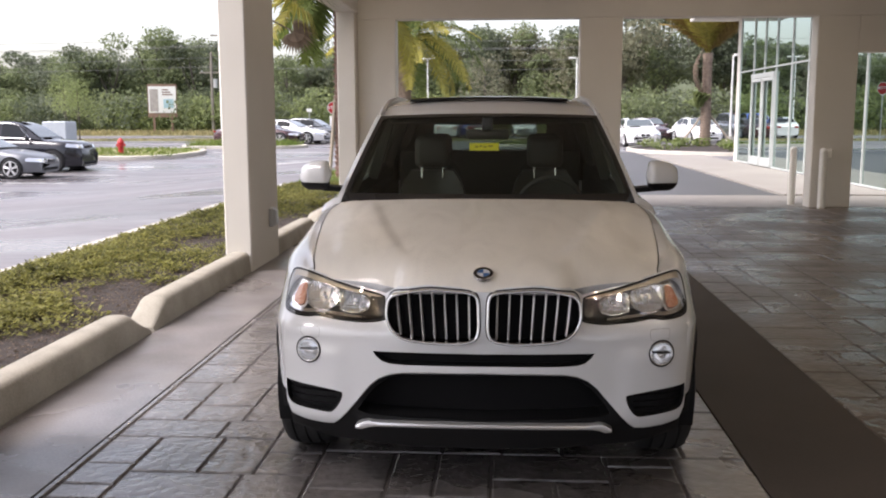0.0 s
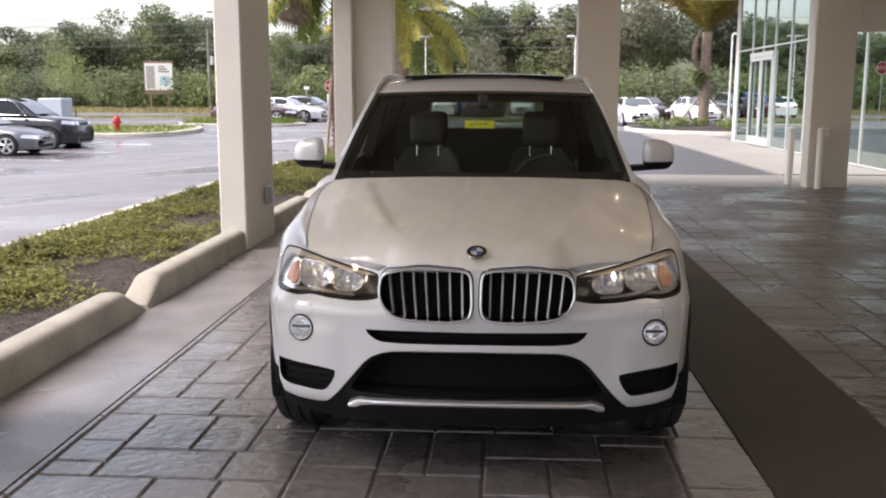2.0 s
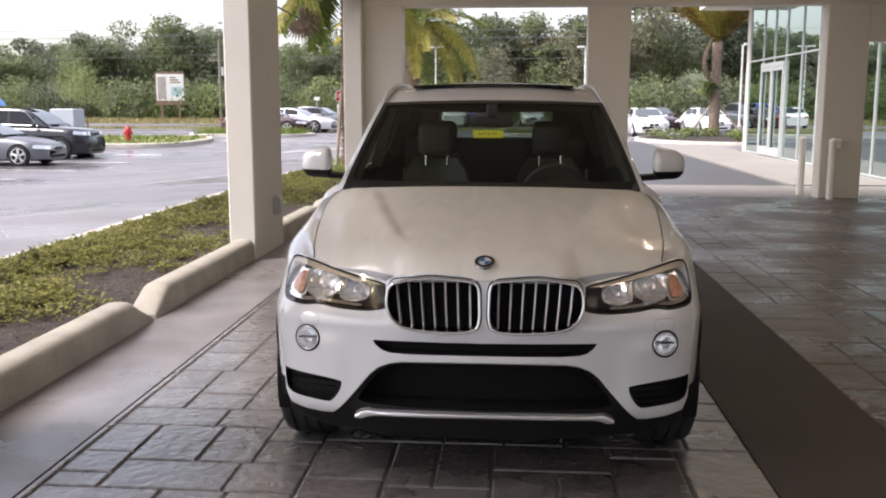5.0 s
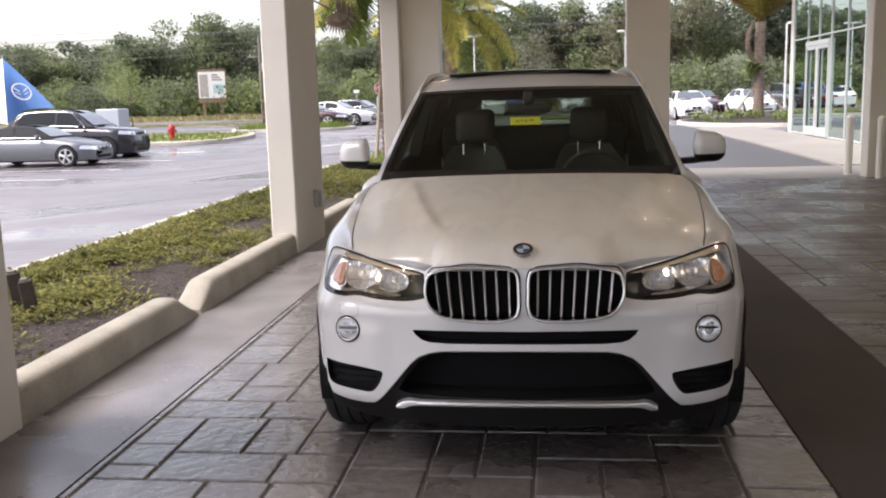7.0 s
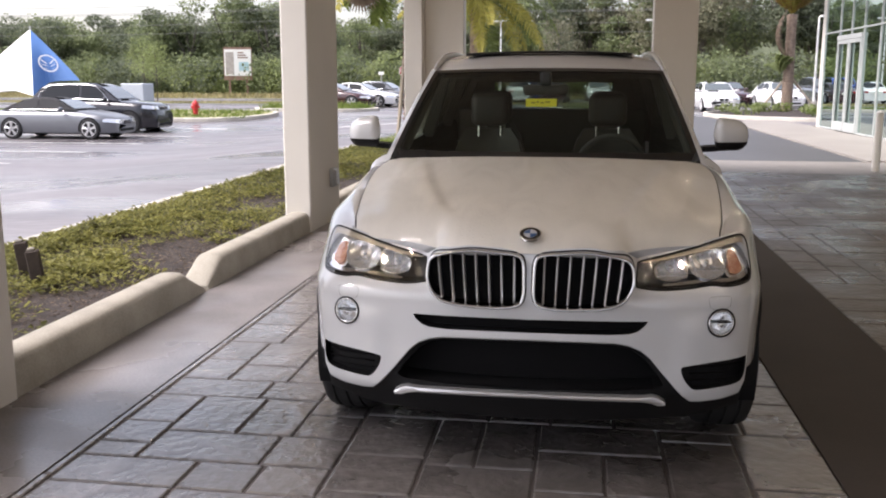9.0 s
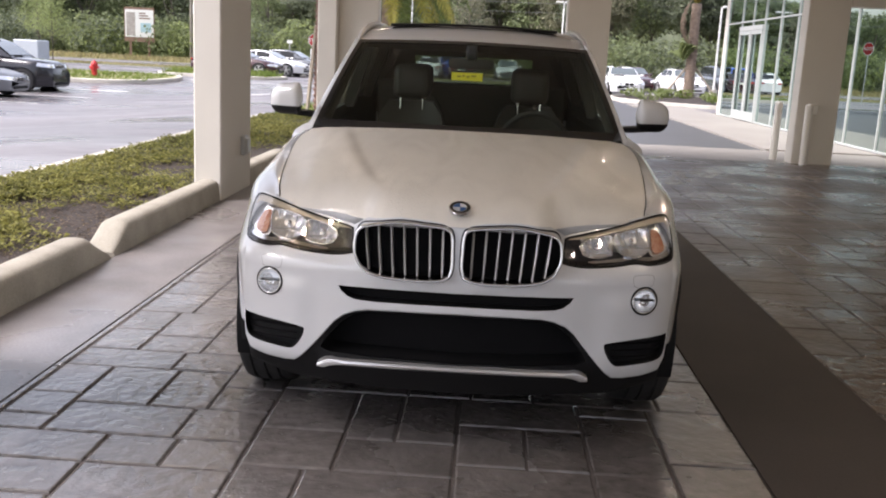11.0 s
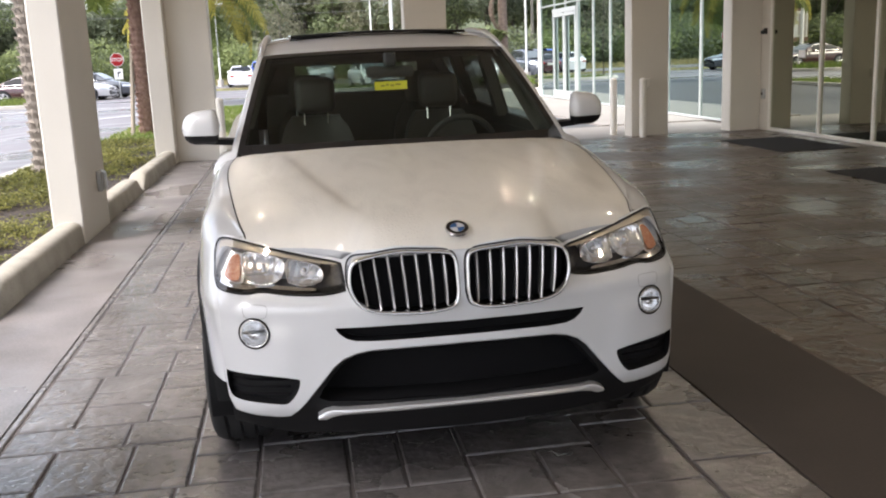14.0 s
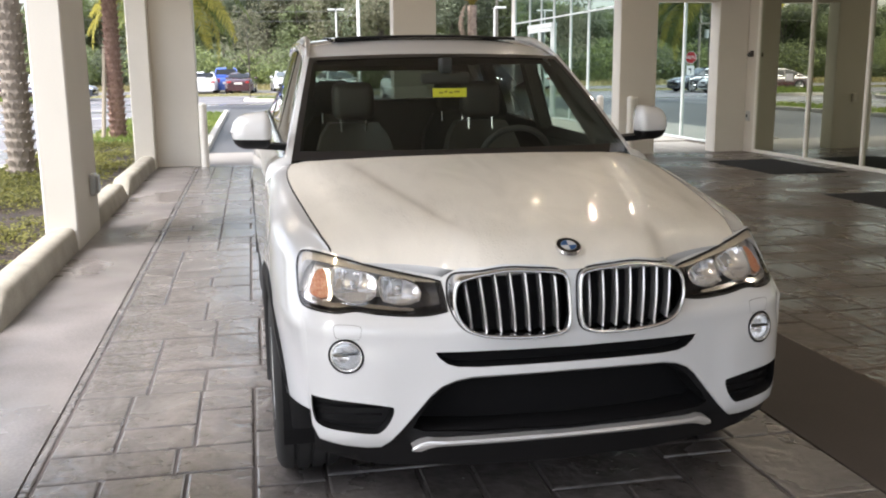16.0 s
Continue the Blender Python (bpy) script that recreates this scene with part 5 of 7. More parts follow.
def woods():
    """Far woods behind the road: trunks, crowns of several greens and brush."""
    groups = {"dark": [], "mid": [], "light": [], "grey": []}
    trunks = bmesh.new()
    for k in range(170):
        x = -95 + 170 * (k + rng.uniform(-0.4, 0.4)) / 170
        y = rng.uniform(92, 108) - (12 if x > 4 else 0) * rng.uniform(0.3, 1)
        top = lerp_table(((-150, 9), (-60, 8.5), (-55, 8.2), (-49, 8.8), (-45, 8.9), (-42.5, 8.4), (-41, 9.6), (-39, 11.2), (-36.8, 11.9), (-34, 11), (-31, 10), (-24, 9.2), (-18, 9.6), (-11, 10.2), (-3, 11.2), (1, 11.9), (4, 11.6), (6.1, 9.6), (8, 11.5), (11, 12.6), (100, 13.5)), x)
        h = top * rng.uniform(0.82, 1.04)
        kind = "grey" if (-2 < x < 12 and rng.uniform() < 0.55) else ("dark" if rng.uniform() < 0.55 else "mid")
        bent(trunks, [(x, y, -0.1), (x + rng.uniform(-0.4, 0.4), y, h * 0.35), (x + rng.uniform(-1, 1), y, h * 0.8)], [0.22, 0.16, 0.06], 6)
        for q in range(4):
            a = rng.uniform(0, 6.28)
            bent(trunks, [(x, y, h * 0.35), (x + 1.2 * math.cos(a), y + 1.2 * math.sin(a), h * 0.6), (x + 1.9 * math.cos(a), y + 1.9 * math.sin(a), h * 0.8)], [0.1, 0.06, 0.025], 5)
        for q in range(10):
            cx, cy = x + rng.normal() * 1.5, y + rng.normal() * 1.2
            cz = h * rng.uniform(0.38, 0.92)
            r = rng.uniform(0.9, 2.2) * (1.15 - 0.5 * cz / h)
            groups[kind if rng.uniform() < 0.75 else "mid"].append(((cx, cy, cz), (r * 1.25, r, r * 0.8), int(210 * r)))
    for k in range(230):
        x = -95 + 170 * k / 230 + rng.uniform(-0.8, 0.8)
        y = rng.uniform(84, 92) - (10 if x > 4 else 0)
        r = rng.uniform(1.0, 2.6)
        u = rng.uniform() + 0.7 * noise.noise((x * 0.11, 0.5, 5))
        groups["dark" if u < 0.25 else "mid" if u < 0.6 else "light"].append(((x, y, r * 0.55 + rng.uniform(0, 0.8)), (r * 1.3, r, r * 0.85), int(300 * r)))
    tagged(part("forest_trunks", trunks, TREE_BARK), "grey trunks and limbs of the far woods", "woods", kind="stuff")
    for key, mat, label in (("dark", LEAF_DARK, "dark green crowns of the far oak woods"), ("mid", LEAF_MID, "green crowns of the far woods"),
                            ("light", LEAF_LIGHT, "light green brush along the far road"), ("grey", LEAF_GREY, "grey mossy crowns in the far woods")):
        c, r, n = zip(*groups[key])
        v, f = leaf_cloud(rng, c, r, n, 0.17)
        stuff("forest_foliage", v, f, mat, label, "woods")
    # dense shade of the woods' inside
    bm = bmesh.new()
    rows = []
    for z in (-0.1, 1.5, 3.0, 4.5, 6.6):
        rows.append([(x, 108 + 1.5 * noise.noise((x * 0.2, z * 0.4, 3)) + 0.5 * z, z * (1 + 0.25 * noise.noise((x * 0.15, 0, 7)))) for x in [-170 + 2.5 * i for i in range(116)]])
    loft(bm, rows, closed=False)
    tagged(part("backdrop", bm, LEAF_DARK), "dark green inside of the far woods", "woods", kind="structure")


woods()


def scatter_blades(n, area, zbase, h, mat, label, name, wide=0.012, lean=0.5):
    x0, x1, y0, y1 = area
    vs, fs = [], []
    px, py = rng.uniform(x0, x1, n), rng.uniform(y0, y1, n)
    for k in range(n):
        a, s = rng.uniform(0, 6.28), h * rng.uniform(0.5, 1.2)
        dx, dy = math.cos(a) * wide, math.sin(a) * wide
        lx, ly = rng.normal() * lean * s, rng.normal() * lean * s
        i = len(vs)
        zb = zbase + 0.06 + ground_z(px[k], py[k])
        vs += [(px[k] - dx, py[k] - dy, zb), (px[k] + dx, py[k] + dy, zb), (px[k] + lx, py[k] + ly, zb + s)]
        fs.append((i, i + 1, i + 2))
    return stuff(name, vs, fs, mat, label, "grass")


# ground cover in the planting bed: tufts of leaves over mulch, denser towards the car park
def leaf(vs, fs, p, a, l, w, rise, roll):
    """One folded leaf: base at p, length l, half width w, lifting by rise and rolled sideways."""
    c, sn = math.cos(a), math.sin(a)
    x, y, z = p
    i = len(vs)
    mx, my, mz = x + c * l * 0.55, y + sn * l * 0.55, z + l * rise * 0.8
    vs += [(x, y, z), (mx - sn * w, my + c * w, mz + w * roll), (x + c * l, y + sn * l, z + l * rise * 0.75), (mx + sn * w, my - c * w, mz - w * roll + 0.3 * w)]
    fs.append((i, i + 1, i + 2, i + 3))


def cover_density(x, y):
    patch = 1.5 * noise.noise((x * 1.0, y * 0.75, 1.0)) + 0.8 * noise.noise((x * 2.6, y * 2.2, 4.0))
    return (-3.28 - x) / 1.05 + patch + (0.30 if y > 8 else 0) + (0.35 if y > 13 else 0)


def ground_cover():
    r = np.random.default_rng(1)
    vs, fs = [], []
    tufts = 0
    while tufts < 6200:
        x, y = r.uniform(-4.74, -2.80), r.uniform(0.8, 20.1) if r.uniform() < 0.6 else r.uniform(3.0, 9.5)
        d = cover_density(x, y)
        if r.uniform() > d * 0.75 + 0.05:
            continue
        tufts += 1
        d = max(0.0, min(1.0, d))
        high = (0.025 + 0.075 * d * r.uniform(0.3, 1.0)) * (0.5 + 0.5 * step(-4.66, -4.35, x))
        size = r.uniform(0.75, 1.35)
        for _ in range(int(7 + 6 * d)):
            a, q = r.uniform(0, 6.28), r.uniform(0.0, 1.0)
            rad = 0.075 * size * q
            b = a + r.normal() * 0.7
            leaf(vs, fs, (x + rad * math.cos(a), y + rad * math.sin(a), 0.052 + high * (1.05 - 0.75 * q * q) * r.uniform(0.6, 1.1)), b, r.uniform(0.024, 0.052) * size, r.uniform(0.007, 0.014) * size, r.uniform(-0.25, 0.75), r.uniform(-0.6, 0.6))
    stuff("ground_cover", vs, fs, COVER, "low yellow green ground cover plants in the bed", "plants")
    vs, fs = [], []
    for _ in range(19000):
        x, y = r.uniform(-4.70, -2.76), r.uniform(0.8, 20.1) if r.uniform() < 0.5 else r.uniform(3.0, 9.5)
        leaf(vs, fs, (x, y, 0.052 + 0.02 * r.uniform()), r.uniform(0, 6.28), r.uniform(0.012, 0.045), r.uniform(0.003, 0.008), r.uniform(-0.1, 0.35), r.uniform(-0.5, 0.5))
    stuff("leaf_litter", vs, fs, COVER_DRY, "dry brown leaves, bark chips and stems over the mulch", "plants")
    # a few taller sprigs among the low plants
    r = np.random.default_rng(9)
    for x, y in ((-4.40, 7.9), (-4.35, 8.25), (-4.45, 5.6), (-4.2, 10.9), (-4.35, 13.0)):
        sp = thing("shrub", "small twiggy shrub sprouting in the ground cover", "shrub", "shrubs in the bed", pose(x, y, 0.05))
        stems, vs, fs = bmesh.new(), [], []
        for _ in range(12):
            a, l = r.uniform(0, 6.28), r.uniform(0.08, 0.19)
            tip = Vector((math.cos(a) * l * 0.75, math.sin(a) * l * 0.75, l))
            bent(stems, [(0, 0, 0), tip * 0.5 + Vector((0.01, 0, 0.02)), tip], [0.004, 0.003, 0.0015], 4)
            for _ in range(16):
                p = tip * r.uniform(0.35, 1.0)
                leaf(vs, fs, p, r.uniform(0, 6.28), r.uniform(0.02, 0.045), r.uniform(0.006, 0.012), r.uniform(-0.2, 0.8), r.uniform(-0.5, 0.5))
        part("stems", stems, TREE_BARK, sp)
        from_arrays("foliage", [tuple(v) for v in vs], fs, COVER, sp)


ground_cover()
scatter_blades(5000, (-4.7, -2.02, 20.3, 34.4), 0.03, 0.10, GRASS, "grass beside the driveway", "grass", 0.02)


# ---- palms ----
def frond_mesh(name, length, droop, seed, leaf=0.42, mat=PALM_GREEN):
    r = np.random.default_rng(seed)
    vs, fs = [], []

    def spine(t):
        return np.array([length * t * (1 - 0.18 * droop * t), 0.0, length * (0.55 * t - droop * 0.75 * t * t)])
    n = 46
    prev = None
    for i in range(n + 1):
        t = i / n
        p = spine(t)
        w = 0.035 * (1 - 0.85 * t)
        k = len(vs)
        vs += [tuple(p + np.array([0, -w, 0])), tuple(p + np.array([0, 0, w * 0.8])), tuple(p + np.array([0, w, 0]))]
        if prev is not None:
            fs += [(prev, prev + 1, k + 1, k), (prev + 1, prev + 2, k + 2, k + 1)]
        prev = k
        if t > 0.08:
            d = spine(min(1, t + 0.02)) - spine(max(0, t - 0.02))
            d /= np.linalg.norm(d)
            l = leaf * (0.35 + 1.2 * math.sin(math.pi * min(1, t * 0.85 + 0.12))) * r.uniform(0.85, 1.1)
            for sgn in (-1, 1):
                out = d * 0.55 + np.array([0, sgn * 0.75, 0.15]) + r.normal(size=3) * 0.06
                out /= np.linalg.norm(out)
                tip = p + out * l + np.array([0, 0, -0.22 * l * droop - 0.05])
                mid = p + out * l * 0.5 + np.array([0, 0, 0.015])
                ww = d * 0.028
                k2 = len(vs)
                vs += [tuple(p - ww), tuple(mid - ww * 1.1), tuple(tip), tuple(mid + ww * 1.1), tuple(p + ww)]
                fs.append((k2, k2 + 1, k2 + 2, k2 + 3, k2 + 4))
    me = bpy.data.meshes.new(name)
    me.from_pydata(vs, [], fs)
    me.materials.append(mat)
    return me


def palm_trunk(t, h, r0, r1, boots=True, bark=None):
    bm = bmesh.new()
    rows = []
    n = 16
    for i in range(int(h / 0.12) + 1):
        z = min(h, i * 0.12)
        q = z / h
        r = r0 + (r1 - r0) * q + (0.05 * step(0.85, 1.0, q))
        rows.append([(r * (1 + 0.05 * math.sin(5 * a + i * 2.1)) * math.cos(a), r * (1 + 0.05 * math.cos(4 * a + i)) * math.sin(a), z) for a in [2 * math.pi * k / n for k in range(n)]])
    loft(bm, rows, cap=True)
    if boots:
        for i in range(int(h / 0.13)):
            z = 0.05 + i * 0.13
            r = r0 + (r1 - r0) * z / h
            for k in range(11):
                a = 2 * math.pi * (k + 0.5 * (i % 2)) / 11
                u, v = Vector((math.cos(a), math.sin(a), 0)), Vector((-math.sin(a), math.cos(a), 0))
                w = 2.6 * r / 11
                c = u * r * 0.97
                vv = [bm.verts.new(c + v * q * w + u * o + Vector((0, 0, z + dz))) for q, o, dz in ((-1, 0.0, 0.0), (1, 0.0, 0.0), (0.7, 0.035, 0.075), (0, 0.055, 0.10), (-0.7, 0.035, 0.075))]
                bm.faces.new(vv)
                top = bm.verts.new(u * r * 0.9 + Vector((0, 0, z + 0.10)))
                bm.faces.new((vv[2], top, vv[3]))
                bm.faces.new((vv[3], top, vv[4]))
    return part("trunk", bm, bark or BARK, t)


def date_palm(x, y, h, label, mats, count=30, length=2.6, spread=1.0, trunk=(0.24, 0.20), seed=1, props=(), hanging=False, droop=1.0, bark=None):
    t = thing("palm_tree", label, "palm tree", "palms", pose(x, y, 0.03))
    palm_trunk(t, h, *trunk, bark=bark or BARK)
    r = np.random.default_rng(seed)
    kinds = []
    for k, mat in enumerate(mats):
        for q in range(2):
            kinds.append(frond_mesh("frond", length * (0.9 + 0.15 * q), (0.55 + 0.35 * q) * droop, seed * 10 + k * 3 + q, mat=mat))
    for k in range(count):
        ob = new("frond", kinds[int(r.integers(len(kinds)))])
        ob.parent = t
        up = 78 - 95 * (k / count) ** 0.9 * spread
        ob.matrix_basis = pose(0, 0, h - 0.05 + 0.12 * r.uniform(), 0, 0, k * 137.5 + r.uniform(-12, 12)) @ pose(0.08, 0, 0, r.uniform(-25, 25), -(up - 32) * 1.0, 0)
    if hanging:
        ob = new("dead_frond", frond_mesh("dead_frond", 2.9, 1.0, seed + 50, 0.26, PALM_DEAD))
        ob.parent = t
        ob["label"] = "pale dead frond hanging beside the trunk"
        ob.matrix_basis = pose(-0.25, -0.25, h + 0.15, 0, 0, 200) @ pose(0, 0, 0, 10, 84, 0)
    if hanging:
        sucker = frond_mesh("sucker_frond", 0.95, 0.6, seed + 60, 0.24, LEAF_LIGHT)
        for k in range(9):
            ob = new("sucker_frond", sucker)
            ob.parent = t
            ob.matrix_basis = pose(-0.42, -0.25, 1.75, 0, 0, 180 + k * 40) @ pose(0, 0, 0, 0, -78 + 7 * k, 0)
    for px, py, z in props:
        part("timber_prop", tubed((px, py, -0.03), (0.16 * (1 if px > 0 else -1) if px else 0.0, 0.05, z), 0.05, n=6), WOOD, t, "grey timber prop leaning on the trunk")
    return t


date_palm(9.69, 46.0, 4.5, "palm tree with orange brown crown and braced trunk", [PALM_ORANGE, PALM_YELLOW, PALM_ORANGE], 46, 2.7, 0.34, (0.25, 0.19), 3, ((-1.3, -0.2, 1.5), (1.35, -0.3, 1.6)), True, 0.45)
date_palm(-3.96, 22.5, 4.6, "tall palm with diamond-patterned reddish trunk", [PALM_YELLOW, PALM_GREEN], 36, 2.9, 1.1, (0.165, 0.14), 5, ((-0.26, -0.42, 2.0),), bark=BARK_RED)
date_palm(-4.3, 40.0, 4.85, "palm with broad yellow green crown", [PALM_YELLOW, PALM_YELLOW, PALM_GREEN], 58, 4.1, 1.05, (0.30, 0.24), 7)


def fan_palm(x, y, h):
    t = thing("fan_palm", "fan palm with shaggy grey trunk and one dead brown frond", "palm tree", "palms", pose(x, y, 0.03))
    palm_trunk(t, h, 0.17, 0.15, bark=BARK_GREY)
    r = np.random.default_rng(4)

    def fan(mat, size, fold):
        vs, fs = [], []
        for k in range(24):
            a = radians(-115 + 230 * k / 23)
            l = size * (0.75 + 0.25 * math.cos(a * 0.7))
            d = np.array([math.cos(a), math.sin(a), 0.0])
            e = np.array([-math.sin(a), math.cos(a), 0.0]) * 0.028
            z = 0.012 * (-1) ** k
            i = len(vs)
            vs += [(1.0, 0, 0), tuple(np.array([1.0, 0, z]) + d * l * 0.5 - e), tuple(np.array([1.0, 0, -fold * l * 0.5]) + d * l), tuple(np.array([1.0, 0, z]) + d * l * 0.5 + e)]
            fs.append((i, i + 1, i + 2, i + 3))
        i = len(vs)
        vs += [(0, -0.02, 0), (0, 0.02, 0), (1.0, 0.012, 0), (1.0, -0.012, 0), (0, 0, 0.02), (1.0, 0, 0.015)]
        fs += [(i, i + 3, i + 5, i + 4), (i + 1, i + 4, i + 5, i + 2), (i, i + 1, i + 2, i + 3)]
        me = bpy.data.meshes.new("fan_frond")
        me.from_pydata(vs, [], fs)
        me.materials.append(mat)
        return me
    green, old = fan(PALM_GREEN, 0.85, 0.35), fan(PALM_YELLOW, 0.8, 0.7)
    for k in range(18):
        ob = new("fan_frond", green if k % 4 else old)
        ob.parent = t
        ob.matrix_basis = pose(0, 0, h, 0, 0, k * 137.5) @ pose(0, 0, 0, r.uniform(-20, 20), -70 + 4.2 * k, 0)
    dead = new("dead_frond", fan(PALM_DEAD, 0.36, 0.9))
    dead.parent = t
    dead["label"] = "dead folded brown frond"
    dead.matrix_basis = pose(0, 0, h - 0.62, 0, 0, 4) @ pose(0, 0, 0, 70, 28, 0)
    for az, dip in ((-14, 22), (24, 34), (5, 12)):
        ob = new("fan_frond", green if az < 10 else old)
        ob.parent = t
        ob.matrix_basis = pose(0, 0, h, 0, 0, az) @ pose(0, 0, 0, 15, dip, 0)
    for px, py in ((-0.18, 0.62),):
        part("timber_prop", tubed((px, py, -0.03), (px * 0.15, py * 0.15, 1.5), 0.04, n=6), WOOD, t, "grey timber prop leaning on the trunk")


fan_palm(-4.18, 14.5, 3.9)


def young_tree(x, y, h, seed):
    t = thing("young_tree", "thin young tree with sparse pale leaves", "tree", "", pose(x, y, 0))
    r = np.random.default_rng(seed)
    bm = bmesh.new()
    bent(bm, [(0, 0, -0.06), (0.05, 0, h * 0.4), (-0.05, 0, h)], [0.06, 0.045, 0.012], 7)
    cs = []
    for k in range(14):
        a, z = k * 2.4, h * (0.3 + 0.65 * k / 14)
        l = h * 0.28 * (1.2 - z / h)
        tip = (l * math.cos(a), l * math.sin(a), z + l * 0.7)
        bent(bm, [(0, 0, z), (tip[0] * 0.5, tip[1] * 0.5, z + l * 0.45), tip], [0.02, 0.014, 0.005], 5)
        cs.append(tip)
    part("trunk", bm, TREE_BARK, t)
    v, f = leaf_cloud(r, cs, [(0.6, 0.6, 0.5)] * len(cs), [110] * len(cs), 0.065)
    from_arrays("crown", [tuple(q) for q in v], f, LEAF_GREY if seed % 2 else LEAF_LIGHT, t)


young_tree(-1.1, 50.5, 4.6, 3)
young_tree(-30, 62, 4.2, 2)
young_tree(-27.2, 58, 3.6, 4)


# ---- traffic islands, lines, road ----
def island(name, x0, x1, y0, y1, label, grass=True, tall=0.11):
    """A kerbed grass island with rounded ends."""
    t = thing(name, label, "traffic island", kind="structure")

    def outline(d):
        w = (y1 - y0) / 2 - d
        cy = (y0 + y1) / 2
        pts = []
        for k in range(13):
            a = -math.pi / 2 + math.pi * k / 12
            pts.append((x1 - (y1 - y0) / 2 + w * math.cos(a), cy + w * math.sin(a)))
        for k in range(13):
            a = math.pi / 2 + math.pi * k / 12
            pts.append((x0 + (y1 - y0) / 2 + w * math.cos(a), cy + w * math.sin(a)))
        return pts
    bm = bmesh.new()
    loft(bm, [[(x, y, z + 0.06 + ground_z(x, y)) for x, y in outline(d)] for d, z in ((0, -0.08), (0.01, 0.07), (0.04, 0.09), (0.18, 0.09), (0.2, 0.0))])
    part("kerb", bm, KERB, t)
    bm = bmesh.new()
    bm.faces.new([bm.verts.new((x, y, 0.07 + 0.06 + ground_z(x, y))) for x, y in outline(0.19)])
    part("lawn", bm, GRASS_SOIL if grass else MULCH, t)
    if not grass:
        return
    scatter_blades(int((x1 - x0) * (y1 - y0) * 45), (x0 + 0.6, x1 - 0.6, y0 + 0.3, y1 - 0.3), 0.06, tall, GRASS, "grass on a traffic island", "grass", 0.035)


island("island_1", -36, -13.1, 37.0, 42.4, "grass island with a pale kerb beside the parking row")
island("island_2", -16.3, -9.9, 44.4, 48.2, "grass island with a pale kerb near the road", tall=0.34)
island("island_3", 5.4, 16.0, 36.5, 47.5, "planted island of brown mulch with a pale kerb round the palm", False)
island("island_4", -1.4, 4.6, 47.6, 51.0, "small grass island with a pale kerb at the end of the drive")
for k in range(15):
    x, y = rng.uniform(6.4, 14.0), rng.uniform(37.6, 45.5)
    s = thing("shrub", "low green shrub in the palm bed", "shrub", "shrubs round the palm", pose(x, y, 0.06))
    v, f = leaf_cloud(rng, [(0, 0, 0.2)], [(rng.uniform(0.3, 0.65), 0.45, rng.uniform(0.16, 0.36))], [130], 0.08)
    from_arrays("foliage", [tuple(q) for q in v], f, LEAF_LIGHT if k % 3 else GRASS, s)
    part("stem", tubed((0, 0, -0.02), (0, 0, 0.3), 0.02, n=5), TREE_BARK, s)


def line(x0, x1, y0, y1, label="worn white parking line on the asphalt"):
    bm = bmesh.new()
    xs = [x0 + (x1 - x0) * i / 10 for i in range(11)]
    loft(bm, [[(x, y, ground_z(x, y) + d) for x in xs] for y, d in ((y0, -0.01), (y0, 0.006), (y1, 0.006), (y1, -0.01))], closed=False)
    tagged(part("parking_line", bm, LINE), label, "road marking", "parking lines", kind="structure")


for y in (10.2, 13.6, 17.0, 20.5, 24.0, 27.4, 31.2, 34.4):
    line(-19.5, -13.3, y - 0.055, y + 0.055)
line(-9.3, -4.9, 33.6, 33.85, "white stop bar across the lane")
line(-13, -6, 40.6, 40.75)
tagged(part("road_verge", boxed(-160, 120, 58.5, 62.5, -0.1, -0.02), GRASS_SOIL), "grass verge before the far road", "ground", kind="structure")
tagged(part("far_verge", boxed(-160, 120, 74, 120, -0.1, -0.03), GRASS_SOIL), "grass verge beyond the far road", "ground", kind="structure")
scatter_blades(7000, (-70, 30, 58.7, 62.3), -0.02, 0.08, DRY_GRASS, "long grass beside the road", "grass", 0.06)
scatter_blades(9000, (-80, 40, 74.2, 84), -0.03, 0.4, DRY_GRASS, "long grass before the woods", "grass", 0.09)


# ---- parked vehicles ----
CAR_PAINTS = {
    "silver": material("silver_blue_paint", (0.17, 0.178, 0.195), 0.35, metal=0.4, vary=0.03, coat=0.4),
    "black": material("black_paint", (0.010, 0.010, 0.016), 0.25, vary=0.05, spec=0.4, coat=0.8),
    "white": material("white_paint", (0.78, 0.78, 0.78), 0.25, vary=0.02, coat=1.0),
    "red": material("dark_red_paint", (0.045, 0.008, 0.011), 0.25, vary=0.03, coat=1.0),
    "grey": material("grey_paint", (0.10, 0.11, 0.125), 0.25, metal=0.3, vary=0.03, coat=1.0),
    "blue": material("bright_blue_paint", (0.03, 0.09, 0.42), 0.25, vary=0.03, coat=1.0)}
CAR_GLASS = material("dark_car_glass", (0.012, 0.014, 0.016), 0.06, vary=0.02, spec=0.35)
PALE_GLASS = material("pale_reflecting_glass", (0.10, 0.12, 0.125), 0.05, vary=0.02, coat=1.0)
SOFT_TOP = material("black_canvas_top", (0.015, 0.015, 0.017), 0.85, vary=0.2, scale=12)
TAIL_RED = material("red_lamp_lens", (0.35, 0.01, 0.01), 0.2, coat=1.0)


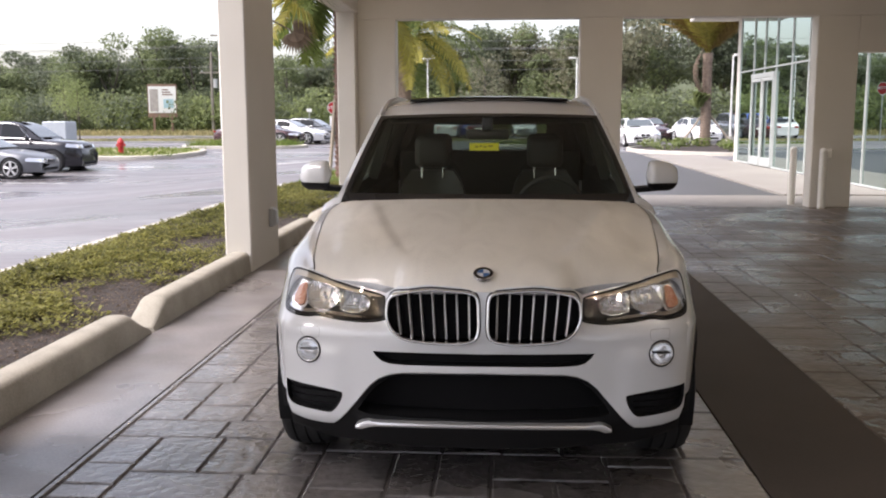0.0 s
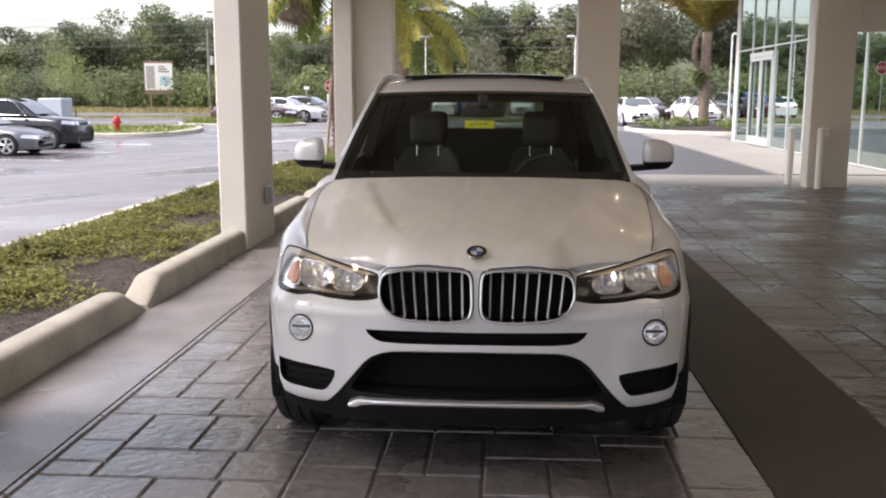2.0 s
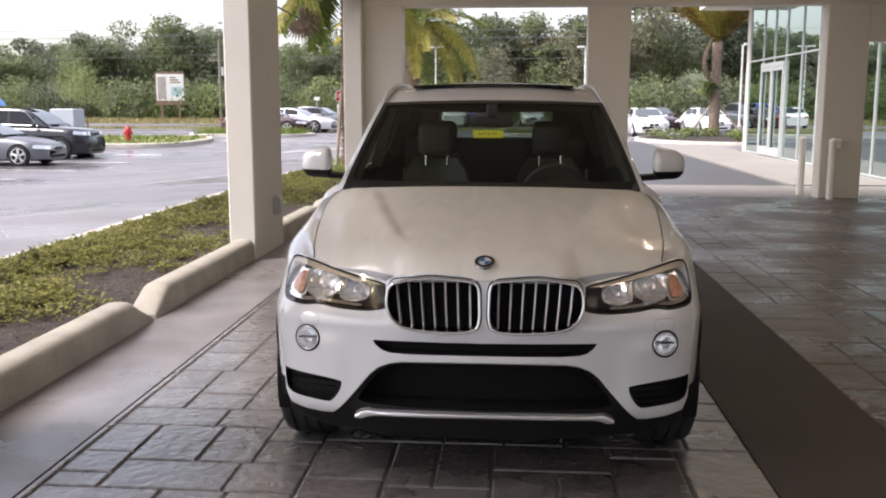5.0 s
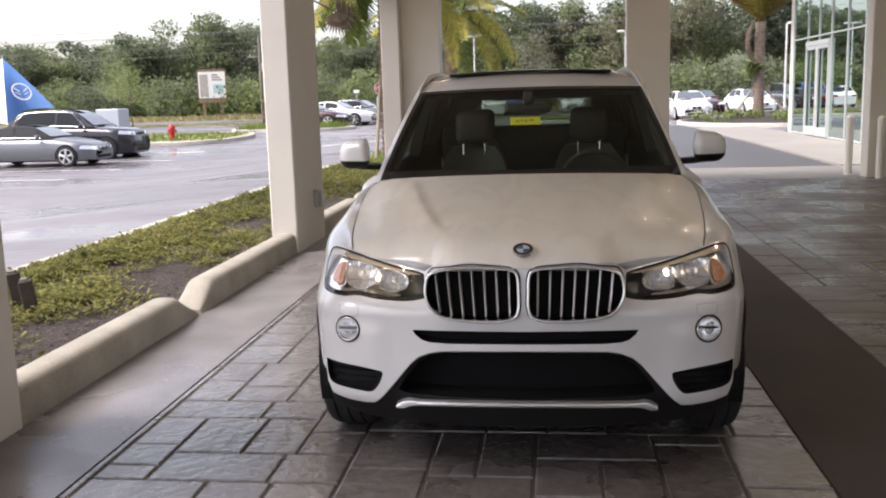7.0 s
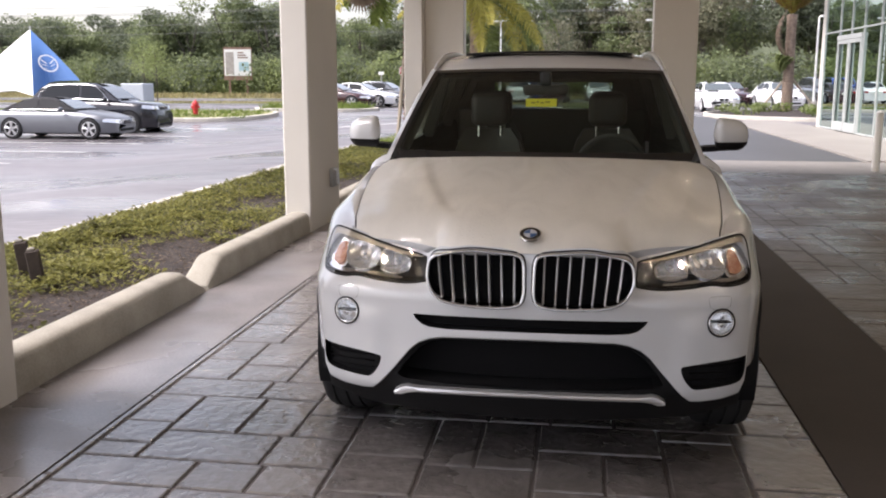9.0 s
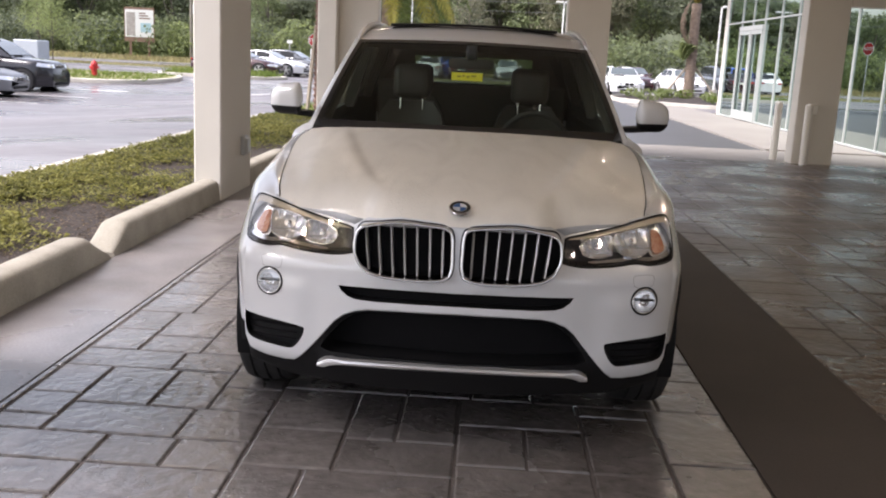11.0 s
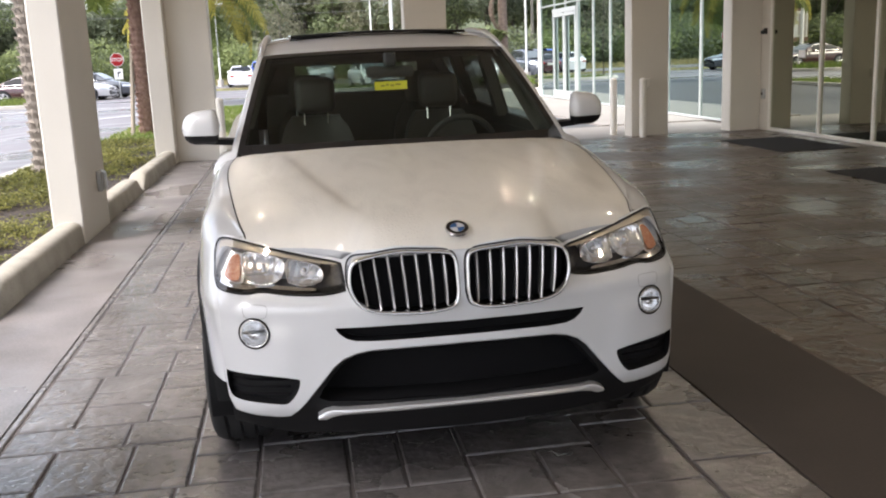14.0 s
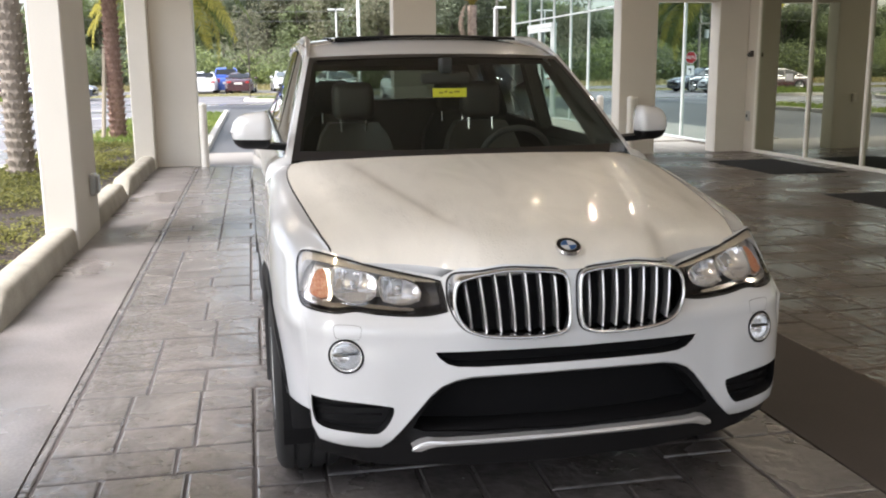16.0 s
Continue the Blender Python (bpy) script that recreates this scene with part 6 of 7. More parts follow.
def parked_car(paint, shape, m, label, group="parked cars"):
    """A parked car; its nose points along -y of its own frame."""
    t = thing("parked_car", label, "car", group, m)
    paint = CAR_PAINTS[paint]
    if shape == "suv":
        L, W, wheel, wz = 4.75, 0.95, (0.90, 3.75), 0.385
        deck = ((0.0, 0.82), (0.05, 0.95), (0.16, 1.01), (0.45, 1.06), (1.0, 1.11), (1.35, 1.13), (2.5, 1.16), (4.2, 1.2), (4.6, 1.12), (4.75, 0.9))
        top = ((1.3, 1.12), (2.05, 1.62), (2.5, 1.72), (3.4, 1.72), (4.15, 1.63), (4.62, 1.14))
        roof_half = 0.66
    elif shape == "coupe":
        L, W, wheel, wz = 4.80, 0.92, (0.90, 3.68), 0.34
        deck = ((0.0, 0.56), (0.07, 0.68), (0.35, 0.78), (1.0, 0.90), (1.45, 0.95), (2.5, 0.96), (3.8, 0.97), (4.5, 0.93), (4.8, 0.76))
        top = ((1.40, 0.95), (2.15, 1.31), (2.5, 1.37), (2.9, 1.37), (3.3, 1.30), (4.05, 0.98))
        roof_half = 0.58
    else:
        L, W, wheel, wz = 4.65, 0.91, (0.85, 3.65), 0.33
        deck = ((0.0, 0.58), (0.07, 0.72), (0.35, 0.80), (1.0, 0.93), (1.35, 0.98), (2.5, 1.0), (3.8, 1.02), (4.4, 1.0), (4.65, 0.8))
        top = ((1.30, 0.98), (2.0, 1.38), (2.4, 1.44), (3.0, 1.44), (3.5, 1.36), (4.1, 1.03))
        roof_half = 0.60

    def width(y):
        return W * (1 - 0.34 * step(0.75, 0.0, y) ** 1.6 - 0.22 * step(L - 0.6, L, y) ** 1.4)

    def lean(y, z):
        """The nose slopes back above and below the bumper."""
        return step(0.5, 0.0, y) * (0.34 * max(0.0, z - 0.62) + 0.25 * max(0.0, 0.40 - z))

    def row(y):
        w, d = width(y), smooth_table(deck, y)
        half = [(0, d), (w * 0.55, d - 0.005), (w * 0.82, d - 0.03), (w * 0.95, d - 0.10), (w, d - 0.22), (w, 0.52), (w * 0.985, 0.36), (w * 0.94, 0.22), (w * 0.6, 0.19)]
        return [(x, y + lean(y, z), z) for x, z in half] + [(-x, y + lean(y, z), z) for x, z in reversed(half[1:])]
    ys = [0.0, 0.03, 0.08, 0.16] + [0.25 + 0.1 * i for i in range(int((L - 0.5) / 0.1))] + [L - 0.2, L - 0.08, L - 0.02, L]
    bm = bmesh.new()
    loft(bm, [row(y) for y in ys], cap=True)
    body = part("body", bm, paint, t, smooth=40)
    part("underbody", boxed(-W * 0.72, W * 0.72, 0.3, L - 0.3, 0.17, 0.45), BLACK_PLASTIC, t)

    def cab(y, k):
        z = smooth_table(top, y)
        d = smooth_table(deck, y) - 0.01
        f = (z - d) / max(0.3, smooth_table(top, 2.5) - d)
        wl = W * 0.86
        wr = wl + (roof_half - wl) * min(1, max(0, f))
        return ((wl + 0.0) + (wr - wl) * k, d + (z - d) * k)
    y0, y1 = top[0][0], top[-1][0]
    cy = [y0 + (y1 - y0) * i / 28 for i in range(29)]
    bm = bmesh.new()
    rows = []
    for y in cy:
        half = [cab(y, k) for k in (1.0, 0.93, 0.8, 0.5, 0.2, 0.0)]
        z = smooth_table(top, y)
        half = [(0, z + 0.012 * (z - 1)), (half[0][0] * 0.7, z + 0.005)] + [(half[0][0] * 0.97, z - 0.015)] + half[1:]
        rows.append([(x, y, zz) for x, zz in half] + [(-x, y, zz) for x, zz in reversed(half[1:])])
    loft(bm, rows, closed=False)
    part("cabin", bm, SOFT_TOP if shape == "coupe" and paint is CAR_PAINTS["silver"] else paint, t, smooth=50)
    # windows stand a little proud of the cabin
    ya, yb = top[1][0], top[-2][0]
    for a, b, k0, name in ((y0 + 0.10, ya - 0.04, 0, "windshield"), (yb + 0.06, y1 - 0.08, 0, "rear_window")):
        bm = bmesh.new()
        loft(bm, [[(u * (cab(y, 1.0)[0] - 0.06), y + (-0.012 if name == "windshield" else 0.012), smooth_table(top, y) + 0.012) for u in (-1, -0.6, 0, 0.6, 1)] for y in [a + (b - a) * i / 5 for i in range(6)]], closed=False)
        part(name, bm, PALE_GLASS if name == "windshield" else CAR_GLASS, t, smooth=True)
    for s in (1, -1):
        for a, b in ((y0 + 0.55, 2.72), (2.80, y1 - 0.42)):
            bm = bmesh.new()
            loft(bm, [[(s * (cab(y, k)[0] + 0.012), y, cab(y, k)[1]) for y in [a + (b - a) * i / 6 for i in range(7)]] for k in (0.12, 0.5, 0.86)], closed=False)
            part("side_window", bm, CAR_GLASS, t, smooth=True)
        bm = bmesh.new()
        bent(bm, [(s * (cab(y, 0.06)[0] + 0.016), y, cab(y, 0.06)[1]) for y in (y0 + 0.4, 2.2, 3.0, y1 - 0.3)], [0.007] * 4, 5)
        if shape == "suv":
            bent(bm, [(s * (cab(y, k)[0] + 0.012), y, cab(y, k)[1]) for y, k in ((y0 + 0.40, 0.06), (y0 + 0.62, 0.60), (y0 + 0.86, 0.90), (2.4, 0.93), (3.2, 0.93), (3.9, 0.90), (y1 - 0.36, 0.60), (y1 - 0.30, 0.06))], [0.008] * 8, 5)
        part("window_trim", bm, CHROME, t)
        bm = bmesh.new()
        bmesh.ops.create_uvsphere(bm, u_segments=12, v_segments=8, radius=1, matrix=pose(s * (W + 0.07), y0 + 0.42, smooth_table(deck, y0) + 0.05) @ Matrix.Diagonal((0.12, 0.07, 0.075, 1)))
        part("door_mirror", bm, paint, t, smooth=True)
        hd = smooth_table(deck, 0.12)
        bm = bmesh.new()
        for f0, f1, z0, z1 in ((1.0, 0.97, hd - 0.17, hd - 0.11), (0.97, 0.92, hd - 0.11, hd - 0.05)):
            loft(bm, [[(s * 0.38, -0.014 + lean(0, z), z), (s * 0.50, -0.013 + lean(0, z), z)] + [(s * (width(yy) * fx + 0.014), yy + lean(yy, z), z + 0.10 * yy) for yy in (0.03, 0.08, 0.15, 0.24, 0.34, 0.44)] for fx, z in ((f0, z0), (f1, z1))], closed=False)
        part("headlight", bm, REFLECTOR, t)
        part("tail_lamp", boxed(min(s * 0.45, s * 0.72), max(s * 0.45, s * 0.72), L - 0.05, L + 0.012, 0.70, 0.82 if shape != "suv" else 0.98, 0.01), TAIL_RED, t)
        for wy in wheel:
            wh = thing("wheel", "", "")
            wh.parent = t
            wh.matrix_basis = pose(s * (W - 0.09), wy, wz)
            bm = bmesh.new()
            arc = [radians(-14 + 208 * i / 24) for i in range(25)]
            loft(bm, [[(s * (W + d), wy + r * math.cos(a), max(0.2, wz + r * math.sin(a))) for a in arc] for r, d in ((0.1, 0.004), (wz + 0.05, 0.004), (wz + 0.055, -0.03))], closed=False)
            part("wheel_arch", bm, BLACK_PLASTIC, body)
            bm = bmesh.new()
            loft(bm, [[(x, r * math.cos(2 * math.pi * i / 28), r * math.sin(2 * math.pi * i / 28)) for i in range(28)] for x, r in
                      ((-0.11, 0.23), (-0.11, wz - 0.03), (-0.08, wz), (0.08, wz), (0.11, wz - 0.03), (0.112, 0.24), (0.08, 0.235))])
            part("tyre", bm, TYRE, wh, smooth=40)
            rim = part("rim", tubed((-0.02, 0, 0), (0.02 if s > 0 else -0.06, 0, 0), 0.23, n=28), DARK_METAL, wh)
            for k in range(5):
                a = 2 * math.pi * k / 5 + 0.3
                for da in (-0.12, 0.12):
                    bm = bmesh.new()
                    tube(bm, (s * 0.095, 0.03 * math.cos(a), 0.03 * math.sin(a)), (s * 0.10, 0.235 * math.cos(a + da), 0.235 * math.sin(a + da)), 0.026, 0.02, 5)
                    part("spoke", bm, SATIN, rim)
            bm = bmesh.new()
            loft(bm, [[(s * x, r * math.cos(2 * math.pi * i / 28), r * math.sin(2 * math.pi * i / 28)) for i in range(28)] for x, r in ((0.09, 0.225), (0.115, 0.232), (0.113, 0.25))])
            part("rim_lip", bm, SATIN, rim)
    hd = smooth_table(deck, 0.05)
    part("lower_grille", boxed(-0.44, 0.44, 0.0 - 0.012, 0.10, 0.27, 0.36, 0.02), BLACK_PLASTIC, t)
    for s in (1, -1):
        part("kidney", boxed(min(s * 0.02, s * 0.22), max(s * 0.02, s * 0.22), -0.022 + lean(0, hd - 0.10), 0.08, hd - 0.15, hd - 0.03, 0.02), GLOSS_BLACK, t, "dark kidney grille")
    part("number_plate", boxed(-0.26, 0.26, L + 0.0, L + 0.02, 0.62, 0.74), WHITE_PAINT, t)
    return t


G = -0.06
parked_car("silver", "coupe", pose(-15.05, 29.9, -0.48, 0, 0, 90), "silver convertible with a closed black cloth top in a marked bay")
parked_car("black", "suv", pose(-15.3, 33.4, -0.48, 0, 0, 90) @ Matrix.Scale(1.06, 4), "black sport utility car parked in a marked bay")
parked_car("red", "coupe", pose(-11.0, 49.9, G, 0, 0, 82), "dark red sedan parked by the road")
parked_car("white", "coupe", pose(-10.1, 52.5, G, 0, 0, 82), "white sedan parked between two dark cars")
parked_car("grey", "sedan", pose(-9.4, 55.2, G, 0, 0, 82), "dark grey sedan parked by the road")
parked_car("white", "sedan", pose(7.0, 47.0, G, 0, 0, 4), "white sedan with dark kidney grille facing the drive")
parked_car("white", "sedan", pose(11.4, 52.5, G, 0, 0, 8), "white sedan parked behind the palm bed")
parked_car("red", "sedan", pose(9.2, 56.0, G, 0, 0, 10), "dark red sedan parked behind a white one")
parked_car("grey", "suv", pose(14.2, 54.5, G, 0, 0, 6), "grey utility car at the end of the row")
parked_car("white", "sedan", pose(4.2, 52.5, G, 0, 0, 10), "white sedan half hidden by the pier")
parked_car("white", "sedan", pose(-4.1, 70.0, G, 0, 0, 180), "white sedan seen from behind")
parked_car("blue", "suv", pose(-2.65, 72.0, G, 0, 0, 180), "bright blue utility car seen from behind")
parked_car("red", "coupe", pose(-1.5, 68.6, G, 0, 0, 176), "dark red sedan seen from behind")
parked_car("white", "sedan", pose(1.5, 69.0, G, 0, 0, 2), "white sedan with its nose to the drive")


# ---- street furniture ----
RED_PAINT = material("red_hydrant_paint", (0.50, 0.03, 0.03), 0.45, vary=0.1, scale=6)
STOP_RED = material("stop_sign_red", (0.55, 0.02, 0.025), 0.4, vary=0.04)
GALV = material("galvanised_steel", (0.45, 0.46, 0.46), 0.4, metal=0.6, vary=0.08)
POLE_WOOD = material("weathered_pole", (0.22, 0.20, 0.17), 0.9, vary=0.2, scale=4)
SIGN_WHITE = material("sign_white", (0.80, 0.80, 0.78), 0.5, vary=0.03)
SIGN_BLUE = material("sign_sky_blue", (0.40, 0.58, 0.64), 0.5, vary=0.05)
SIGN_GREY = material("sign_grey_picture", (0.30, 0.27, 0.25), 0.6, second=(0.50, 0.46, 0.43), scale=2.5, fine=9)
SIGN_BROWN = material("sign_brown", (0.24, 0.15, 0.11), 0.7, vary=0.15)
TENT_BLUE = material("blue_tent_cloth", (0.085, 0.20, 0.46), 0.6, vary=0.04, scale=0.5)
TENT_WHITE = material("white_tent_cloth", (0.80, 0.80, 0.80), 0.6, vary=0.03)


def hydrant(x, y):
    t = thing("fire_hydrant", "red fire hydrant on the grass island", "fire hydrant", "", pose(x, y, 0.06 + ground_z(x, y)) @ Matrix.Scale(0.9, 4))
    bm = bmesh.new()
    loft(bm, [[(r * math.cos(i * math.pi / 8), r * math.sin(i * math.pi / 8), z) for i in range(16)] for r, z in ((0.17, 0), (0.17, 0.05), (0.12, 0.06), (0.12, 0.5), (0.16, 0.52), (0.16, 0.57), (0.13, 0.66), (0.06, 0.73), (0.03, 0.78))], cap=True)
    part("barrel", bm, RED_PAINT, t, smooth=40)
    for a, b, r in (((-0.22, 0, 0.44), (0.22, 0, 0.44), 0.06), ((0, -0.24, 0.40), (0, 0, 0.40), 0.085)):
        part("nozzle", tubed(a, b, r, n=12), RED_PAINT, t)


hydrant(-16.45, 38.9)


def flat_text(body, size, mat, parent, m):
    cu = bpy.data.curves.new("writing", "FONT")
    cu.body, cu.size, cu.align_x, cu.align_y = body, size, "CENTER", "CENTER"
    cu.materials.append(mat)
    ob = new("writing", cu)
    ob.parent, ob.matrix_basis = parent, m
    return ob


def stop_sign(x, y, z, rz, arrow):
    t = thing("stop_sign", "red octagonal stop sign on a steel post", "traffic sign", "stop signs", pose(x, y, G, 0, 0, rz))
    part("post", tubed((0, 0.03, 0), (0, 0.03, z + 0.3), 0.03, n=8), GALV, t)
    for r, d, mt, nm in ((0.38, 0.0, SIGN_WHITE, "border"), (0.35, -0.004, STOP_RED, "face")):
        bm = bmesh.new()
        bm.faces.new([bm.verts.new((r * math.cos(math.pi / 8 + k * math.pi / 4), d, z + r * math.sin(math.pi / 8 + k * math.pi / 4))) for k in range(8)])
        bmesh.ops.solidify(bm, geom=bm.faces[:], thickness=0.003)
        part(nm, bm, mt, t)
    flat_text("STOP", 0.27, SIGN_WHITE, t, pose(0, -0.009, z, 90, 0, 0))
    if arrow:
        part("lower_plate", boxed(-0.23, 0.23, 0.0, 0.01, z - 1.05, z - 0.48), SIGN_WHITE, t)
        part("arrow_stem", boxed(-0.05, 0.0, -0.004, -0.001, z - 0.95, z - 0.68), DARK_METAL, t)
        part("arrow_head", boxed(-0.05, 0.13, -0.004, -0.001, z - 0.72, z - 0.64), DARK_METAL, t)


stop_sign(-10.0, 54.0, 2.05, 8, True)
stop_sign(-5.82, 54.0, 3.05, 62, False)


def street_sign(x, y, h):
    t = thing("street_sign", "small white sign board on a thin steel post", "sign", "", pose(x, y, G))
    part("post", tubed((0, 0, 0), (0, 0, h), 0.035, n=8), GALV, t)
    part("board", boxed(-0.17, 0.17, -0.03, 0.0, h - 0.20, h, 0.005), SIGN_WHITE, t)




def light_pole(x, y, h, heads=2, r=0.06):
    t = thing("light_pole", "pale steel car park light pole", "street lamp", "light poles", pose(x, y, G))
    part("pole", tubed((0, 0, 0), (0, 0, h), r, r * 0.8, 10), SIGN_WHITE, t)
    part("base", tubed((0, 0, 0), (0, 0, 0.5), r * 3.5, n=14), KERB, t)
    for s in ((-1, 1) if heads == 2 else (1,)):
        part("lamp_head", boxed(min(0.05 * s, 0.6 * s), max(0.05 * s, 0.6 * s), -0.15, 0.15, h - 0.02, h + 0.08, 0.02), SIGN_WHITE, t)


street_sign(-12.7, 60.0, 2.05)
light_pole(-5.8, 70, 5.75)
light_pole(5.25, 70, 5.75)
light_pole(5.5, 58, 9.5, 2, 0.10)
light_pole(11.6, 49, 4.6, 1)
light_pole(-18.45, 60, 9.5, 2, 0.13)


def utility_pole(x, y, h):
    t = thing("utility_pole", "weathered wooden utility pole with a crossarm", "utility pole", "utility poles", pose(x, y, -0.03))
    part("pole", tubed((0, 0, 0), (0, 0, h), 0.17, 0.11, 10), POLE_WOOD, t)
    part("crossarm", boxed(-1.1, 1.1, -0.06, 0.06, h - 1.9, h - 1.77), POLE_WOOD, t)
    part("transformer", tubed((0.35, 0, h - 3.2), (0.35, 0, h - 2.4), 0.22, n=12), GALV, t)
    for s in (-1, 0, 1):
        part("insulator", tubed((s * 0.9, 0, h - 1.77), (s * 0.9, 0, h - 1.6), 0.05, n=6), GALV, t)


for x in (-75, -26.7, -25.6, 21, 69):
    utility_pole(x, 84, 7.3 if x == -26.7 else 10.6)
CABLE = material("grey_cable", (0.20, 0.20, 0.20), 0.7)
for k, (dy, z) in enumerate(((-0.9, 8.5), (0, 7.9), (0.9, 7.8), (0, 6.8), (0.2, 6.0))):
    bm = bmesh.new()
    pts = []
    for i in range(73):
        x = -123 + 240 * i / 72
        sag = ((x + 75) % 48) / 48
        pts.append((x, 84 + 0.3 * dy, z - 2.0 * sag * (1 - sag) * 0.9))
    bent(bm, pts, [0.015] * len(pts), 5)
    tagged(part("power_cable", bm, CABLE), "grey overhead power cable between utility poles", "cable", "overhead cables")


def billboard(x, y):
    t = thing("billboard", "white roadside billboard with a brown picture and blue panel", "billboard", "", pose(x, y, -0.03, 0, 0, 12))
    for s in (-0.8, 0.8):
        part("post", boxed(s - 0.09, s + 0.09, 0.02, 0.2, 0, 4.4), SIGN_BROWN, t)
    part("frame", boxed(-1.3, 1.3, -0.02, 0.06, 1.45, 4.45), SIGN_BROWN, t)
    part("panel", boxed(-1.22, 1.22, -0.05, -0.02, 1.85, 4.25), SIGN_WHITE, t)
    part("picture", boxed(-1.1, -0.35, -0.06, -0.05, 2.0, 4.0), SIGN_GREY, t)
    part("blue_panel", boxed(0.1, 1.0, -0.06, -0.05, 2.3, 3.1), SIGN_BLUE, t)
    for k in range(3):
        part("writing_bar", boxed(0.0, 0.95 - 0.2 * k, -0.06, -0.05, 3.45 + 0.22 * k, 3.56 + 0.22 * k), SIGN_BROWN, t)


billboard(-31.4, 84)


TRAILER_GREY = material("pale_blue_grey_panel", (0.48, 0.52, 0.56), 0.5, vary=0.06)


def trailer(x, y):
    t = thing("trailer", "small white box trailer parked on the grass", "trailer", "", pose(x, y, 0))
    part("box", boxed(-0.62, 0.62, -0.6, 0.6, 0.25, 1.28, 0.04), TRAILER_GREY, t)
    part("axle", tubed((-0.5, -0.62, 0.18), (-0.5, 0.62, 0.18), 0.22, n=14), TYRE, t)


trailer(-22.6, 46)


def tent(x, y):
    """A star-shaped promotion tent, one blue side with a round white badge."""
    t = thing("promotion_tent", "blue and white peaked promotion tent with a round badge", "tent", "", pose(x, y, 0))
    n = 10
    legs = [(2.0, -3.4), (4.2, -0.8), (-1.5, 3.5), (-4.0, -1.5)]
    lift = (0.12, 0.29, 0.2, 0.1)
    for k in range(4):
        (ax, ay), (bx, by) = legs[k], legs[(k + 1) % 4]
        bm = bmesh.new()
        rows = []
        for i in range(n + 1):
            row = []
            for j in range(9):
                u = j / 8
                v0 = lift[k] + (lift[(k + 1) % 4] - lift[k]) * u
                v = v0 + (1 - v0) * i / n
                draw = (1 - v) * (1 - 0.5 * math.sin(math.pi * u) * (1 - v))
                row.append(((ax + (bx - ax) * u) * draw, (ay + (by - ay) * u) * draw, 4.1 * v ** 0.85 + 0.3 * math.sin(math.pi * u) * (1 - v)))
            rows.append(row)
        loft(bm, rows, closed=False)
        part("cloth_panel", bm, TENT_BLUE if k % 2 == 0 else TENT_WHITE, t)
    part("mast", tubed((0, 0, 0), (0, 0, 4.25), 0.05, n=8), GALV, t)
    m = pose(1.52, -1.04, 2.30, 60, 0, 56)
    for r0, r1, d in ((0.52, 0.44, 0.0), ):
        bm = bmesh.new()
        loft(bm, [[m @ Vector((r * math.cos(2 * math.pi * i / 28), r * math.sin(2 * math.pi * i / 28), 0.02)) for i in range(28)] for r in (r0, r1)])
        part("badge_ring", bm, TENT_WHITE, t)
    for k in range(3):
        bm = bmesh.new()
        for s in (-1, 1):
            a, b = (s * 0.30, 0.22 - 0.26 * k), (s * 0.05, -0.02 - 0.16 * k)
            bm.faces.new([bm.verts.new(m @ Vector((px, py, 0.02))) for px, py in ((a[0], a[1]), (b[0], b[1]), (b[0] + s * 0.09, b[1]), (a[0] + s * 0.08, a[1]))])
        part("badge_bar", bm, TENT_WHITE, t)


tent(-28.97, 47)


# ---- small fixtures ----
def outlet_box(x, y, z):
    t = thing("outlet_box", "grey weatherproof outlet box on the column", "outlet")
    part("back_box", boxed(x, x + 0.05, y - 0.07, y + 0.07, z - 0.10, z + 0.10, 0.01), GALV, t)
    part("cover", boxed(x + 0.045, x + 0.075, y - 0.06, y + 0.06, z - 0.085, z + 0.085, 0.012), GALV, t)


outlet_box(-2.52, 9.78, 0.47)
t = thing("switch_box", "small pale switch box on the pier", "switch")
part("back_box", boxed(5.36, 5.46, 15.91, 15.952, 0.82, 0.98, 0.008), WHITE_PAINT, t)
part("cover", boxed(5.37, 5.45, 15.89, 15.912, 0.83, 0.97, 0.01), WHITE_PAINT, t)


def security_camera(x, y, z):
    t = thing("security_camera", "small black security camera on the wall", "camera")
    part("bracket", boxed(x - 0.03, x, y - 0.04, y + 0.04, z - 0.05, z + 0.05), DARK_METAL, t)
    part("housing", tubed((x - 0.11, y - 0.08, z - 0.02), (x - 0.02, y, z), 0.036, n=10), DARK_METAL, t)
    part("lens", tubed((x - 0.118, y - 0.086, z - 0.021), (x - 0.108, y - 0.079, z - 0.02), 0.026, n=10), GLOSS_BLACK, t)


security_camera(7.5, 15.80, 1.69)
t = thing("door_button", "small steel door opener button box", "button")
part("box", boxed(7.46, 7.502, 15.76, 15.86, 0.54, 0.71, 0.006), GALV, t)
part("button", boxed(7.45, 7.462, 15.785, 15.835, 0.60, 0.65, 0.004), DARK_METAL, t)
t = thing("access_sticker", "small square sign stuck on the glass", "sign")
part("plate", boxed(7.508, 7.516, 14.53, 14.74, 1.24, 1.355), SIGN_WHITE, t)
STAKE = material("rotten_dark_stake", (0.05, 0.037, 0.03), 0.9, vary=0.3, scale=12)
for sx, sy, h in ((-3.72, 6.2, 0.27), (-3.9, 6.35, 0.3)):
    t = thing("wooden_stake", "short weathered wooden stake in the mulch", "stake", "stakes in the bed", pose(sx, sy, 0.03, 4, -6, 20))
    part("shaft", boxed(-0.045, 0.045, -0.03, 0.03, 0, h, 0.006), STAKE, t)
    part("split_top", boxed(-0.03, 0.02, -0.02, 0.02, h, h + 0.02, 0.004), POLE_WOOD, t)


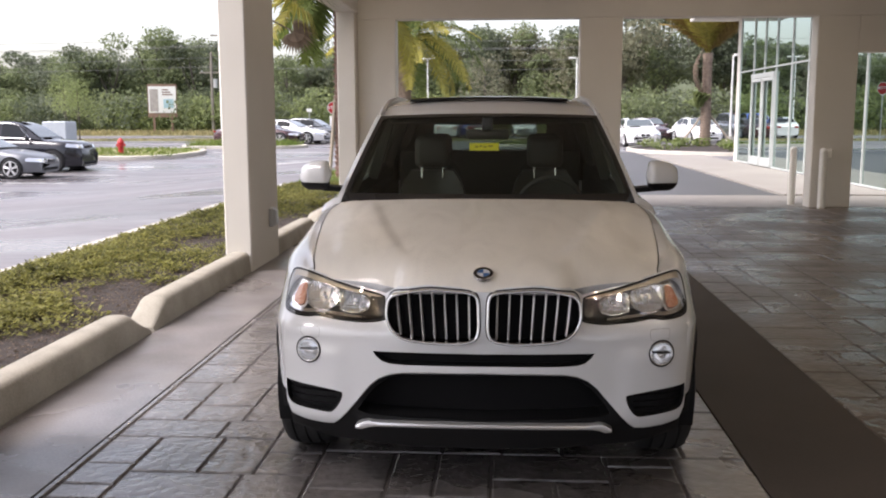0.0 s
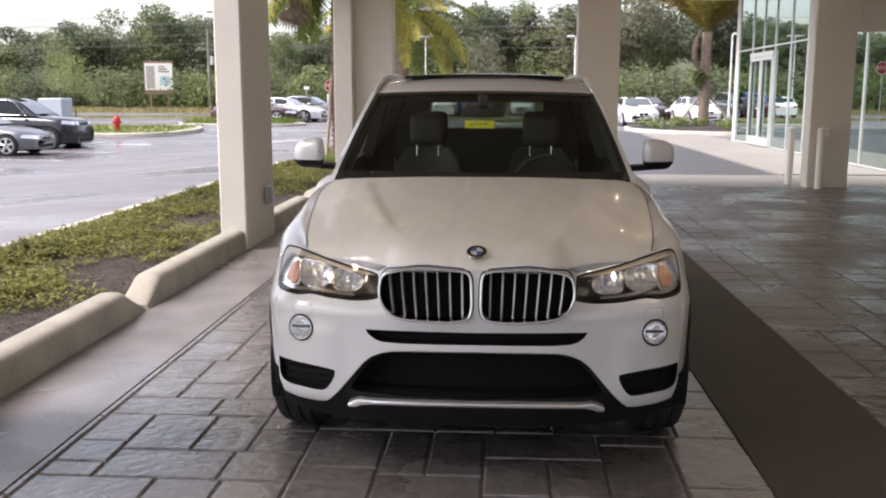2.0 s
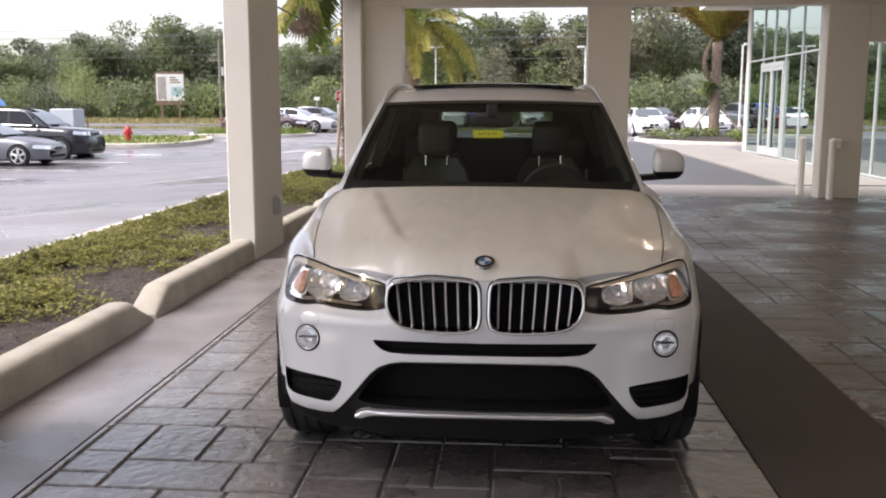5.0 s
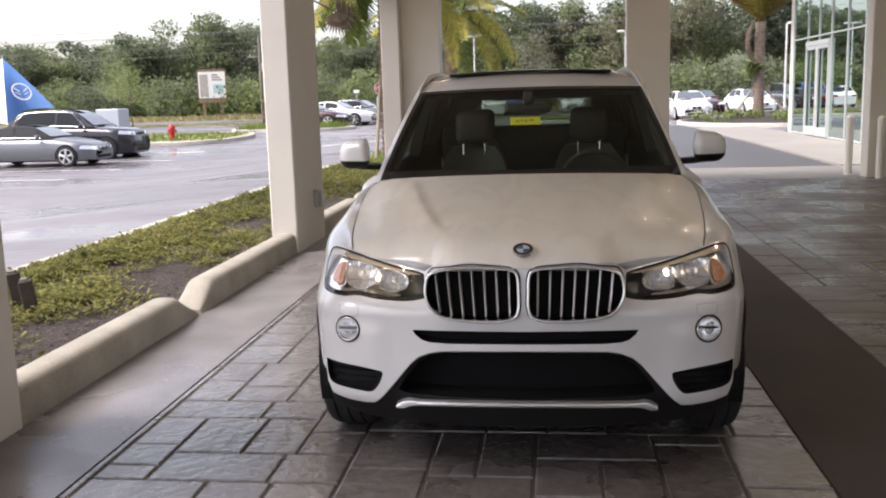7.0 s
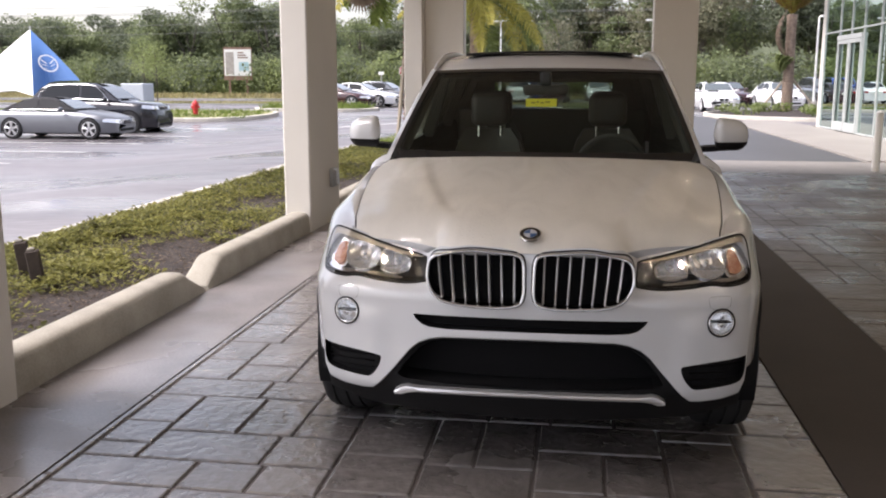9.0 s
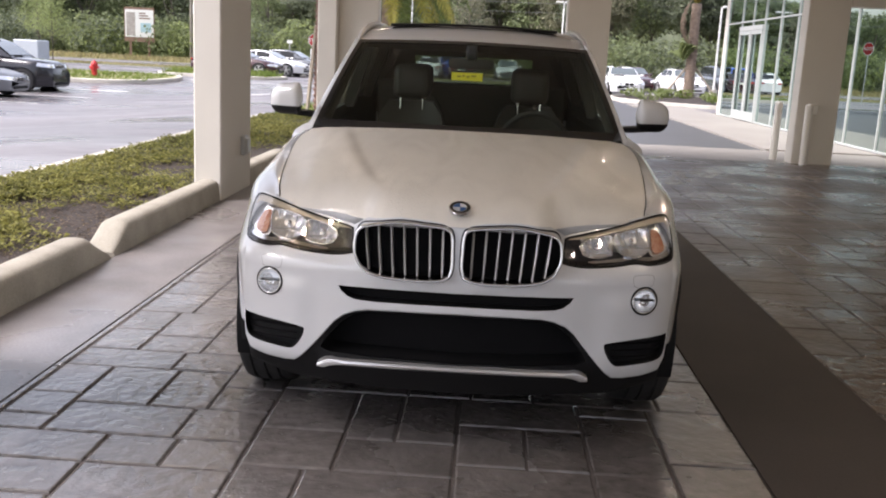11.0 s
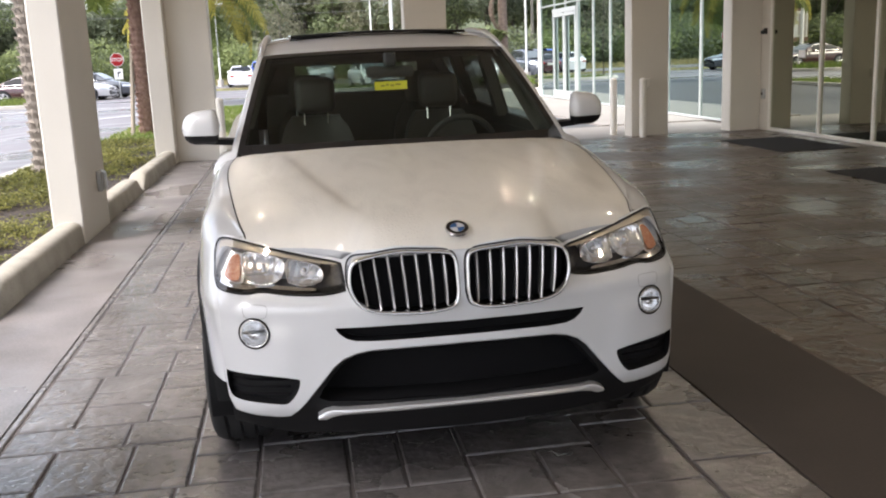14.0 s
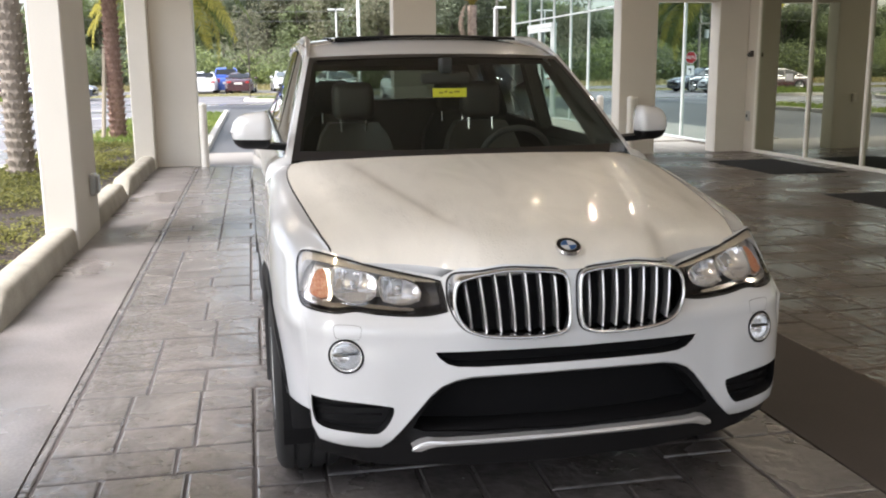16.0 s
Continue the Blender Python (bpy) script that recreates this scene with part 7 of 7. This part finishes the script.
# ---- paving stones ----
NEAR_STONES = [
    (-1.92, -1.65, 3.50, 3.65), (-1.92, -1.65, 3.65, 3.89), (-1.65, -1.13, 3.50, 3.80), (-1.13, -0.83, 3.50, 3.80),
    (-1.92, -1.65, 3.89, 4.24), (-1.65, -1.34, 3.80, 4.24), (-1.34, -1.09, 3.80, 4.24), (-1.09, -0.83, 3.80, 4.06), (-1.09, -0.83, 4.06, 4.24),
    (-1.92, -1.39, 4.24, 4.49), (-1.39, -1.09, 4.24, 4.49), (-1.09, -0.83, 4.24, 4.60),
    (-1.92, -1.64, 4.49, 4.82), (-1.64, -1.33, 4.49, 4.74), (-1.33, -1.09, 4.49, 4.90), (-1.92, -1.64, 4.82, 5.16), (-1.64, -1.33, 4.74, 5.16), (-1.33, -1.09, 4.90, 5.16), (-1.09, -0.83, 4.60, 5.16),
    (-1.92, -1.58, 5.16, 5.55), (-1.58, -1.32, 5.16, 5.50), (-1.32, -0.83, 5.16, 5.50), (-1.92, -1.58, 5.55, 5.85), (-1.58, -1.05, 5.50, 5.70), (-1.05, -0.83, 5.50, 5.85),
    (-1.92, -1.58, 5.85, 6.10), (-1.58, -1.30, 5.70, 6.10), (-1.30, -1.05, 5.70, 6.10), (-1.05, -0.83, 5.85, 6.45), (-1.92, -1.30, 6.10, 6.45), (-1.30, -1.05, 6.10, 6.45)]

FRONT_STONES = [
    (-0.83, -0.59, 3.00, 3.31), (-0.59, -0.05, 3.00, 3.31), (-0.83, -0.49, 3.31, 3.66), (-0.49, -0.05, 3.31, 3.60), (-0.83, -0.49, 3.66, 4.10), (-0.49, -0.29, 3.60, 4.10), (-0.29, -0.05, 3.60, 4.10),
    (-0.05, 0.46, 3.00, 3.09), (-0.05, 0.46, 3.09, 3.42), (-0.05, 0.22, 3.42, 3.80), (0.22, 0.46, 3.42, 3.80), (-0.05, 0.46, 3.80, 4.10), (0.46, 0.76, 3.00, 3.42), (0.46, 0.76, 3.42, 3.98),
    (0.46, 0.76, 3.98, 4.10), (0.76, 1.10, 3.00, 3.55), (0.76, 1.10, 3.55, 4.10)]


def pack(x0, x1, y0, y1, ux, uy, seed):
    """Random ashlar: rectangles of a few sizes fitted on a unit grid."""
    r = random.Random(seed)
    nx, ny = round((x1 - x0) / ux), round((y1 - y0) / uy)
    ux, uy = (x1 - x0) / nx, (y1 - y0) / ny
    taken = [[False] * nx for _ in range(ny)]
    out = []
    sizes = [(1, 2), (1, 3), (2, 2), (1, 2), (1, 3), (2, 3), (1, 2), (2, 2)]
    for j in range(ny):
        for i in range(nx):
            if taken[j][i]:
                continue
            opts = sizes[:]
            r.shuffle(opts)
            for w, h in opts + [(1, 1)]:
                if i + w <= nx and j + h <= ny and not any(taken[b][a] for a in range(i, i + w) for b in range(j, j + h)):
                    break
            for a in range(i, i + w):
                for b in range(j, j + h):
                    taken[b][a] = True
            out.append((x0 + i * ux, x0 + (i + w) * ux, y0 + j * uy, y0 + (j + h) * uy))
    return out


stone_meshes = {}


def stone_shape(w, d):
    """Vertices and faces of one stone with a softly worn rim."""
    g = 0.006
    a, b = w / 2 - g, d / 2 - g
    c = 0.004
    vs = [(-a, -b, -0.008), (a, -b, -0.008), (a, b, -0.008), (-a, b, -0.008), (-a + c * 0.4, -b + c * 0.4, -0.003), (a - c * 0.4, -b + c * 0.4, -0.003), (a - c * 0.4, b - c * 0.4, -0.003), (-a + c * 0.4, b - c * 0.4, -0.004),
          (-a + 2 * c, -b + 2 * c, 0), (a - 2 * c, -b + 2 * c, 0), (a - 2 * c, b - 2 * c, 0), (-a + 2 * c, b - 2 * c, 0)]
    fs = [(8, 9, 10, 11)]
    for q in (0, 4):
        for k in range(4):
            fs.append((q + k, q + (k + 1) % 4, q + 4 + (k + 1) % 4, q + 4 + k))
    return vs, fs


def lay(stones, floor, near, mat):
    rest_v, rest_f = [], []
    count = 0
    stones = sorted(stones, key=lambda s: abs((s[2] + s[3]) / 2 - near))
    rr = random.Random(3)
    for x0, x1, y0, y1 in stones:
        w, d = round(x1 - x0, 3), round(y1 - y0, 3)
        cx, cy, dz = (x0 + x1) / 2, (y0 + y1) / 2, rr.uniform(-0.0015, 0.0015)
        if count < 295:
            if (w, d, mat.name) not in stone_meshes:
                vs, fs = stone_shape(w, d)
                me = bpy.data.meshes.new("paving_stone")
                me.from_pydata(vs, [], fs)
                me.materials.append(mat)
                stone_meshes[(w, d, mat.name)] = me
            ob = new("paving_stone", stone_meshes[(w, d, mat.name)])
            ob.parent = floor
            ob.matrix_basis = pose(cx, cy, dz, rr.uniform(-0.15, 0.15), rr.uniform(-0.15, 0.15))
            count += 1
        else:
            vs, fs = stone_shape(w, d)
            i = len(rest_v)
            rest_v += [(cx + v[0], cy + v[1], dz + v[2]) for v in vs]
            rest_f += [tuple(i + k for k in f) for f in fs]
    if rest_v:
        tagged(from_arrays("paving_stones", rest_v, rest_f, mat, floor), kind="stuff")


left = NEAR_STONES + FRONT_STONES
left += pack(-1.92, -0.83, Y0, 3.50, 0.2725, 0.125, 1) + pack(-1.92, -0.83, 6.45, Y1, 0.2725, 0.15, 2) + pack(-0.83, 1.10, Y0, 3.00, 0.2757, 0.135, 3) + pack(-0.83, 1.10, 4.10, Y1, 0.2757, 0.135, 6)
# a narrow border row beside the concrete band
left = [(-1.884 if x0 < -1.9 else x0, x1, y0, y1) for x0, x1, y0, y1 in left]
left += [(-1.934, -1.886, y, y + 0.9) for y in [0.6 + 0.9 * i for i in range(17)]]
lay(left, floor_left, 4.5, PAVER)
lay(pack(1.82, 7.50, Y0, Y1, 0.29, 0.17, 4), floor_right, 9.0, PAVER_SHADED)
